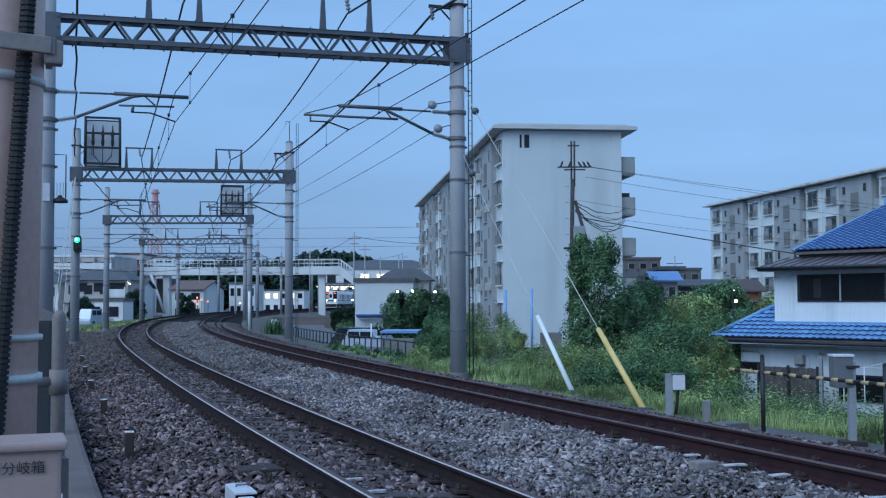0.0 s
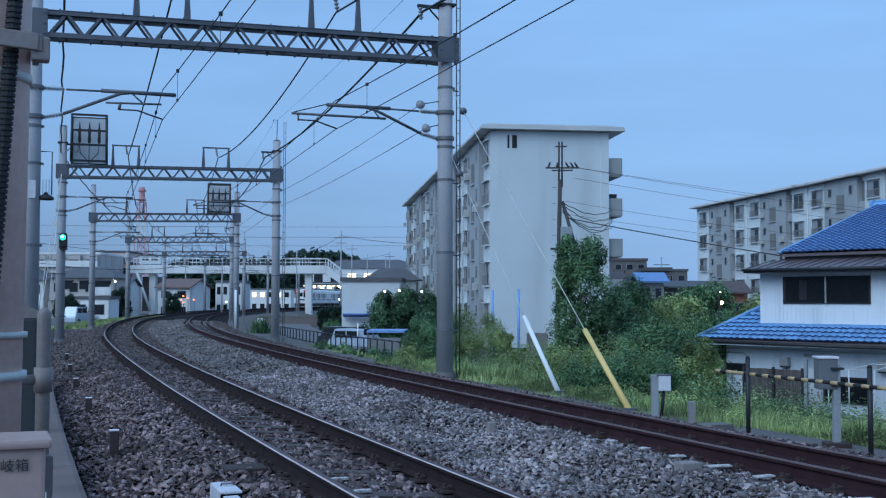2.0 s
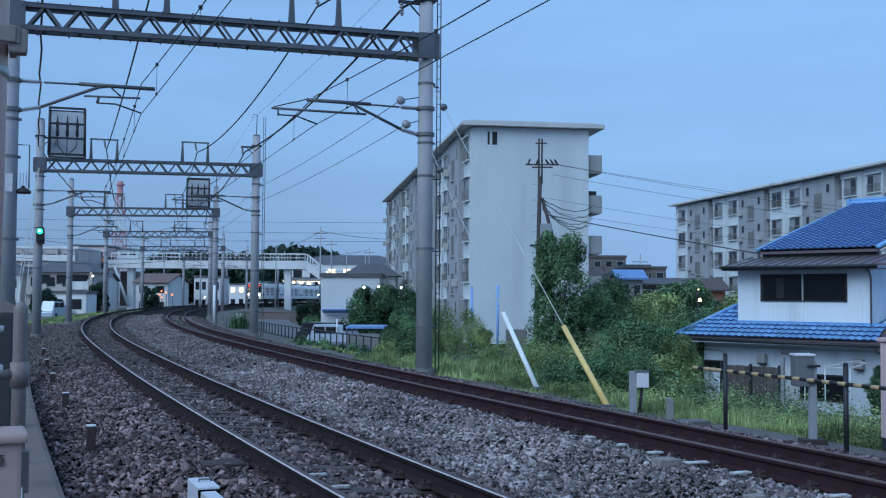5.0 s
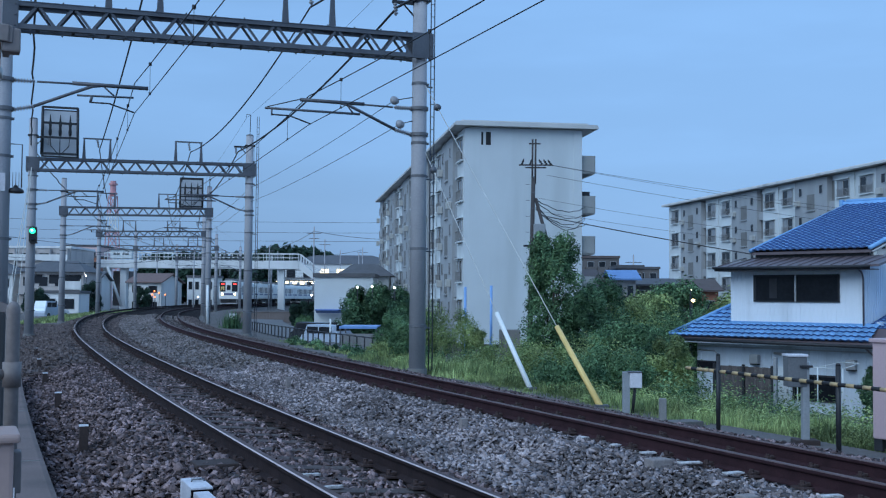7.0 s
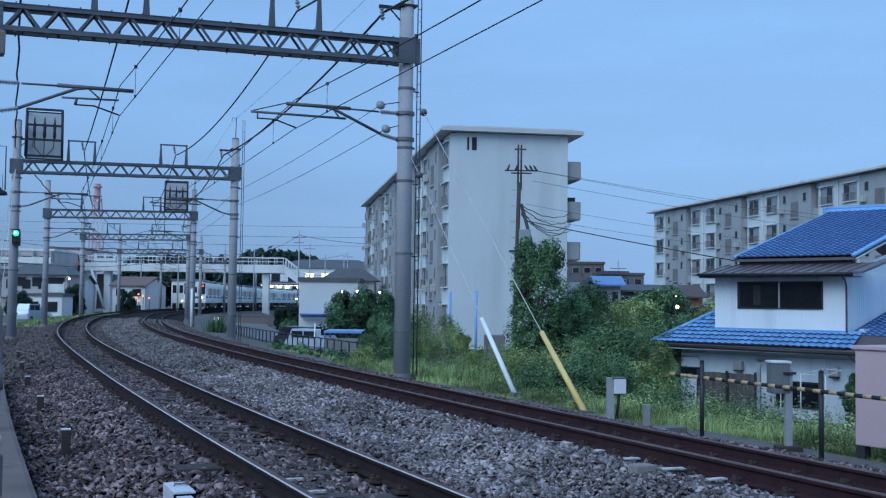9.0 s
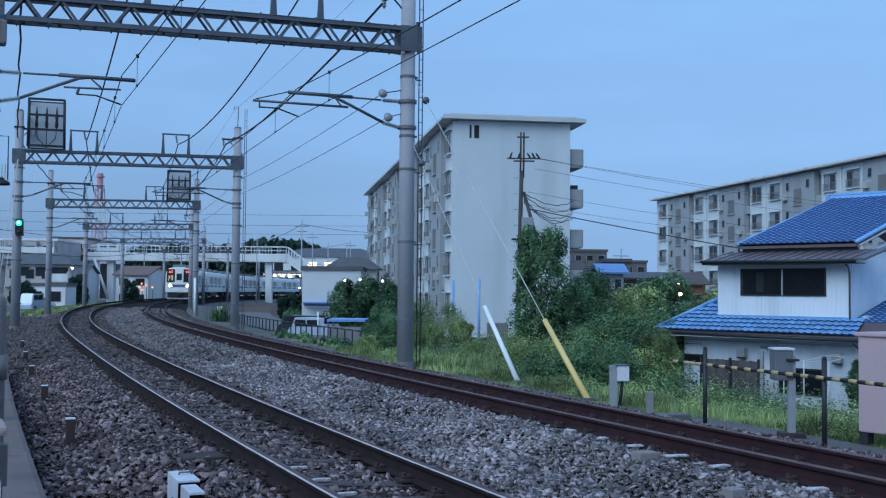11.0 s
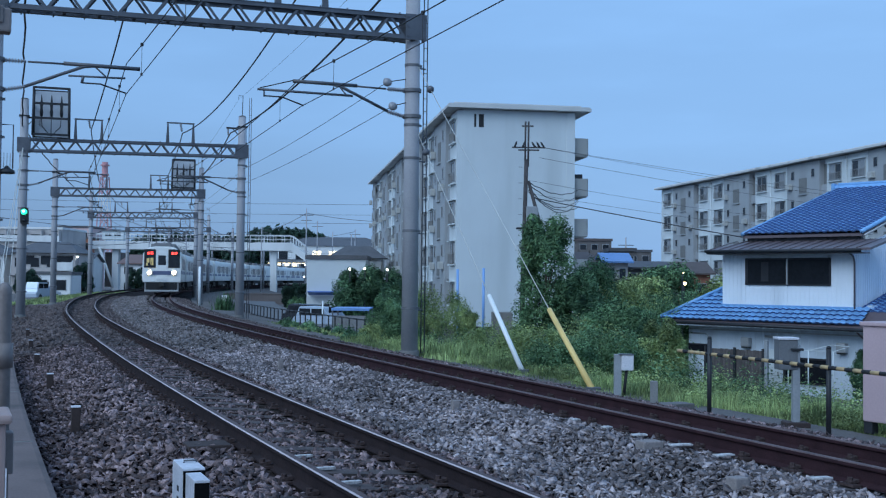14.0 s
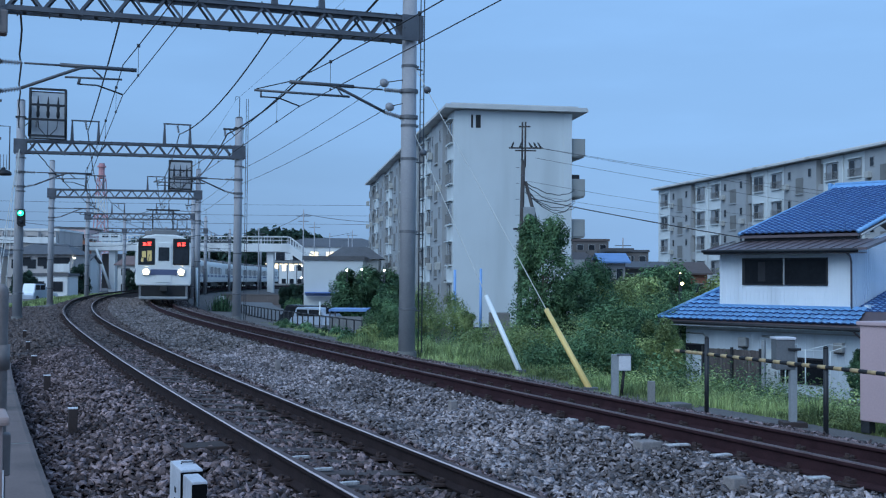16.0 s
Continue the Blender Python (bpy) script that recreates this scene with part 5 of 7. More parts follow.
def weed_clumps(rng, n, s0, s1, o0, o1, low, high, leaf, tone):
    """Rounded clumps of weeds, taller away from the track; all in one mesh."""
    pts, outs = [], []
    for _ in range(n):
        s, f = rng.uniform(s0, s1), rng.uniform() ** 0.9
        o = o0 + (o1 - o0) * f
        p = on_track(s, o)
        h = (low + (high - low) * f) * rng.uniform(0.45, 1.35)
        r = h * rng.uniform(0.45, 0.85)
        m = int(240 + 420 * r)
        d = rng.normal(size=(m, 3))
        d /= np.linalg.norm(d, axis=1)[:, None]
        d *= (rng.uniform(0.15, 1.0, m) ** 0.45)[:, None]
        d[:, 2] = np.abs(d[:, 2])
        q = d * np.array([r, r, h]) * (1 + 0.25 * np.sin(d[:, :1] * 9 + s) * np.cos(d[:, 1:2] * 8 + o))
        pts.append(q + np.array([p.x, p.y, ground_z(o, s) - 0.02]))
        outs.append(d)
    w = leaf_mesh("weeds", np.concatenate(pts), leaf, M[tone], None, rng, np.concatenate(outs))
    return tagged(w, "leafy green weeds growing over the bank", "weeds", kind="stuff")


weed_clumps(rng, 130, 8.5, 15, 7.6, 10.5, 0.22, 0.60, 0.020, "grass")
weed_clumps(rng, 120, 15, 24, 6.85, 10.5, 0.12, 0.55, 0.022, "grass")
weed_clumps(rng, 130, 8.5, 24, 9.0, 14.5, 0.45, 1.10, 0.030, "leaf_light")
weed_clumps(rng, 60, 10, 24, 10.5, 15.5, 0.60, 1.20, 0.036, "leaf_mid")
weed_clumps(rng, 150, 18, 33, 7.2, 11.5, 0.25, 0.70, 0.028, "leaf_light")
weed_clumps(rng, 90, 20, 36, 9.5, 14.5, 0.60, 1.20, 0.045, "leaf_mid")
weed_clumps(rng, 40, 32, 46, 7.0, 9.0, 0.20, 0.40, 0.045, "leaf_mid")
# a tuft of pale grass beside the second gantry
tuft = rng.normal(size=(520, 4))
tuft[:, 0] = -11.8 + 0.27 * tuft[:, 0]
tuft[:, 1] = 62 + 0.27 * tuft[:, 1]
tuft[:, 2] = -0.5
tuft[:, 3] = rng.uniform(0.3, 1.0, 520)
blades("grass", tuft, rng, 1.05, 0.016, M["leaf_mid"], "tall tuft of dull grass beside the track")

# ---- sleepers, fastenings and loose stone ----
BED = [(-2.15, -0.42), (-1.95, -0.32), (-1.55, -0.24), (-1.3, -0.18), (-0.7, -0.17), (0.7, -0.17), (1.35, -0.18), (1.9, -0.24), (2.45, -0.21), (3.1, -0.20), (4.5, -0.21), (5.1, -0.22), (5.5, -0.28), (6.35, -0.44), (6.6, -0.56)]
M["stone_grimy"] = surf("grimy_crushed_stone", (0.245, 0.180, 0.182), (0.094, 0.066, 0.067), 9, 0.85, 0, 0.3, 80, per_piece=0.68, skew=1.9, patch=0.25, spec=0.25)


def sleeper_mesh(bm):
    prof = [(-1.0, -0.16), (1.0, -0.16), (1.0, -0.02), (0.9, 0.0), (0.35, -0.015), (-0.35, -0.015), (-0.9, 0.0), (-1.0, -0.02)]
    bm_prism(bm, prof, -0.11, 0.11)


def fastening(bm):
    bm_box(bm, 0.30, 0.15, 0.018, pose(0, 0, 0.012))
    for x in (-0.105, 0.105):
        bm_tube(bm, [(x, 0, 0.01), (x, 0, 0.065)], 0.02, 6)
        bm_box(bm, 0.075, 0.06, 0.022, pose(x * 0.8, 0, 0.035, 0, 14 if x > 0 else -14, 0))


SLEEPER = shared("sleeper", sleeper_mesh, [M["sleeper"]])
M["clip"] = surf("grimy_rail_clip", (0.085, 0.060, 0.058), (0.040, 0.028, 0.028), 9, 0.9, 0, 0.2, 60, spec=0.1)
FAST = shared("fastening", fastening, [M["clip"]])
for off, z, words in ((0.0, -0.118, "weathered concrete sleeper under the outer track"), (GAP, -0.170, "weathered concrete sleeper under the inner track")):
    for k in range(-28, 115):
        s = 3.0 + k * 0.60
        ob = new("sleeper", SLEEPER)
        tilt = Matrix.Rotation(-0.0 + math.atan(-0.08 / 1.132) * -1, 4, "Y")
        ob.matrix_world = rail_pose(s, off + sway(s, off), z) @ tilt @ Matrix.Translation((0, 0, random.uniform(-0.008, 0.004)))
        tagged(ob, words, "sleeper", "sleepers of the double track")
        if 2 < s < 45:
            for x in (-0.566, 0.566):
                piece("rail_fastening", FAST, ob, pose(x, 0, 0.002))


def bed_z(off):
    return np.interp(off, [b[0] for b in BED], [b[1] for b in BED])


def stones(name, rng, n, s0, s1, o0, o1, size, material, label):
    """Loose angular stones over the bed, open below where they lie in it."""
    block = np.array([(x, y, z) for z in (-1, 1) for y in (-1, 1) for x in (-1, 1)], float) * 0.72
    tris = np.array([(4, 5, 6), (5, 7, 6), (0, 1, 4), (1, 5, 4), (2, 6, 3), (3, 6, 7), (0, 4, 2), (2, 4, 6), (1, 3, 5), (3, 7, 5)])
    s, o = rng.uniform(s0, s1, n), rng.uniform(o0, o1, n)
    near_rail = np.min(np.abs(o[:, None] - np.array([-0.566, 0.566, GAP - 0.566, GAP + 0.566])[None]), axis=1)
    keep = near_rail > 0.085
    s, o = s[keep], o[keep]
    # stones lie thinly on the sleepers and thickly between them
    track = ((np.abs(o) < 1.0) | (np.abs(o - GAP) < 1.0))
    ph = np.abs(((s - 3.0) / 0.6 + 0.5) % 1.0 - 0.5)
    inner = ((np.abs(o) < 0.5) | (np.abs(o - GAP) < 0.5))
    bare = inner & (ph < 0.17) & (rng.uniform(size=len(s)) < np.where(s < 10.5, 0.55, 0.2))
    s, o, track, ph, inner = s[~bare], o[~bare], track[~bare], ph[~bare], inner[~bare]
    n = len(s)
    a = A0 - s / RAD
    cant = np.where(np.abs(o) < 1.9, -0.07 * np.clip(o, -1, 1) + 0.04, np.where(np.abs(o - GAP) < 1.9, -0.07 * np.clip(o - GAP, -1, 1) + 0.01, 0.0))
    cant *= np.clip((1.7 - np.minimum(np.abs(o), np.abs(o - GAP))) / 0.6, 0, 1)
    c = np.stack([CX - (RAD - o) * np.cos(a), CY - (RAD - o) * np.sin(a), bed_z(o) + cant + np.where(inner, -0.028, 0.0) + rng.uniform(-1.0, 0.75, n) * size], 1)
    c[:, 2] += 0.014 * np.sin(o * 5.1 + 1.7 * np.sin(s * 1.3)) * np.sin(s * 2.3 + o) * (~track)
    # a turn about the vertical and a tilt at random for each stone
    q = np.stack([np.cos(t_ := rng.uniform(0, np.pi, n)), rng.normal(0, 0.27, n), rng.normal(0, 0.27, n), np.sin(t_)], 1)
    q /= np.linalg.norm(q, axis=1)[:, None]
    w, x, y, z = q.T
    R = np.stack([1 - 2 * (y * y + z * z), 2 * (x * y - z * w), 2 * (x * z + y * w), 2 * (x * y + z * w), 1 - 2 * (x * x + z * z), 2 * (y * z - x * w), 2 * (x * z - y * w), 2 * (y * z + x * w), 1 - 2 * (x * x + y * y)], 1).reshape(n, 3, 3)
    sc = size * rng.uniform(0.5, 1.55, n)[:, None] * np.stack([rng.uniform(0.85, 1.75, n), rng.uniform(0.55, 1.10, n), rng.uniform(0.25, 0.50, n)], 1)
    loc = block[None] * rng.uniform(0.30, 1.35, (n, 8, 3)) * sc[:, None, :]
    v = np.einsum("nij,nkj->nki", R, loc) + c[:, None, :]
    f = (np.arange(n)[:, None, None] * 8 + tris[None]).reshape(-1)
    me = bpy.data.meshes.new(name)
    me.vertices.add(8 * n)
    me.vertices.foreach_set("co", v.reshape(-1))
    me.loops.add(len(f))
    me.loops.foreach_set("vertex_index", f)
    me.polygons.add(len(f) // 3)
    me.polygons.foreach_set("loop_start", np.arange(0, len(f), 3))
    me.update()
    me.materials.append(material)
    return tagged(new(name, me), label, "stones", kind="stuff")


rng = np.random.default_rng(11)
for o0, o1, mat, words in ((-2.15, 1.15, "stone_grimy", "grimy brown crushed stone in and beside the outer track"), (1.15, 2.75, "stone", "grey crushed stone between the two tracks"), (2.75, 5.1, "stone", "grey crushed stone in and beside the inner track"), (5.1, 6.1, "stone_grimy", "grimy stone on the far shoulder of the inner track")):
    w = o1 - o0
    stones("ballast_stones", rng, int(17 * w * 200), -12.0, 5.0, o0, o1, 0.045, M[mat], words)
    stones("ballast_stones", rng, int(7.5 * w * (880 if o0 > 1 else 700)), 5.0, 12.5, o0, o1, 0.0265 if o0 > 1 else 0.030, M[mat], words)
    stones("ballast_stones", rng, int(12 * w * (720 if o0 > 1 else 520)), 12.5, 24.5, o0, o1, 0.0235 if o0 > 1 else 0.027, M[mat], words)
    stones("ballast_stones", rng, int(35 * w * 150), 24.5, 59.5, o0, o1, 0.033, M[mat.replace("stone", "stone_dusty")], words)
    stones("ballast_stones", rng, int(30 * w * 80), 59.5, 89.5, o0, o1, 0.045, M[mat.replace("stone", "stone_dusty")], words)


stones("ballast_stones", rng, 9000, 23.5, 70, -4.6, -2.1, 0.036, M["stone_dusty_grimy"], "grimy stone on the verge beside the outer track")
stones("ballast_stones", rng, 2600, 6, 20, 6.1, 7.4, 0.016, M["stone_grimy"], "sparse grit on the bare earth beside the track")

# low marker posts beside the outer track
M["marker"] = surf("brown_weathered_marker", (0.055, 0.036, 0.033), (0.036, 0.025, 0.024), 6, 0.9, 0, 0.2, 60)
for s, off, sunk in ((12.7, -1.66, 0.0), (17.3, -1.68, 0.05), (22.0, -1.72, 0.09), (26.8, -1.76, 0.10), (32.1, -1.83, 0.10)):
    th = base("marker_post", rail_pose(s, off, -0.27 - sunk), "short brown marker post with a pale top in the ballast", "post", "marker posts beside the track")
    box_part("post", (0.088, 0.088, 0.40), (0, 0, 0.07), M["marker"], th, 0.008)
    box_part("cap", (0.09, 0.09, 0.012), (0, 0, 0.275), M["paint_white"], th)
# small concrete blocks in the ballast
M["block"] = surf("weathered_ballast_block", (0.30, 0.26, 0.25), (0.19, 0.165, 0.16), 5, 0.9, 0, 0.2, 60)
for s, off, sz in ((12.6, 2.42, (0.085, 0.08, 0.32)), (9.15, 2.74, (0.20, 0.14, 0.32)), (19.5, 2.1, (0.085, 0.08, 0.31)), (7.60, 2.46, (0.13, 0.12, 0.25))):
    ob = box_part("concrete_block", sz, (0, 0, 0), M["block"], None, 0.012)
    ob.matrix_world = rail_pose(s, off, -0.21)
    tagged(ob, "small grey concrete block set in the ballast", "block", "blocks in the ballast")
# white painted sleeper ends
M["pad_white"] = surf("worn_white_paint", (0.62, 0.60, 0.60), (0.40, 0.38, 0.38), 14, 0.8, 0, 0.2, 60, stain=(0.24, 0.22, 0.22))
for s, w in ((7.31, 0.16), (8.41, 0.17), (9.0, 0.20), (9.64, 0.14), (10.2, 0.09), (10.8, 0.08)):
    ob = box_part("painted_pad", (w, 0.075, 0.014), (0, 0, 0), M["pad_white"], None, 0.004)
    ob.matrix_world = rail_pose(s, 2.955, -0.075) @ Matrix.Rotation(random.uniform(-0.25, 0.1), 4, "Z")
    tagged(ob, "small white painted pad on a sleeper end", "pad", "painted pads", "")
for s in (8.42, 9.02, 9.62):
    ob = box_part("painted_pad", (0.20, 0.05, 0.02), (0, 0, 0), M["pad_white"], None, 0.004)
    ob.matrix_world = rail_pose(s, -0.21, -0.10)
    tagged(ob, "thin white painted strip on a sleeper", "pad", "painted pads", "")
# white trackside lamp box
BX = Matrix.Translation((-1.204, 5.79, -0.33)) @ Matrix.Rotation(A0 - 0.02, 4, "Z")
M["box_black"] = surf("matt_black_plate", (0.010, 0.010, 0.011), (0.007, 0.007, 0.008), 4, 0.9, spec=0.05)
th = base("trackside_box", BX, "white steel trackside box with black front faces in the ballast", "box")
rear = part("rear_case", bmesh_box((0.122, 0.34, 0.59), (0.012, 0.46, 0.295), 0.007), M["paint_white"], th)
front = part("front_case", bmesh_box((0.083, 0.25, 0.575), (0.0, 0.128, 0.287), 0.005), M["paint_white"], th)
part("black_front", bmesh_box((0.079, 0.006, 0.555), (0.0, 0.001, 0.283), 0.002), M["box_black"], front, "black front plate")
part("black_front", bmesh_box((0.120, 0.006, 0.575), (0.012, 0.288, 0.29), 0.002), M["box_black"], rear, "black front plate")
part("black_gap", bmesh_box((0.079, 0.032, 0.565), (0.0, 0.269, 0.283), 0.002), M["box_black"], th)
for z in (0.46, 0.40, 0.36):
    part("label_bar", bmesh_box((0.002, 0.05, 0.03), (-0.050, 0.44, z), 0.0), M["black"], rear, "dark printed bar")
tube_part("handle", [(-0.01, 0.49, 0.59), (-0.01, 0.49, 0.602), (0.06, 0.49, 0.602), (0.06, 0.49, 0.59)], 0.006, M["galv"], th, 6)
pd = box_part("concrete_pad", (0.34, 0.30, 0.10), (0, 0, 0), M["marker"], None, 0.012)
pd.matrix_world = rail_pose(10.05, -0.86, -0.075)
tagged(pd, "low dark concrete pad in the ballast beside a rail", "pad")
# ---- things beside the inner track ----
M["yellow"] = surf("yellow_guy_sleeve", (0.86, 0.60, 0.22), (0.76, 0.52, 0.18), 3, 0.5, 0, 0.05, 40, stain=(0.66, 0.46, 0.17))
M["orange"] = surf("faded_orange_yellow_paint", (0.52, 0.37, 0.19), (0.42, 0.29, 0.15), 5, 0.6, 0, 0.05, 40)
M["white_plastic"] = surf("white_plastic_sleeve", (0.86, 0.87, 0.86), (0.78, 0.79, 0.78), 3, 0.5, 0, 0.03, 40)
M["pink_grey"] = surf("pinkish_grey_paint", (0.54, 0.385, 0.40), (0.48, 0.345, 0.36), 1.2, 0.55, 0, 0.04, 40, stain=(0.36, 0.30, 0.29))
M["light_blue"] = surf("light_blue_paint", (0.22, 0.40, 0.72), (0.19, 0.35, 0.64), 3, 0.5)
M["cabinet_grey"] = surf("dark_grey_cabinet_paint", (0.17, 0.175, 0.185), (0.13, 0.135, 0.145), 3, 0.55, 0.1, 0.05, 40)


def guy(foot, head, sleeve_top, sleeve_mat, word):
    """A guy wire from a pole to the ground with its sleeve and ball insulator."""
    foot, head = Vector(foot), Vector(head)
    th = base("guy_wire", Matrix.Identity(4), "steel guy wire with a " + word + " sleeve near the ground", "guy wire", "guy wires of the poles")
    tube_part("wire", [foot, head], 0.009, M["guy"], th, 6)
    k = (sleeve_top - foot.z) / (head.z - foot.z)
    d = (head - foot)
    tube_part("sleeve", [foot + d * 0.004, foot + d * k], 0.054, sleeve_mat, th, 14, 0.046, word + " plastic sleeve")
    p = foot + d * 0.90
    bm = bmesh.new()
    bmesh.ops.create_uvsphere(bm, u_segments=12, v_segments=8, radius=0.085, matrix=Matrix.Translation(p))
    part("ball_insulator", bm, M["galv"], th, "", True)
    bm = bmesh.new()
    bm_box(bm, 0.22, 0.16, 0.06, Matrix.Translation(foot + Vector((0, 0, 0.04))))
    part("foot_plate", bm, M["galv"], th)


PT = on_track(25.33, GAP + 2.7)
guy((2.66, 18.42, -0.52), (PT.x + 0.12, PT.y - 0.05, 6.33), 0.80, M["yellow"], "yellow")
guy((1.77, 21.97, -0.52), (PT.x + 0.12, PT.y - 0.05, 4.78), 1.00, M["white_plastic"], "white")

# striped rail on dark posts
rail_th = base("striped_barrier", Matrix.Identity(4), "black and yellow striped bar on dark steel posts", "barrier")
for x, y in ((3.67, 14.7), (4.53, 12.65), (5.4, 10.6)):
    bm = bmesh.new()
    bm_tube(bm, [(x, y, -0.6), (x, y, 0.56)], 0.030, 12)
    bm_lathe(bm, [(0.030, 0.56), (0.025, 0.585), (0.012, 0.595)], 12, pose(x, y, 0))
    part("post", bm, M["dark_steel"], rail_th, "dark steel post", True)
a, b = Vector((3.46, 15.4, 0.36)), Vector((5.6, 10.1, 0.34))
off_side = Vector((-0.06, -0.03, 0))
n = 44
for k in range(n):
    p, q = a.lerp(b, k / n) + off_side, a.lerp(b, (k + 1) / n) + off_side
    worn = k < 9 and k % 3 == 0
    tube_part("stripe", [p, q], 0.024, M["orange"] if k % 2 == 0 or worn else M["black"], rail_th, 10)

# grey post with a cabinet on its side
th = base("cabinet_post", Matrix.Translation((4.56, 13.9, -0.5)), "grey steel post carrying a small grey cabinet", "post")
part("post", bmesh_box((0.09, 0.09, 1.04), (0.0, 0.0, 0.52), 0.012), M["grey_box"], th)
part("base_plate", bmesh_box((0.30, 0.26, 0.08), (0, 0, 0.03), 0.015), M["marker"], th)
cab = part("cabinet", bmesh_box((0.24, 0.22, 0.38), (-0.105, 0.06, 0.91), 0.015), M["cabinet_grey"], th, "small grey cabinet")
part("cabinet_lid", bmesh_box((0.26, 0.25, 0.03), (-0.105, 0.06, 1.115), 0.008), M["paint_white"], cab)
for z in (0.78, 0.98):
    part("clamp", bmesh_box((0.16, 0.16, 0.03), (0, 0, z), 0.005), M["dark_steel"], th)

# stub post with a white junction box
th = base("junction_post", Matrix.Translation((2.91, 17.5, -0.52)), "short grey post carrying a white junction box", "post")
part("post", bmesh_box((0.11, 0.11, 0.68), (0, 0, 0.34), 0.01), M["grey_box"], th)
jb = part("junction_box", bmesh_box((0.19, 0.13, 0.25), (0.145, -0.02, 0.555), 0.012), M["paint_white"], th, "white junction box")
part("box_lid", bmesh_box((0.22, 0.15, 0.02), (0.13, -0.02, 0.68), 0.005), M["galv"], jb)
tube_part("conduit", [(0.14, -0.02, 0.44), (0.12, 0.0, 0.2), (0.10, 0.02, 0.0)], 0.025, M["black"], th, 8)
ob = box_part("concrete_stub", (0.10, 0.10, 0.36), (3.23, 16.2, -0.32), M["concrete"], None, 0.012)
tagged(ob, "short weathered concrete stub post in the grass", "post")

# pinkish cabinet on feet
PK = Matrix.Translation((5.27, 13.55, -0.5)) @ Matrix.Rotation(radians(-58), 4, "Z")
th = base("relay_cabinet", PK, "pinkish grey steel relay cabinet on short feet", "cabinet")
part("body", bmesh_box((0.62, 1.0, 1.18), (0.31, 0.5, 0.72), 0.02), M["pink_grey"], th)
part("roof", bmesh_box((0.68, 1.06, 0.05), (0.31, 0.5, 1.325), 0.012), M["pink_grey"], th)
for y in (0.25, 0.75):
    d = part("door", bmesh_box((0.02, 0.44, 1.0), (0.628, y, 0.72), 0.006), M["pink_grey"], th)
    part("handle", bmesh_box((0.03, 0.03, 0.12), (0.65, y + 0.15, 0.74), 0.006), M["galv"], d)
    for k in range(4):
        part("louvre", bmesh_box((0.012, 0.26, 0.014), (0.642, y, 0.36 + 0.04 * k), 0.003), M["dark_steel"], d)
for x in (0.06, 0.56):
    for y in (0.08, 0.92):
        part("foot", bmesh_box((0.12, 0.12, 0.16), (x, y, 0.06), 0.01), M["dark_steel"], th)

M["edge_concrete_side"] = surf("dark_trough_concrete", (0.16, 0.15, 0.145), (0.11, 0.105, 0.10), 2, 0.9, 0, 0.2, 50)
# paved strip in front of the cabinets
ob = box_part("concrete_cover", (0.55, 0.30, 0.08), (0, 0, 0), M["edge_concrete_side"], None, 0.01)
ob.matrix_world = rail_pose(14.4, 6.55, -0.45)
tagged(ob, "low grey concrete trough cover beside the track", "trough")

# light blue poles before the white block
for x, y, z in ((1.27, 62.0, 1.95), (2.73, 62.0, 2.03)):
    tagged(tube_part("blue_pole", [(x, y, -2.2), (x, y, z)], 0.075, M["light_blue"], None, 12), "slim light blue pole before a white block", "pole", "light blue poles")

# wooden utility pole with its strut, transformer and wires
UP = base("utility_pole", Matrix.Translation((3.80, 47.0, -2.5)), "dark utility pole with cross arms, transformer and many cables", "utility pole")
M["pole_dark"] = surf("dark_weathered_pole", (0.075, 0.065, 0.065), (0.045, 0.04, 0.04), 4, 0.85, 0, 0.2, 40)
tube_part("pole", [(-0.12, 0, 0), (0.05, 0, 9.0)], 0.115, M["pole_dark"], UP, 12, 0.085)
for x in (0.0, 0.13):
    tube_part("pole_head", [(x, 0, 8.7), (x + 0.01, 0, 10.65)], 0.04, M["pole_dark"], UP, 8)
tube_part("strut", [(1.05, 0, 4.8), (0.15, 0, 8.1)], 0.09, M["pole_dark"], UP, 10, 0.07)
for z, w in ((10.45, 0.5), (9.53, 1.45), (9.42, 0.9)):
    part("cross_arm", bmesh_box((w, 0.07, 0.06), (0.1 if z > 9.6 else 0.15, 0, z), 0.01), M["pole_dark"], UP)
for x in (-0.45, -0.1, 0.42, 0.62, 0.80):
    bm = bmesh.new()
    bm_lathe(bm, [(0.035, 0), (0.055, 0.05), (0.03, 0.08), (0.05, 0.13), (0.02, 0.26)], 10, pose(x, 0, 9.55, 0, -32 if x > 0.3 else 20, 0))
    part("insulator", bm, M["dark_steel"], UP, "", True)
part("transformer", bmesh_box((0.50, 0.42, 0.88), (0.30, -0.1, 6.55), 0.04), M["grey_box"], UP, "grey transformer case")
part("transformer_shelf", bmesh_box((0.95, 0.5, 0.07), (0.12, -0.05, 6.06), 0.01), M["dark_steel"], UP)
for k in range(14):
    part("step_bolt", bmesh_box((0.16, 0.02, 0.02), (-0.10 + (0.1 if k % 2 else -0.1), -0.1, 4.6 + k * 0.34), 0.002), M["galv"], UP)
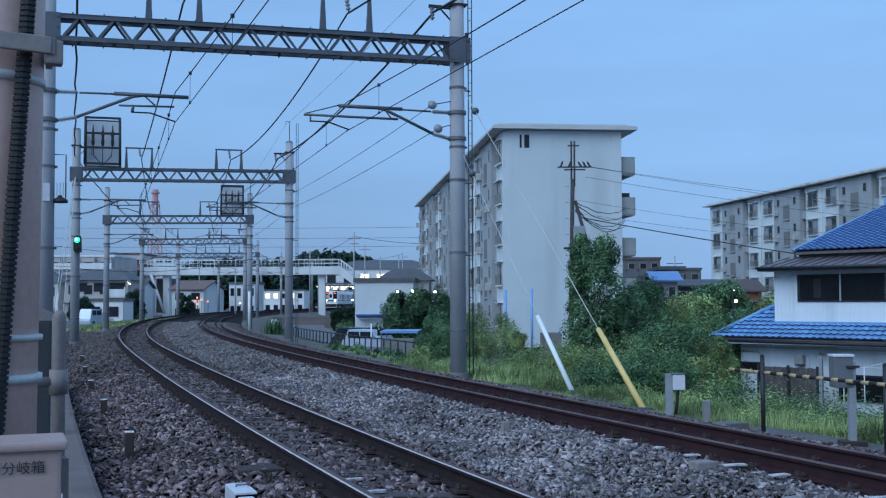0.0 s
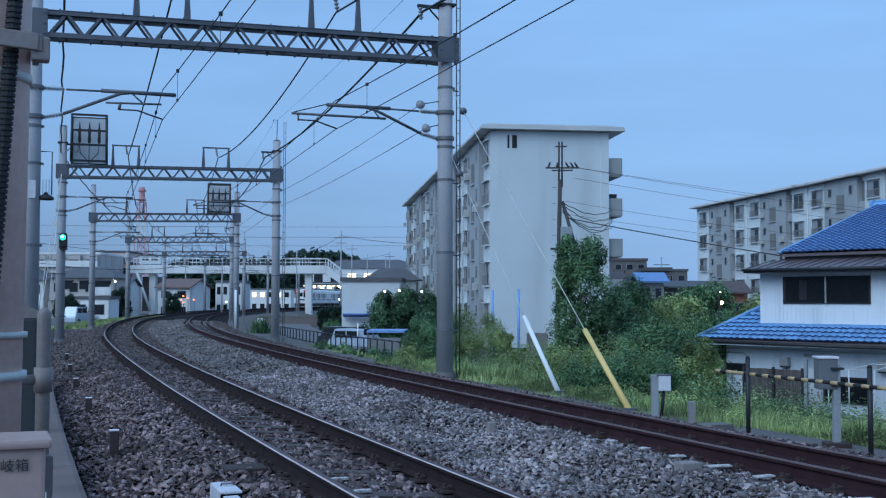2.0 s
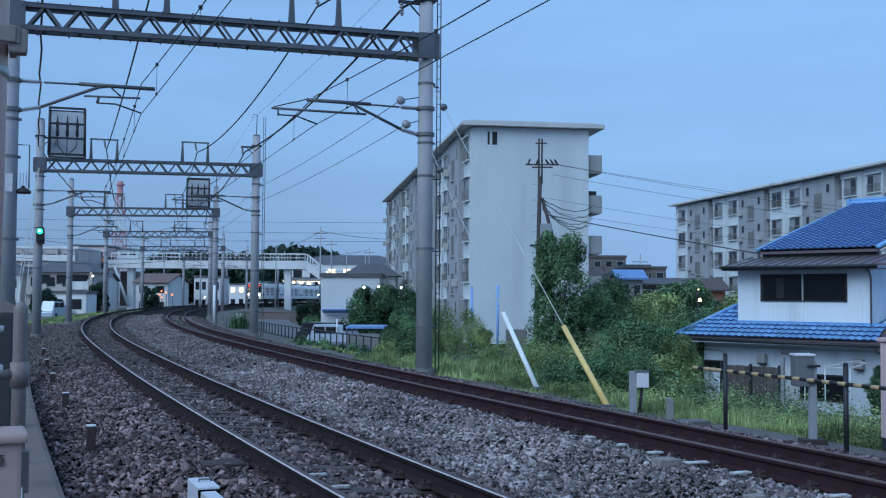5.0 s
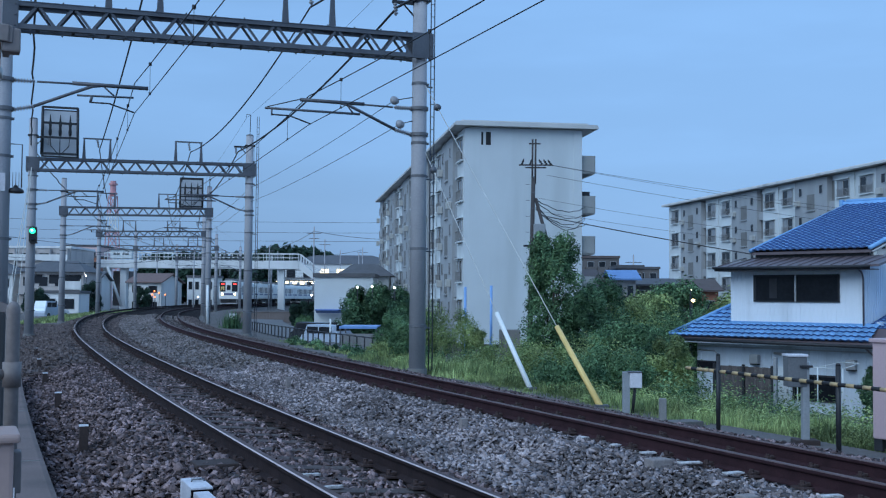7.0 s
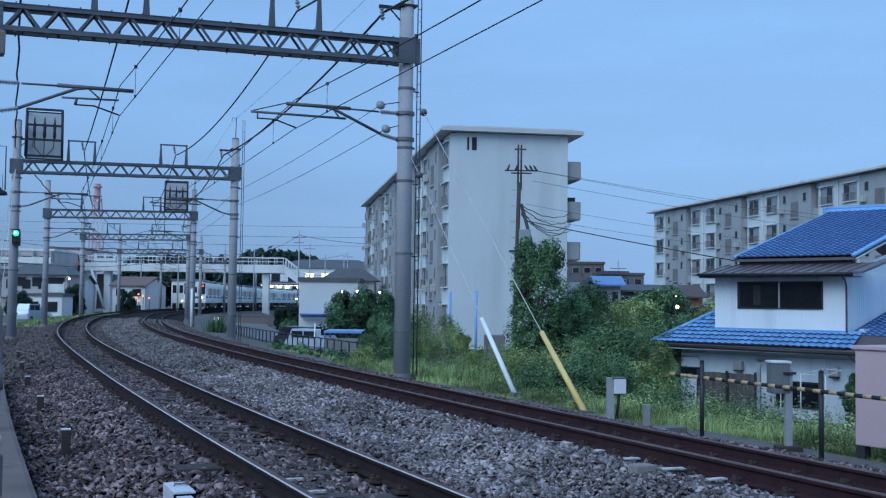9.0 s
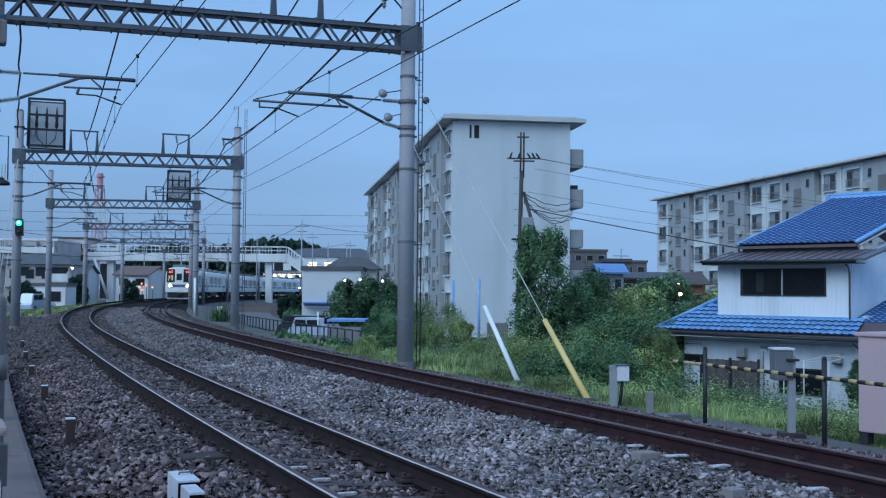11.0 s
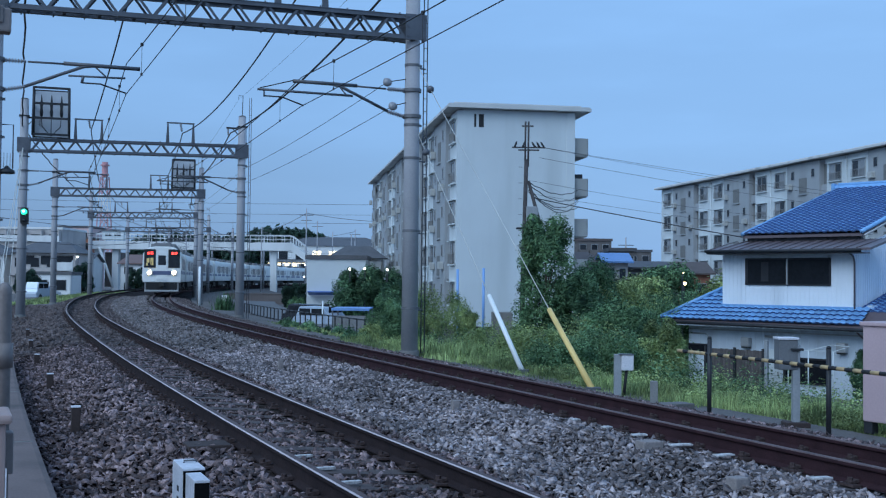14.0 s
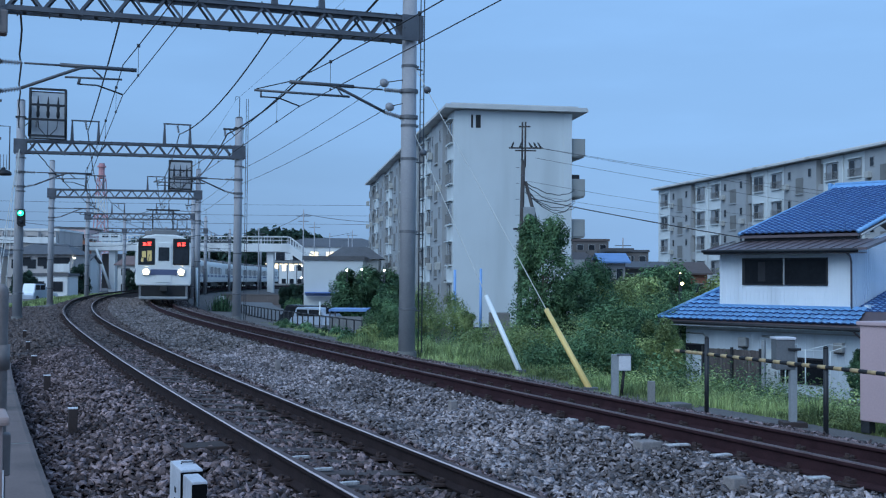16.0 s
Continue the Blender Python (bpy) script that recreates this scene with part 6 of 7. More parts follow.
for k, (z, e, sag) in enumerate(((8.05, (5.4, 24.3, 9.75), 0.4), (7.95, (5.4, 24.3, 9.35), 0.5), (7.85, (5.4, 24.4, 9.0), 0.9), (7.7, (5.4, 24.4, 9.1), 0.6), (7.6, (5.5, 24.4, 8.7), 0.5))):
    a, b = Vector((0.15, -0.1, z)), Vector(e)
    pts = []
    for j in range(13):
        f = j / 12
        p = a.lerp(b, f)
        p.z -= 4 * sag * f * (1 - f) + 0.03 * math.sin(j * 2.1 + k)
        pts.append(p)
    tube_part("drop_cable", pts, 0.022, M["wire"], UP, 5)


def span(a, b, sag, r, words):
    a, b = Vector(a), Vector(b)
    pts = []
    for j in range(17):
        f = j / 16
        p = a.lerp(b, f)
        p.z -= 4 * sag * f * (1 - f)
        pts.append(p)
    tagged(tube_part("power_line", pts, r, M["wire"], None, 5), words, "wire", "power lines")


for k, (dz, x, ez) in enumerate(((7.10, 4.2, 6.08), (7.02, 4.62, 5.86), (6.60, 4.4, 5.30))):
    span((x, 47, dz), (24.3 + 0.2 * k, 60 + 0.4 * k, ez), 0.12, 0.008, "thin dark power line slung from a utility pole")
for z, ez in ((5.60, 4.55), (5.05, 4.10)):
    span((4.1, 47, z), (24.3, 61, ez), 0.25, 0.007, "thin dark power line slung from a utility pole")
eave = HM @ Vector((-4.84, 0.9, 3.08))
span((4.2, 46.9, 4.86), eave, 0.04, 0.021, "thick dark cable slung from a utility pole to a house eave")

# ---- near things on the concrete edge beside the outer track ----
M["edge_concrete"] = surf("dark_weathered_concrete", (0.185, 0.135, 0.125), (0.130, 0.095, 0.088), 1.5, 0.9, 0, 0.25, 60, stain=(0.075, 0.062, 0.057))
slab_edge = arc_strip("concrete_edge", [(-9, -0.6), (-9, 0.0), (-2.17, 0.0), (-2.13, -0.015), (-2.13, -0.5)], -6, 23.5, 0.8, M["edge_concrete"])
tagged(slab_edge, "grey concrete edge beside the outer track", "kerb", kind="structure")
M["pillar"] = surf("brownish_coated_pillar", (0.70, 0.46, 0.39), (0.58, 0.38, 0.325), 1.5, 0.5, 0, 0.06, 40, stain=(0.44, 0.30, 0.26))
M["beige_case"] = surf("beige_steel_case", (0.42, 0.295, 0.265), (0.37, 0.26, 0.235), 2, 0.5, 0, 0.04, 40)
M["pipe_grey"] = surf("grey_painted_pipe", (0.26, 0.22, 0.21), (0.20, 0.17, 0.16), 4, 0.55, 0.1, 0.08, 50)
M["dull_grey"] = surf("dull_dark_case", (0.045, 0.047, 0.05), (0.032, 0.034, 0.037), 2, 0.6, 0, 0.05, 30)

# thick coated pillar with bands and a corrugated conduit
th = base("coated_pillar", Matrix.Translation((-1.483, 3.25, 0.0)) @ Matrix.Rotation(A0, 4, "Z"), "thick brownish coated pillar with steel bands and black conduit", "pillar")
tube_part("shaft", [(-0.005, 0, 0.0), (0.01, 0, 4.2)], 0.142, M["pillar"], th, 28, 0.157)
for z, h in ((1.065, 0.026), (1.19, 0.018), (1.955, 0.026)):
    bm = bmesh.new()
    bm_tube(bm, [(0, 0, z), (0, 0, z + h)], 0.158, 24)
    part("band", bm, M["guy"], th, "pale steel band", True)
bm = bmesh.new()
bm_box(bm, 0.33, 0.02, 0.05, pose(0.0, -0.215, 2.055, 0, 3, 0), 0.004)
bm_box(bm, 0.02, 0.22, 0.05, pose(0.165, -0.11, 2.045), 0.004)
bm_box(bm, 0.05, 0.05, 0.07, pose(0.172, -0.19, 2.03), 0.006)
part("clamp", bm, M["pipe_grey"], th, "grey steel clamp")
bm = bmesh.new()
for k in range(150):
    z = 0.9 + k * 0.0165
    x = 0.088 - 0.055 * (1.95 - z)
    bm_tube(bm, [(x, -0.165, z), (x, -0.165, z + 0.010)], 0.022, 12)
    bm_tube(bm, [(x, -0.165, z + 0.010), (x, -0.165, z + 0.0165)], 0.018, 10)
tagged(part("conduit", bm, M["black"], th, "black corrugated conduit"), kind="")

# beige cabinet with its name
cb = base("junction_cabinet", Matrix.Translation((-0.990, 2.60, 0.0)) @ Matrix.Rotation(A0, 4, "Z") @ Matrix.Translation((-0.315, 0, 0)), "beige steel junction cabinet with dark lettering", "cabinet")
part("case", bmesh_box((0.60, 0.16, 0.70), (0.005, 0.08, 0.605), 0.010), M["beige_case"], cb)
part("lid", bmesh_box((0.63, 0.19, 0.022), (0.003, 0.08, 0.965), 0.008), M["beige_case"], cb)
# thin white sliver paints the light caught by the case's edge
part("edge_highlight", bmesh_box((0.003, 0.004, 0.50), (0.306, -0.001, 0.60), 0.0), M["paint_white"], cb, "thin white strip painted as an edge highlight")
part("hinge", bmesh_box((0.02, 0.05, 0.10), (0.315, 0.09, 0.875), 0.004), M["pipe_grey"], cb)
for x in (-0.2, 0.2):
    part("leg", bmesh_box((0.05, 0.05, 0.32), (x, 0.08, 0.15), 0.004), M["pipe_grey"], cb)
tc = bpy.data.curves.new("lettering", "FONT")
tc.body = "原分岐箱"
tc.size, tc.extrude = 0.032, 0.0006
tc.align_x = "RIGHT"
tmp = bpy.data.objects.new("tmp_text", tc)
scene.collection.objects.link(tmp)
dg = bpy.context.evaluated_depsgraph_get()
tm = bpy.data.meshes.new_from_object(tmp.evaluated_get(dg))
bpy.data.objects.remove(tmp)
tm.materials.append(M["dark_steel"])
lt = new("lettering", tm)
lt.parent = cb
lt.matrix_local = pose(0.268, -0.004, 0.905, 90, 0, 0)
tagged(lt, "dark printed lettering")

# pipe handrail post
hr = base("handrail", Matrix.Translation((-1.478, 3.8, 0.0)) @ Matrix.Rotation(A0, 4, "Z"), "grey steel pipe handrail with a rounded post head", "handrail")
bm = bmesh.new()
bm_lathe(bm, [(0.0235, 0.0), (0.0235, 1.245), (0.0215, 1.26), (0.014, 1.272), (0.004, 1.278)], 18)
part("post", bm, M["pipe_grey"], hr, "", True)
tube_part("rail", [(-0.9, -0.02, 0.985), (0, 0, 1.03)], 0.018, M["pipe_grey"], hr, 12)
tube_part("fitting", [(0, 0, 0.985), (0, 0, 1.07)], 0.031, M["pipe_grey"], hr, 16)
# dark equipment case behind the rail
ec = base("equipment_case", Matrix.Translation((-2.14, 5.0, 0.0)) @ Matrix.Rotation(A0, 4, "Z"), "dull grey equipment case with a sloped lid", "cabinet")
part("case", bmesh_box((0.30, 0.4, 1.22), (0.0, 0.2, 0.61), 0.01), M["dull_grey"], ec)
bm = bmesh.new()
bm_prism(bm, [(-0.16, 1.22), (0.17, 1.22), (0.17, 1.25), (-0.10, 1.37), (-0.16, 1.37)], 0.0, 0.42)
part("lid", bm, M["pipe_grey"], ec)


# joints of the concrete edge
for s in (6.35, 6.05, 10.4, 14.4, 18.4):
    jt = box_part("edge_joint", (3.0, 0.014, 0.006), (0, 0, 0), M["concrete"], None)
    jt.matrix_world = rail_pose(s, -3.66, 0.0015)
    tagged(jt, "thin pale mortar joint across the concrete edge", "joint", "joints of the edge")
# ---- town behind the line ----
M["beige_wall"] = surf("beige_render", (0.52, 0.47, 0.45), (0.45, 0.41, 0.39), 0.6, 0.85, 0, 0.05, 20, stain=(0.38, 0.34, 0.33))
M["pale_wall"] = surf("pale_grey_render", (0.76, 0.76, 0.75), (0.68, 0.68, 0.67), 0.6, 0.85, 0, 0.05, 20, stain=(0.56, 0.56, 0.55))
M["pink_wall"] = surf("pinkish_render", (0.74, 0.52, 0.50), (0.66, 0.47, 0.45), 0.6, 0.85, 0, 0.05, 20)
M["dark_wall"] = surf("dark_brown_grey_wall", (0.15, 0.135, 0.13), (0.11, 0.10, 0.097), 0.6, 0.85, 0, 0.05, 20)
M["brick_wall"] = surf("orange_brown_render", (0.42, 0.17, 0.11), (0.34, 0.14, 0.09), 0.8, 0.85, 0, 0.05, 20)
M["roof_grey"] = surf("grey_slate_roof", (0.115, 0.115, 0.125), (0.085, 0.085, 0.092), 1.5, 0.7, 0, 0.2, 12)
M["roof_red"] = surf("red_brown_tile_roof", (0.20, 0.125, 0.11), (0.15, 0.095, 0.085), 1.5, 0.7, 0, 0.2, 12)
M["roof_blue"] = surf("blue_sheet_roof", (0.06, 0.17, 0.50), (0.05, 0.14, 0.42), 1.5, 0.5, 0, 0.1, 12)
M["roof_brown"] = surf("brown_tile_roof", (0.13, 0.10, 0.095), (0.095, 0.075, 0.07), 1.5, 0.7, 0, 0.2, 12)
# mast red paled towards pink; the haze of distance is mixed in
M["red_paint"] = surf("hazed_mast_red", (0.62, 0.30, 0.31), (0.55, 0.27, 0.28), 2, 0.6)
M["tarp"] = surf("light_blue_sheet", (0.20, 0.36, 0.66), (0.16, 0.30, 0.57), 2, 0.45, 0, 0.1, 20)
M["lit_warm"] = glow("lit_warm_window", (1.0, 0.82, 0.50), 2.2)
M["lit_white"] = glow("lit_white_lamp", (0.95, 1.0, 0.96), 25)
M["lit_orange"] = glow("lit_orange_lamp", (1.0, 0.24, 0.07), 2.6)
M["lit_amber"] = glow("warm_globe_lamp", (1.0, 0.74, 0.36), 7)


def town_house(x0, x1, y, depth, z0, eave, ridge, wall, roof_mat, cols, rows, label, name="house", style="gable", turn=0.0, lit=()):
    """A house or small block seen from its front: walls, roof and each window."""
    w = x1 - x0
    m = Matrix.Translation(((x0 + x1) / 2, y, z0)) @ Matrix.Rotation(radians(turn), 4, "Z")
    th = base(name, m, label, "building" if name != "house" else "house", "buildings of the town")
    h = eave - z0
    wl = box_part("wall", (w, depth, h), (0, depth / 2, h / 2), M[wall], th)
    bm = bmesh.new()
    if style == "flat":
        bm_box(bm, w + 0.3, depth + 0.3, 0.35, pose(0, depth / 2, h + 0.17))
    elif style == "gable":
        r = ridge - z0
        bm_prism(bm, [(-0.5, h - 0.12), (-0.5, h + 0.02), (depth / 2, r), (depth + 0.5, h + 0.02), (depth + 0.5, h - 0.12), (depth / 2, r - 0.2)], -w / 2 - 0.4, w / 2 + 0.4, Matrix(((0, 1, 0, 0), (1, 0, 0, 0), (0, 0, 1, 0), (0, 0, 0, 1))))
    else:
        r = ridge - z0
        a = [bm.verts.new(p) for p in ((-w / 2 - 0.5, -0.5, h), (w / 2 + 0.5, -0.5, h), (w / 2 + 0.5, depth + 0.5, h), (-w / 2 - 0.5, depth + 0.5, h))]
        b = [bm.verts.new(p) for p in ((-w / 4, depth / 2, r), (w / 4, depth / 2, r))]
        bm.faces.new((a[0], a[1], b[1], b[0]))
        bm.faces.new((a[1], a[2], b[1]))
        bm.faces.new((a[2], a[3], b[0], b[1]))
        bm.faces.new((a[3], a[0], b[0]))
        bm.faces.new(a[::-1])
    part("roof", bm, M[roof_mat], th)
    if style == "gable":
        bm = bmesh.new()
        bm_prism(bm, [(0.05, h - 0.1), (depth - 0.05, h - 0.1), (depth / 2, ridge - z0 - 0.22)], -w / 2 + 0.02, w / 2 - 0.02, Matrix(((0, 1, 0, 0), (1, 0, 0, 0), (0, 0, 1, 0), (0, 0, 0, 1))))
        part("gable", bm, M[wall], th)
    k = 0
    for j in range(rows):
        for i in range(cols):
            cw = w / cols
            zz = (j + 0.55) * h / rows
            ww, hh = cw * 0.52, h / rows * 0.42
            wn_ = box_part("window", (ww + 0.1, 0.10, hh + 0.1), (-w / 2 + (i + 0.5) * cw, 0.0, zz), M["frame"], th)
            box_part("pane", (ww, 0.04, hh), (-w / 2 + (i + 0.5) * cw, -0.05, zz), M["lit_warm"] if k in lit else M["glass"], wn_)
            if name != "house" and style == "flat" and rows > 2:
                box_part("balcony", (cw * 0.9, 0.8, 0.9), (-w / 2 + (i + 0.5) * cw, -0.42, zz - hh * 0.5 - 0.25), M[wall], th)
            k += 1
    return th


# left of the line, beyond the curve
long_block = town_house(-86, -60.2, 178, 12, -1.6, 8.9, 9.4, "beige_wall", "pale_wall", 9, 3, "long beige three-storey apartment block behind the curve", "apartment_block", "flat")
for z in (8.95, 5.6):
    part("gallery_parapet", bmesh_box((25.6, 0.14, 1.0), (0, -1.15, z), 0.0), M["pale_wall"], long_block, "pale gallery parapet")
    part("gallery_floor", bmesh_box((25.6, 1.1, 0.16), (0, -0.6, z - 0.45), 0.0), M["pale_wall"], long_block)
for k in range(10):
    part("gallery_wall", bmesh_box((0.16, 1.1, 10.3), (-12.7 + k * 2.82, -0.6, 5.2), 0.0), M["beige_wall"], long_block)
town_house(-69.0, -62.6, 200, 9, -1.6, 10.2, 11, "pink_wall", "roof_grey", 3, 3, "pinkish grey block of flats beside the railway", "apartment_block", "flat")
town_house(-65.2, -60.8, 194.5, 5, -1.6, 8.0, 9, "brick_wall", "roof_brown", 3, 3, "orange brown building behind the houses", "apartment_block", "flat")
town_house(-68, -59.3, 152, 7, -1.4, 4.2, 5.9, "pale_wall", "roof_grey", 4, 2, "pale house with a grey hipped roof", style="hip")
hip_house = town_house(-57.6, -48.9, 150, 8, -1.4, 4.5, 6.1, "beige_wall", "roof_grey", 4, 2, "beige two-storey house with a dark grey hipped roof and a balcony", style="hip")
bal = part("balcony", bmesh_box((3.0, 1.1, 0.16), (2.85, -0.55, 3.55), 0.0), M["pale_wall"], hip_house)
part("parapet", bmesh_box((3.0, 0.10, 1.05), (2.85, -1.08, 4.10), 0.0), M["pale_wall"], bal, "white balcony parapet")
for x in (1.4, 4.3):
    part("balcony_post", bmesh_box((0.14, 0.14, 4.9), (x, -1.0, 2.45), 0.0), M["pale_wall"], bal)
part("porch_roof", bmesh_box((5.4, 1.2, 0.12), (-1.6, -0.6, 2.75), 0.0), M["roof_grey"], hip_house)
for x, w in ((-2.2, 1.9), (0.4, 1.4), (2.9, 2.3)):
    part("window_head", bmesh_box((w + 0.3, 0.5, 0.08), (x, -0.25, 5.55), 0.0), M["roof_grey"], hip_house)
    part("dark_opening", bmesh_box((w, 0.06, 1.15), (x, -0.06, 4.9), 0.0), M["glass"], hip_house, "dark window opening")
for k in range(9):
    part("porch_slat", bmesh_box((0.06, 0.06, 1.4), (-4.0 + k * 0.55, -1.1, 2.0), 0.0), M["frame"], hip_house)
town_house(-53.0, -50.7, 162, 6, -1.4, 3.6, 4.9, "pale_wall", "roof_grey", 1, 2, "small pale house with a grey roof behind a garden")
town_house(-48.8, -44.2, 134, 4, -1.3, 1.55, 2.0, "pale_wall", "roof_grey", 2, 1, "low white shed beside the grass bank", "shed", "flat")
town_house(-47.5, -42.2, 166, 7, -1.4, 3.4, 4.8, "pale_wall", "roof_red", 2, 2, "white house with a red brown tile roof", turn=-12, lit=())
town_house(-40.8, -36.6, 176, 7, -1.4, 4.3, 5.0, "pale_wall", "roof_grey", 4, 2, "white two-storey building with tall windows", "shop_building", "flat")
town_house(-45, -34, 310, 9, -1.4, 6.5, 7.5, "pale_wall", "roof_grey", 5, 2, "pale station building with lit windows", "station_building", "flat", lit=(5, 6, 7, 9))
town_house(-56, -44.0, 270, 9, -1.4, 4.2, 5.4, "pale_wall", "roof_grey", 6, 2, "low shop row with lit windows", "shop_building", "flat", lit=(7, 8, 10))
# right of the line
town_house(-11.05, -6.0, 95, 6, -1.7, 3.05, 4.2, "white_wall", "roof_grey", 0, 0, "white windowless house wall with a dark roof", "house", "flat")
town_house(-9.6, -5.0, 102, 5, -1.7, 3.3, 4.5, "pale_wall", "roof_grey", 2, 1, "house with a dark hipped roof", "house", "hip")
town_house(-48, -13, 330, 20, -1.6, 11.3, 14.3, "pale_wall", "roof_grey", 7, 2, "long white hall with a low grey roof and lit windows", "hall_building", "hip", lit=(9, 10, 11))
town_house(19.0, 25.6, 160, 8, -1.8, 7.3, 8.0, "dark_wall", "roof_brown", 4, 4, "dark apartment block with balconies far behind trees", "apartment_block", "flat", lit=(6,))
town_house(27.5, 33.0, 168, 8, -1.8, 6.0, 7.3, "dark_wall", "roof_grey", 3, 3, "dark low block far behind trees", "apartment_block", "flat")
town_house(11.2, 14.5, 96, 6, -1.8, 3.0, 4.0, "beige_wall", "roof_brown", 3, 2, "house with a brown hipped roof behind trees", "house", "hip")
town_house(14.4, 16.3, 93, 4, -1.8, 3.05, 3.85, "beige_wall", "tarp", 2, 2, "small house with a light blue sheet roof behind trees", "house", "gable")
town_house(15.4, 20.6, 97, 6, -1.8, 2.65, 3.25, "dark_wall", "roof_grey", 4, 2, "low house with a long grey roof behind trees", "house", "gable")
town_house(17.2, 19.6, 108, 4, -1.8, 4.35, 4.8, "dark_wall", "roof_grey", 3, 3, "low dark block with a flat roof behind houses", "apartment_block", "flat")
town_house(20.4, 25.0, 100, 6, -1.8, 2.2, 3.3, "brick_wall", "roof_brown", 3, 1, "low house with a brown roof behind trees", "house", "gable")
tk = base("roof_tank", Matrix.Translation((20.3, 161, 7.65)), "grey water tank and stair head on a flat roof", "tank")
part("stair_head", bmesh_box((1.6, 2.0, 2.0), (0, 0, 1.0), 0.02), M["dark_wall"], tk)
part("tank", bmesh_box((0.9, 1.2, 1.2), (0.9, 0, 0.6), 0.05), M["concrete"], tk)
gf_ = base("garden_fence", Matrix.Translation((17.0, 89.5, -1.8)), "tall brown board fence behind trees", "fence")
for k in range(34):
    part("board", bmesh_box((0.15, 0.03, 3.4), (-2.9 + k * 0.17, 0, 1.7), 0.0), M["lath"], gf_)
for z in (0.8, 2.9):
    part("fence_rail", bmesh_box((5.8, 0.05, 0.10), (-0.1, 0.05, z), 0.0), M["lath"], gf_)

aw = box_part("awning", (2.9, 1.0, 0.10), (-9.4, 94.4, 0.12), M["roof_blue"], None, rx=-14)
tagged(aw, "blue sheet awning on a white house wall", "awning")

# footbridge over the tracks
fb = base("footbridge", Matrix.Translation((-41, 190, 0)), "white concrete footbridge on square piers over the railway", "bridge")
M["beige_dark"] = surf("brownish_grey_render", (0.20, 0.165, 0.155), (0.15, 0.125, 0.118), 0.8, 0.85, 0, 0.1, 20)
M["bridge_white"] = surf("white_bridge_paint", (0.74, 0.74, 0.73), (0.66, 0.66, 0.65), 0.4, 0.7, 0, 0.05, 20, stain=(0.56, 0.56, 0.55))
part("deck", bmesh_box((34.3, 3.2, 1.40), (-0.85, 0, 6.78), 0.05), M["bridge_white"], fb)
for y in (-1.55, 1.55):
    part("hand_rail", bmesh_box((34.3, 0.08, 0.10), (-0.85, y, 8.72)), M["bridge_white"], fb)
    for z in (8.08,):
        part("mid_rail", bmesh_box((34.3, 0.05, 0.07), (-0.85, y, z)), M["bridge_white"], fb)
    for k in range(24):
        part("rail_post", bmesh_box((0.07, 0.07, 1.25), (-17.9 + k * 1.485, y, 8.09), 0.0), M["bridge_white"], fb)
for x in (-16.9, -13.9, 13.2):
    part("pier", bmesh_box((1.1, 1.4, 7.9), (x, 0, 2.2), 0.05), M["bridge_white"], fb)
bm = bmesh.new()
bm_prism(bm, [(16.3, 6.1), (16.3, 7.5), (20.4, 4.4), (20.4, 3.2)], -1.5, 1.5)
part("stair_flight", bm, M["bridge_white"], fb)
bm = bmesh.new()
for y in (-1.5, 1.5):
    bm_tube(bm, [(16.3, y, 8.72), (20.4, y, 5.6)], 0.07, 6)
    for k in range(10):
        f = k / 9
        bm_tube(bm, [(16.3 + 4.1 * f, y, 7.5 - 3.1 * f), (16.3 + 4.1 * f, y, 8.72 - 3.12 * f)], 0.05, 6)
part("stair_rail", bm, M["bridge_white"], fb)
tube_part("brace", [(-16.1, -2.5, 6.3), (-13.6, -2.5, -0.5)], 0.24, M["bridge_white"], fb, 8)
part("stair_tower", bmesh_box((2.8, 3, 6.0), (-15.0, 3.4, 2.6)), M["beige_dark"], fb)
part("bridge_house", bmesh_box((3.8, 3.0, 1.5), (-15.1, 3.4, 8.55), 0.05), M["white_wall"], fb)
for x in (-15.9, -14.3):
    part("bridge_window", bmesh_box((1.1, 0.06, 0.5), (x, 1.88, 8.7), 0.0), M["glass"], fb)
part("bridge_house_roof", bmesh_box((4.2, 3.4, 0.16), (-15.1, 3.4, 9.35), 0.0), M["roof_grey"], fb)

# red and white mast
ms = base("lattice_mast", Matrix.Translation((-120.3, 400, -2)), "tall red and white lattice mast behind the town", "mast")
for j in range(6):
    za, zb = j * 6.6, (j + 1) * 6.6
    wa, wb = 3.0 - j * 0.30, 3.0 - (j + 1) * 0.30
    bm = bmesh.new()
    for sx, sy in ((1, 1), (1, -1), (-1, 1), (-1, -1)):
        bm_tube(bm, [(sx * wa, sy * wa, za), (sx * wb, sy * wb, zb)], 0.20, 5)
    for sy in (-1, 1):
        bm_tube(bm, [(-wa, sy * wa, za), (wb, sy * wb, zb)], 0.13, 4)
        bm_tube(bm, [(wa, sy * wa, za), (-wb, sy * wb, zb)], 0.13, 4)
        bm_tube(bm, [(-wb, sy * wb, zb), (wb, sy * wb, zb)], 0.13, 4)
    part("section", bm, M["red_paint"] if j % 2 else M["pale_wall"], ms)
bm = bmesh.new()
for z in (40.2, 43.6):
    bm_lathe(bm, [(1.6, z), (1.6, z + 0.5)], 12)
bm_tube(bm, [(0, 0, 39.5), (0, 0, 45)], 1.1, 8)
part("drum_platform", bm, M["red_paint"], ms, "red drum platform")

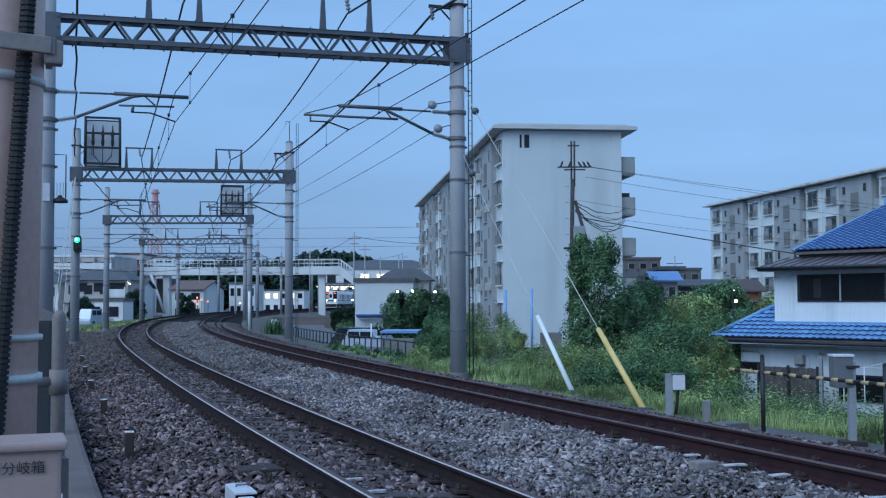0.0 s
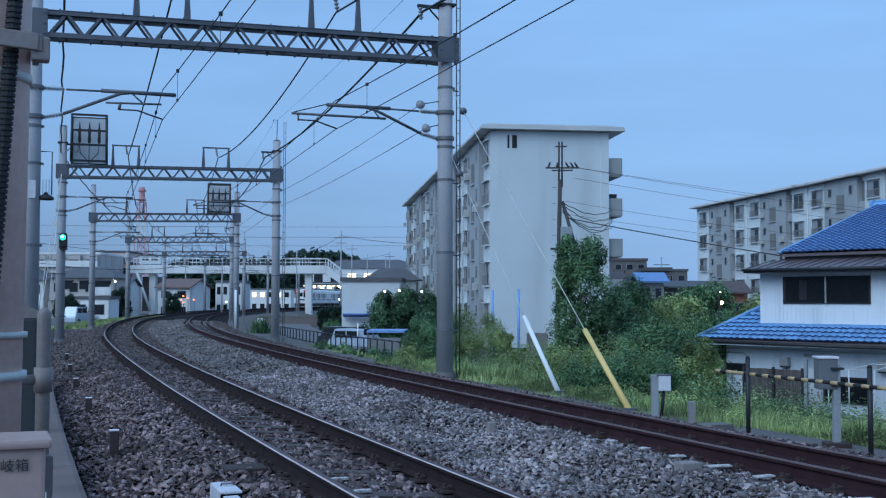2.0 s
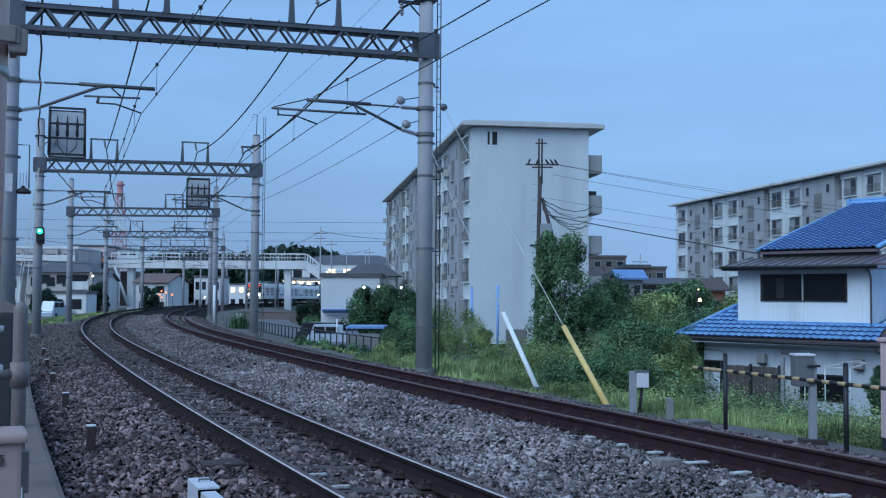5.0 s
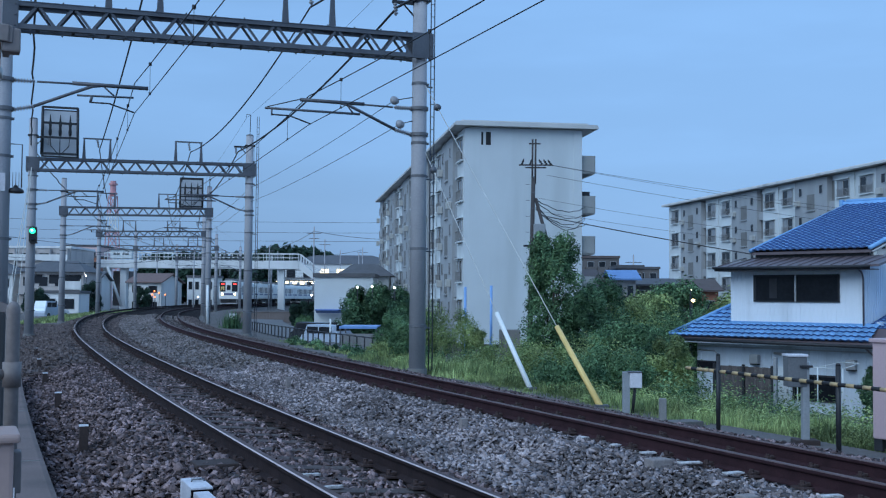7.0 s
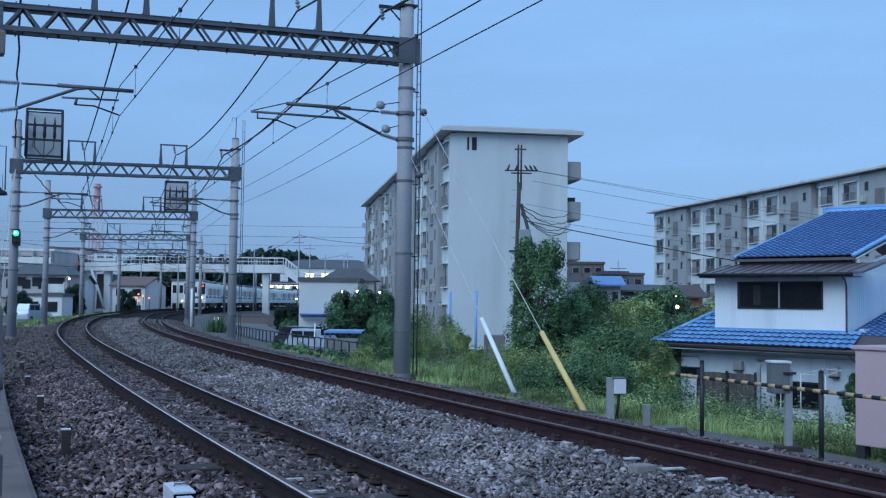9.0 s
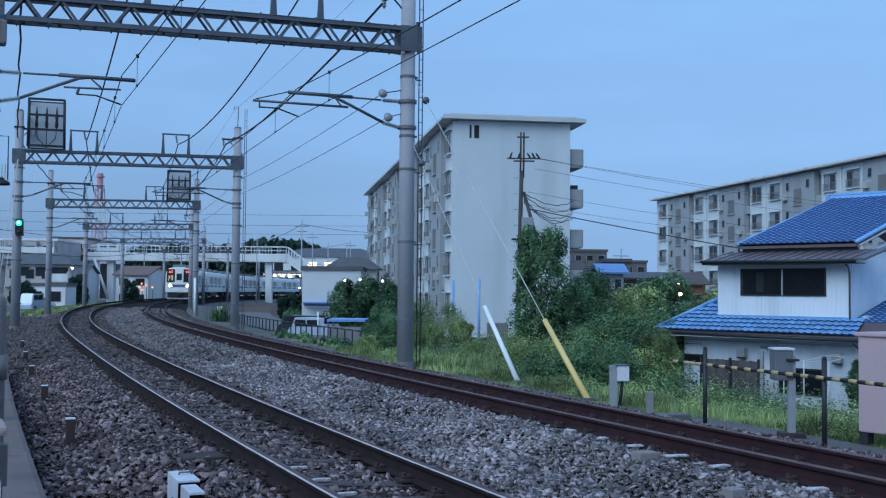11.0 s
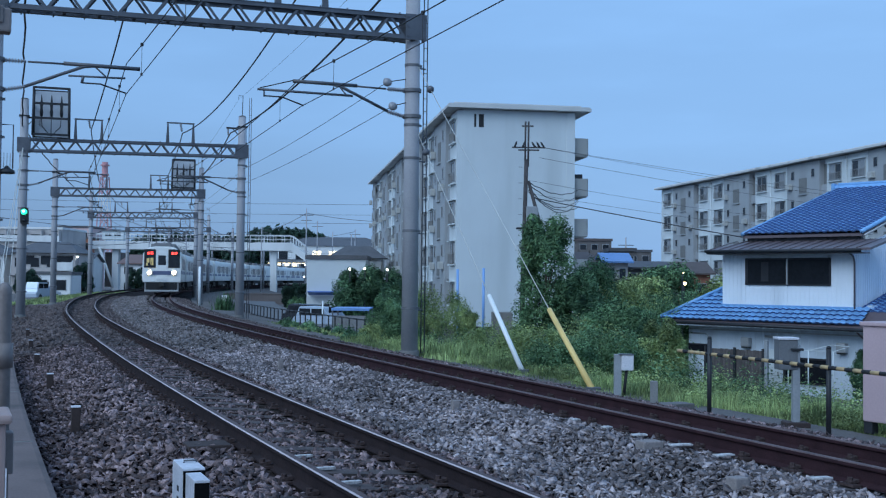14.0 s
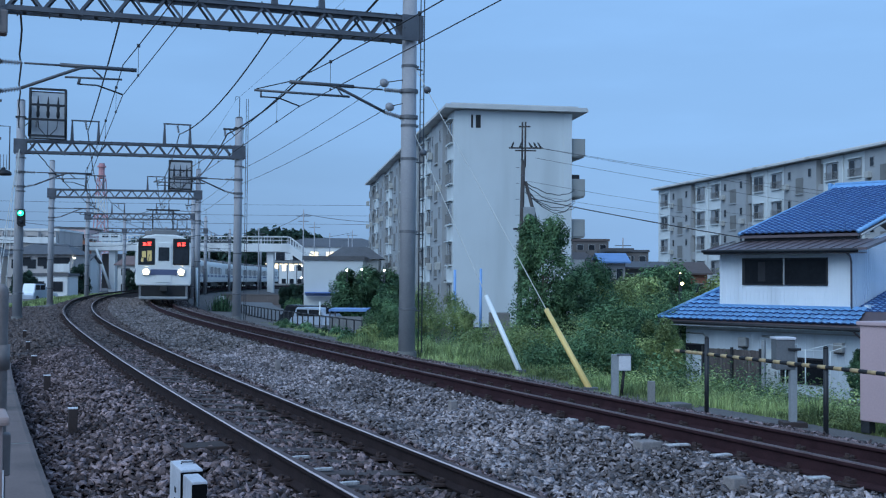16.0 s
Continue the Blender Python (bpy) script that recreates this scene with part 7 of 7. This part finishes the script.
# wooded hill crest
for x, y, h, r in ((-70, 398, 18, 6), (-63, 400, 21.5, 7), (-55, 402, 21, 7), (-49, 400, 21.5, 6), (-43, 404, 19.5, 6), (-108, 410, 18, 7), (-98, 412, 18.5, 7), (-88, 410, 19.5, 7), (-104, 404, 19.5, 6), (-93, 405, 20, 6), (-83, 406, 20, 6), (-74, 404, 19.5, 6), (-67, 406, 20.5, 6), (-79, 408, 17.5, 6), (-65.5, 404, 19.5, 7), (-59.8, 404, 22.3, 7), (-53.8, 404, 22, 7), (-47.9, 404, 21, 7), (-22, 405, 16, 6), (-15, 408, 16.5, 6), (-8, 404, 16, 6)):
    plant("tree", x, y, -2.0, h, r, "leaf_far", 3400, 1.25, 60, "dark rounded tree on the far hill", "tree", low=0.1)

# far poles
def far_pole(x, y, z, arms):
    th = base("utility_pole", Matrix.Translation((x, y, -1.6)), "slim grey utility pole with cross arms in the town", "utility pole", "utility poles of the town")
    tube_part("pole", [(0, 0, 0), (0, 0, z + 1.6)], 0.12, M["pole"], th, 8, 0.075)
    for k in range(arms):
        part("cross_arm", bmesh_box((1.9 - 0.5 * k, 0.08, 0.08), (0, 0, z + 1.6 - 0.9 - 0.7 * k), 0.0), M["galv"], th)


for x, y, z, arms in ((-17.6, 150, 10.9, 2), (-20.4, 190, 11.3, 1), (-16.8, 180, 9.0, 1), (-13.6, 178, 8.6, 1), (-14.6, 200, 10.4, 1), (-27.6, 175, 9.5, 2), (-31.5, 210, 10.0, 1), (-48.0, 185, 9.5, 1), (-53.0, 140, 6.3, 1), (22.5, 130, 6.6, 2), (-33.9, 150, 7.6, 1)):
    far_pole(x, y, z, arms)

# street lamps
def lamp(x, y, z, mat, r, words, zg=-1.7):
    th = base("street_lamp", Matrix.Translation((x, y, zg)), words, "street lamp", "lit street lamps")
    tube_part("post", [(0, 0.25, 0), (0, 0.25, z - zg - 0.15), (0, 0, z - zg + 0.03)], 0.045, M["galv"], th, 8, 0.03)
    bm = bmesh.new()
    bmesh.ops.create_uvsphere(bm, u_segments=12, v_segments=8, radius=r, matrix=Matrix.Translation((0, 0, z - zg)))
    part("globe", bm, mat, th, "glowing lamp globe", True)


for x, y, z in ((-5.66, 73, 1.99), (-4.67, 73, 2.03), (-3.19, 73, 1.97)):
    lamp(x, y, z, M["lit_white"], 0.065, "street lamp with a lit white head behind trees")
lamp(12.15, 53.5, 1.28, M["lit_amber"], 0.085, "garden lamp with a warm glowing globe among trees", -2.4)
lamp(12.3, 54.5, 1.80, M["lit_amber"], 0.028, "small warm lamp among trees", -2.4)
for x, y, z, m_, r in ((-48.6, 150, 4.0, "lit_white", 0.10), (-48.7, 151, 1.6, "lit_amber", 0.15), (-37.7, 170, 1.2, "lit_white", 0.09), (-17.6, 149, 3.2, "lit_white", 0.08), (-17.7, 149, 1.6, "lit_white", 0.10)):
    lamp(x, y, z, M[m_], r, "street lamp with a lit head in the town")
for x, y, z in ((-39.2, 150, 2.0), (-38.6, 150, 1.75), (-39.5, 150, 1.5), (-38.0, 151, 1.5), (-38.9, 149, 1.15)):
    lamp(x, y, z, M["lit_orange"], 0.12, "orange work lamp beside the railway", -1.4)

# road, railing and parked cars right of the line
road = arc_strip("road", [(9.4, -1.22), (9.5, -1.10), (14.2, -1.22), (14.3, -1.4)], 50, 150, 2.0, M["asphalt"])
tagged(road, "grey asphalt road beside the railway", "road", kind="structure")
rl = base("road_railing", Matrix.Identity(4), "dark steel railing along the road", "railing")
pts = [on_track(45 + k * 1.15, 10.9 - 0.0575 * k) for k in range(27)]
for p in pts:
    part("post", bmesh_box((0.06, 0.06, 0.95), (p.x, p.y, -0.82), 0.0), M["dark_steel"], rl)
for z in (-0.36, -0.95):
    for a, b in zip(pts, pts[1:]):
        tube_part("rail", [(a.x, a.y, z), (b.x, b.y, z)], 0.03, M["dark_steel"], rl, 6)


def car(x, y, z, turn, paint, words, tall=1.0):
    """A parked small car in parts."""
    th = base("car", Matrix.Translation((x, y, z)) @ Matrix.Rotation(radians(turn), 4, "Z") @ Matrix.Diagonal((1, 1, tall, 1)), words, "car", "parked cars")
    T = Matrix(((0, 1, 0, 0), (1, 0, 0, 0), (0, 0, 1, 0), (0, 0, 0, 1)))
    bm = bmesh.new()
    bm_prism(bm, [(-1.9, 0.28), (1.9, 0.28), (1.95, 0.55), (1.85, 0.85), (0.95, 0.98), (-1.75, 1.0), (-1.95, 0.7)], -0.74, 0.74, Matrix(((1, 0, 0, 0), (0, 1, 0, 0), (0, 0, 1, 0), (0, 0, 0, 1))))
    bmesh.ops.bevel(bm, geom=list(bm.edges), offset=0.06, segments=2, affect="EDGES")
    body = part("body", bm, paint, th, "", False)
    bm = bmesh.new()
    bm_prism(bm, [(-1.7, 0.98), (0.95, 0.96), (0.35, 1.48), (-1.45, 1.52)], -0.66, 0.66)
    bmesh.ops.bevel(bm, geom=list(bm.edges), offset=0.05, segments=2, affect="EDGES")
    part("cabin", bm, paint, th)
    for y_ in (-0.665, 0.665):
        for xa, xb in ((-1.35, -0.55), (-0.45, 0.45)):
            part("window", bmesh_box((xb - xa, 0.02, 0.36), ((xa + xb) / 2 - 0.05, y_, 1.22), 0.0), M["glass"], body)
    part("windscreen", bmesh_box((0.02, 1.1, 0.62), (0.67, 0, 1.22), 0.0), M["glass"], body)
    for x_ in (-1.25, 1.25):
        for y_ in (-0.68, 0.68):
            bm = bmesh.new()
            bm_lathe(bm, [(0.16, -0.09), (0.30, -0.09), (0.30, 0.09), (0.16, 0.09)], 16, pose(x_, y_, 0.30, 90, 0, 0))
            w = part("wheel", bm, M["black"], th)
            bm = bmesh.new()
            bm_lathe(bm, [(0.17, -0.1), (0.17, 0.1)], 12, pose(x_, y_, 0.30, 90, 0, 0))
            part("rim", bm, M["galv"], w)
    return th


M["car_dark"] = surf("dark_grey_car_paint", (0.05, 0.055, 0.065), (0.04, 0.044, 0.05), 2, 0.25, 0.3)
M["car_blue"] = surf("light_blue_car_paint", (0.50, 0.57, 0.66), (0.45, 0.51, 0.60), 2, 0.3, 0.2)
M["car_white"] = surf("white_car_paint", (0.72, 0.73, 0.74), (0.66, 0.67, 0.68), 2, 0.3)
car(-7.2, 66.5, -1.72, -20, M["car_dark"], "dark grey car parked behind a railing")
car(-6.1, 62.0, -1.75, -35, M["car_blue"], "light blue car parked behind a railing")
car(-40.0, 112.0, -1.25, 80, M["car_blue"], "pale blue van parked beside the grass bank", 1.30)
car(-44.6, 126.0, -1.3, 60, M["car_white"], "white car parked beside the grass bank")
cp = base("carport", Matrix.Translation((-4.45, 60, -1.75)), "low carport with a light blue sheet roof", "carport")
part("roof", bmesh_box((2.0, 3.6, 0.06), (0, 0, 1.50), 0.0), M["tarp"], cp)
part("roof_edge", bmesh_box((2.0, 0.05, 0.12), (0, -1.8, 1.47), 0.0), M["tarp"], cp)
for x in (-0.95, 0.95):
    for y in (-1.6, 1.6):
        tube_part("post", [(x, y, 0), (x, y, 1.50)], 0.04, M["galv"], cp, 8)
ob = box_part("concrete_wall", (2.6, 0.15, 1.2), (-3.9, 56.6, -1.15), M["concrete"])
tagged(ob, "low grey concrete wall beside a car park", "wall")
# row of dark boards added to stand in for a low band of shrubs
wl_ = base("shrub_band_boards", Matrix.Translation((-19.4, 122, -1.5)) @ Matrix.Rotation(radians(4), 4, "Z"), "low dark brown boards standing in for dark shrubs beside the road", "wall")
for k in range(24):
    part("board", bmesh_box((0.30, 0.08, 1.1), (-3.6 + k * 0.31, 0, 0.55), 0.0), M["beige_dark"], wl_)
part("coping", bmesh_box((7.5, 0.16, 0.10), (0, 0, 1.13), 0.0), M["beige_dark"], wl_)
ob = tube_part("white_post", [(-6.2, 61.0, -1.75), (-6.2, 61.0, 0.1)], 0.04, M["white_plastic"], None, 8)
tagged(ob, "thin white post beside parked cars", "post")
# white marker post at the third gantry
ob = tube_part("white_marker", [(-13.93, 65.4, -0.5), (-13.95, 65.4, 1.98)], 0.075, M["white_plastic"], None, 10)
tagged(ob, "white plastic sleeve post beside a concrete pole", "post")
ob = part("small_box", bmesh_box((0.4, 0.3, 0.7), (-13.0, 68.5, -0.1), 0.02), M["pale_wall"])
tagged(ob, "small pale equipment box beside the track", "box")


# platform canopy with its row of lamps
cn = base("platform_canopy", Matrix.Translation((-39.5, 300, -1.0)), "station platform canopy with a row of warm lamps", "canopy")
part("roof", bmesh_box((12.0, 5.0, 0.3), (0, 0, 6.9), 0.0), M["roof_grey"], cn)
part("platform", bmesh_box((12.0, 5.0, 1.4), (0, 0, 0.6), 0.0), M["concrete"], cn)
for k in range(5):
    tube_part("column", [(-5 + k * 2.5, 1.2, 1.2), (-5 + k * 2.5, 1.2, 6.9)], 0.12, M["galv"], cn, 8)
for k in range(9):
    part("lamp", bmesh_box((0.8, 0.3, 0.22), (-5.2 + k * 1.3, -2.0, 6.55), 0.0), M["lit_warm"], cn, "lit tube lamp")


ob = part("concrete_hut", bmesh_box((0.85, 0.9, 2.4), (2.83, 46.5, -1.2), 0.03), M["concrete"])
tagged(ob, "small grey concrete hut before a white block", "hut")

# wires of the town
for x0, y0, z0, x1, y1, z1, sag in ((-75, 140, 9.2, -53, 140, 6.0, 0.5), (-75, 141, 8.2, -53, 140, 5.6, 0.6), (-78, 150, 12.5, -33.9, 150, 7.2, 1.0), (-53, 140, 5.9, -33.9, 150, 6.9, 0.9),
                                    (-48, 185, 9.0, -27.6, 175, 9.0, 0.7), (-31.5, 210, 9.6, -14.6, 200, 10.0, 0.8), (-27.6, 175, 9.0, -17.6, 150, 10.3, 0.5), (-17.6, 150, 10.3, 1.0, 150, 9.6, 0.7)):
    span((x0, y0, z0), (x1, y1, z1), sag, 0.03, "thin dark wire strung between far utility poles")
far_pole(-95, 170.1, 14.6, 2)
far_pole(8, 170.1, 14.0, 2)
for z0, z1, y in ((13.2, 13.0, 170), (11.6, 11.4, 170), (10.2, 10.1, 170)):
    span((-95, y, z0 + 0.4), (8, y, z1), 0.4, 0.022, "thin dark wire strung across the sky beyond the town")
# ---- motion ----
def front_s(t):
    """Where the train's front stands along the line."""
    return 228.8 - 7.6 * t - 0.18 * t * t


def motions():
    for i, car in enumerate(CARS):
        rows = []
        for k in range(0, 17):
            s = front_s(k) + 9.8 + 20.0 * i
            rows.append((k, rail_pose(s, GAP + sway(s, GAP), -0.01)))
        walk(car, rows)


motions()
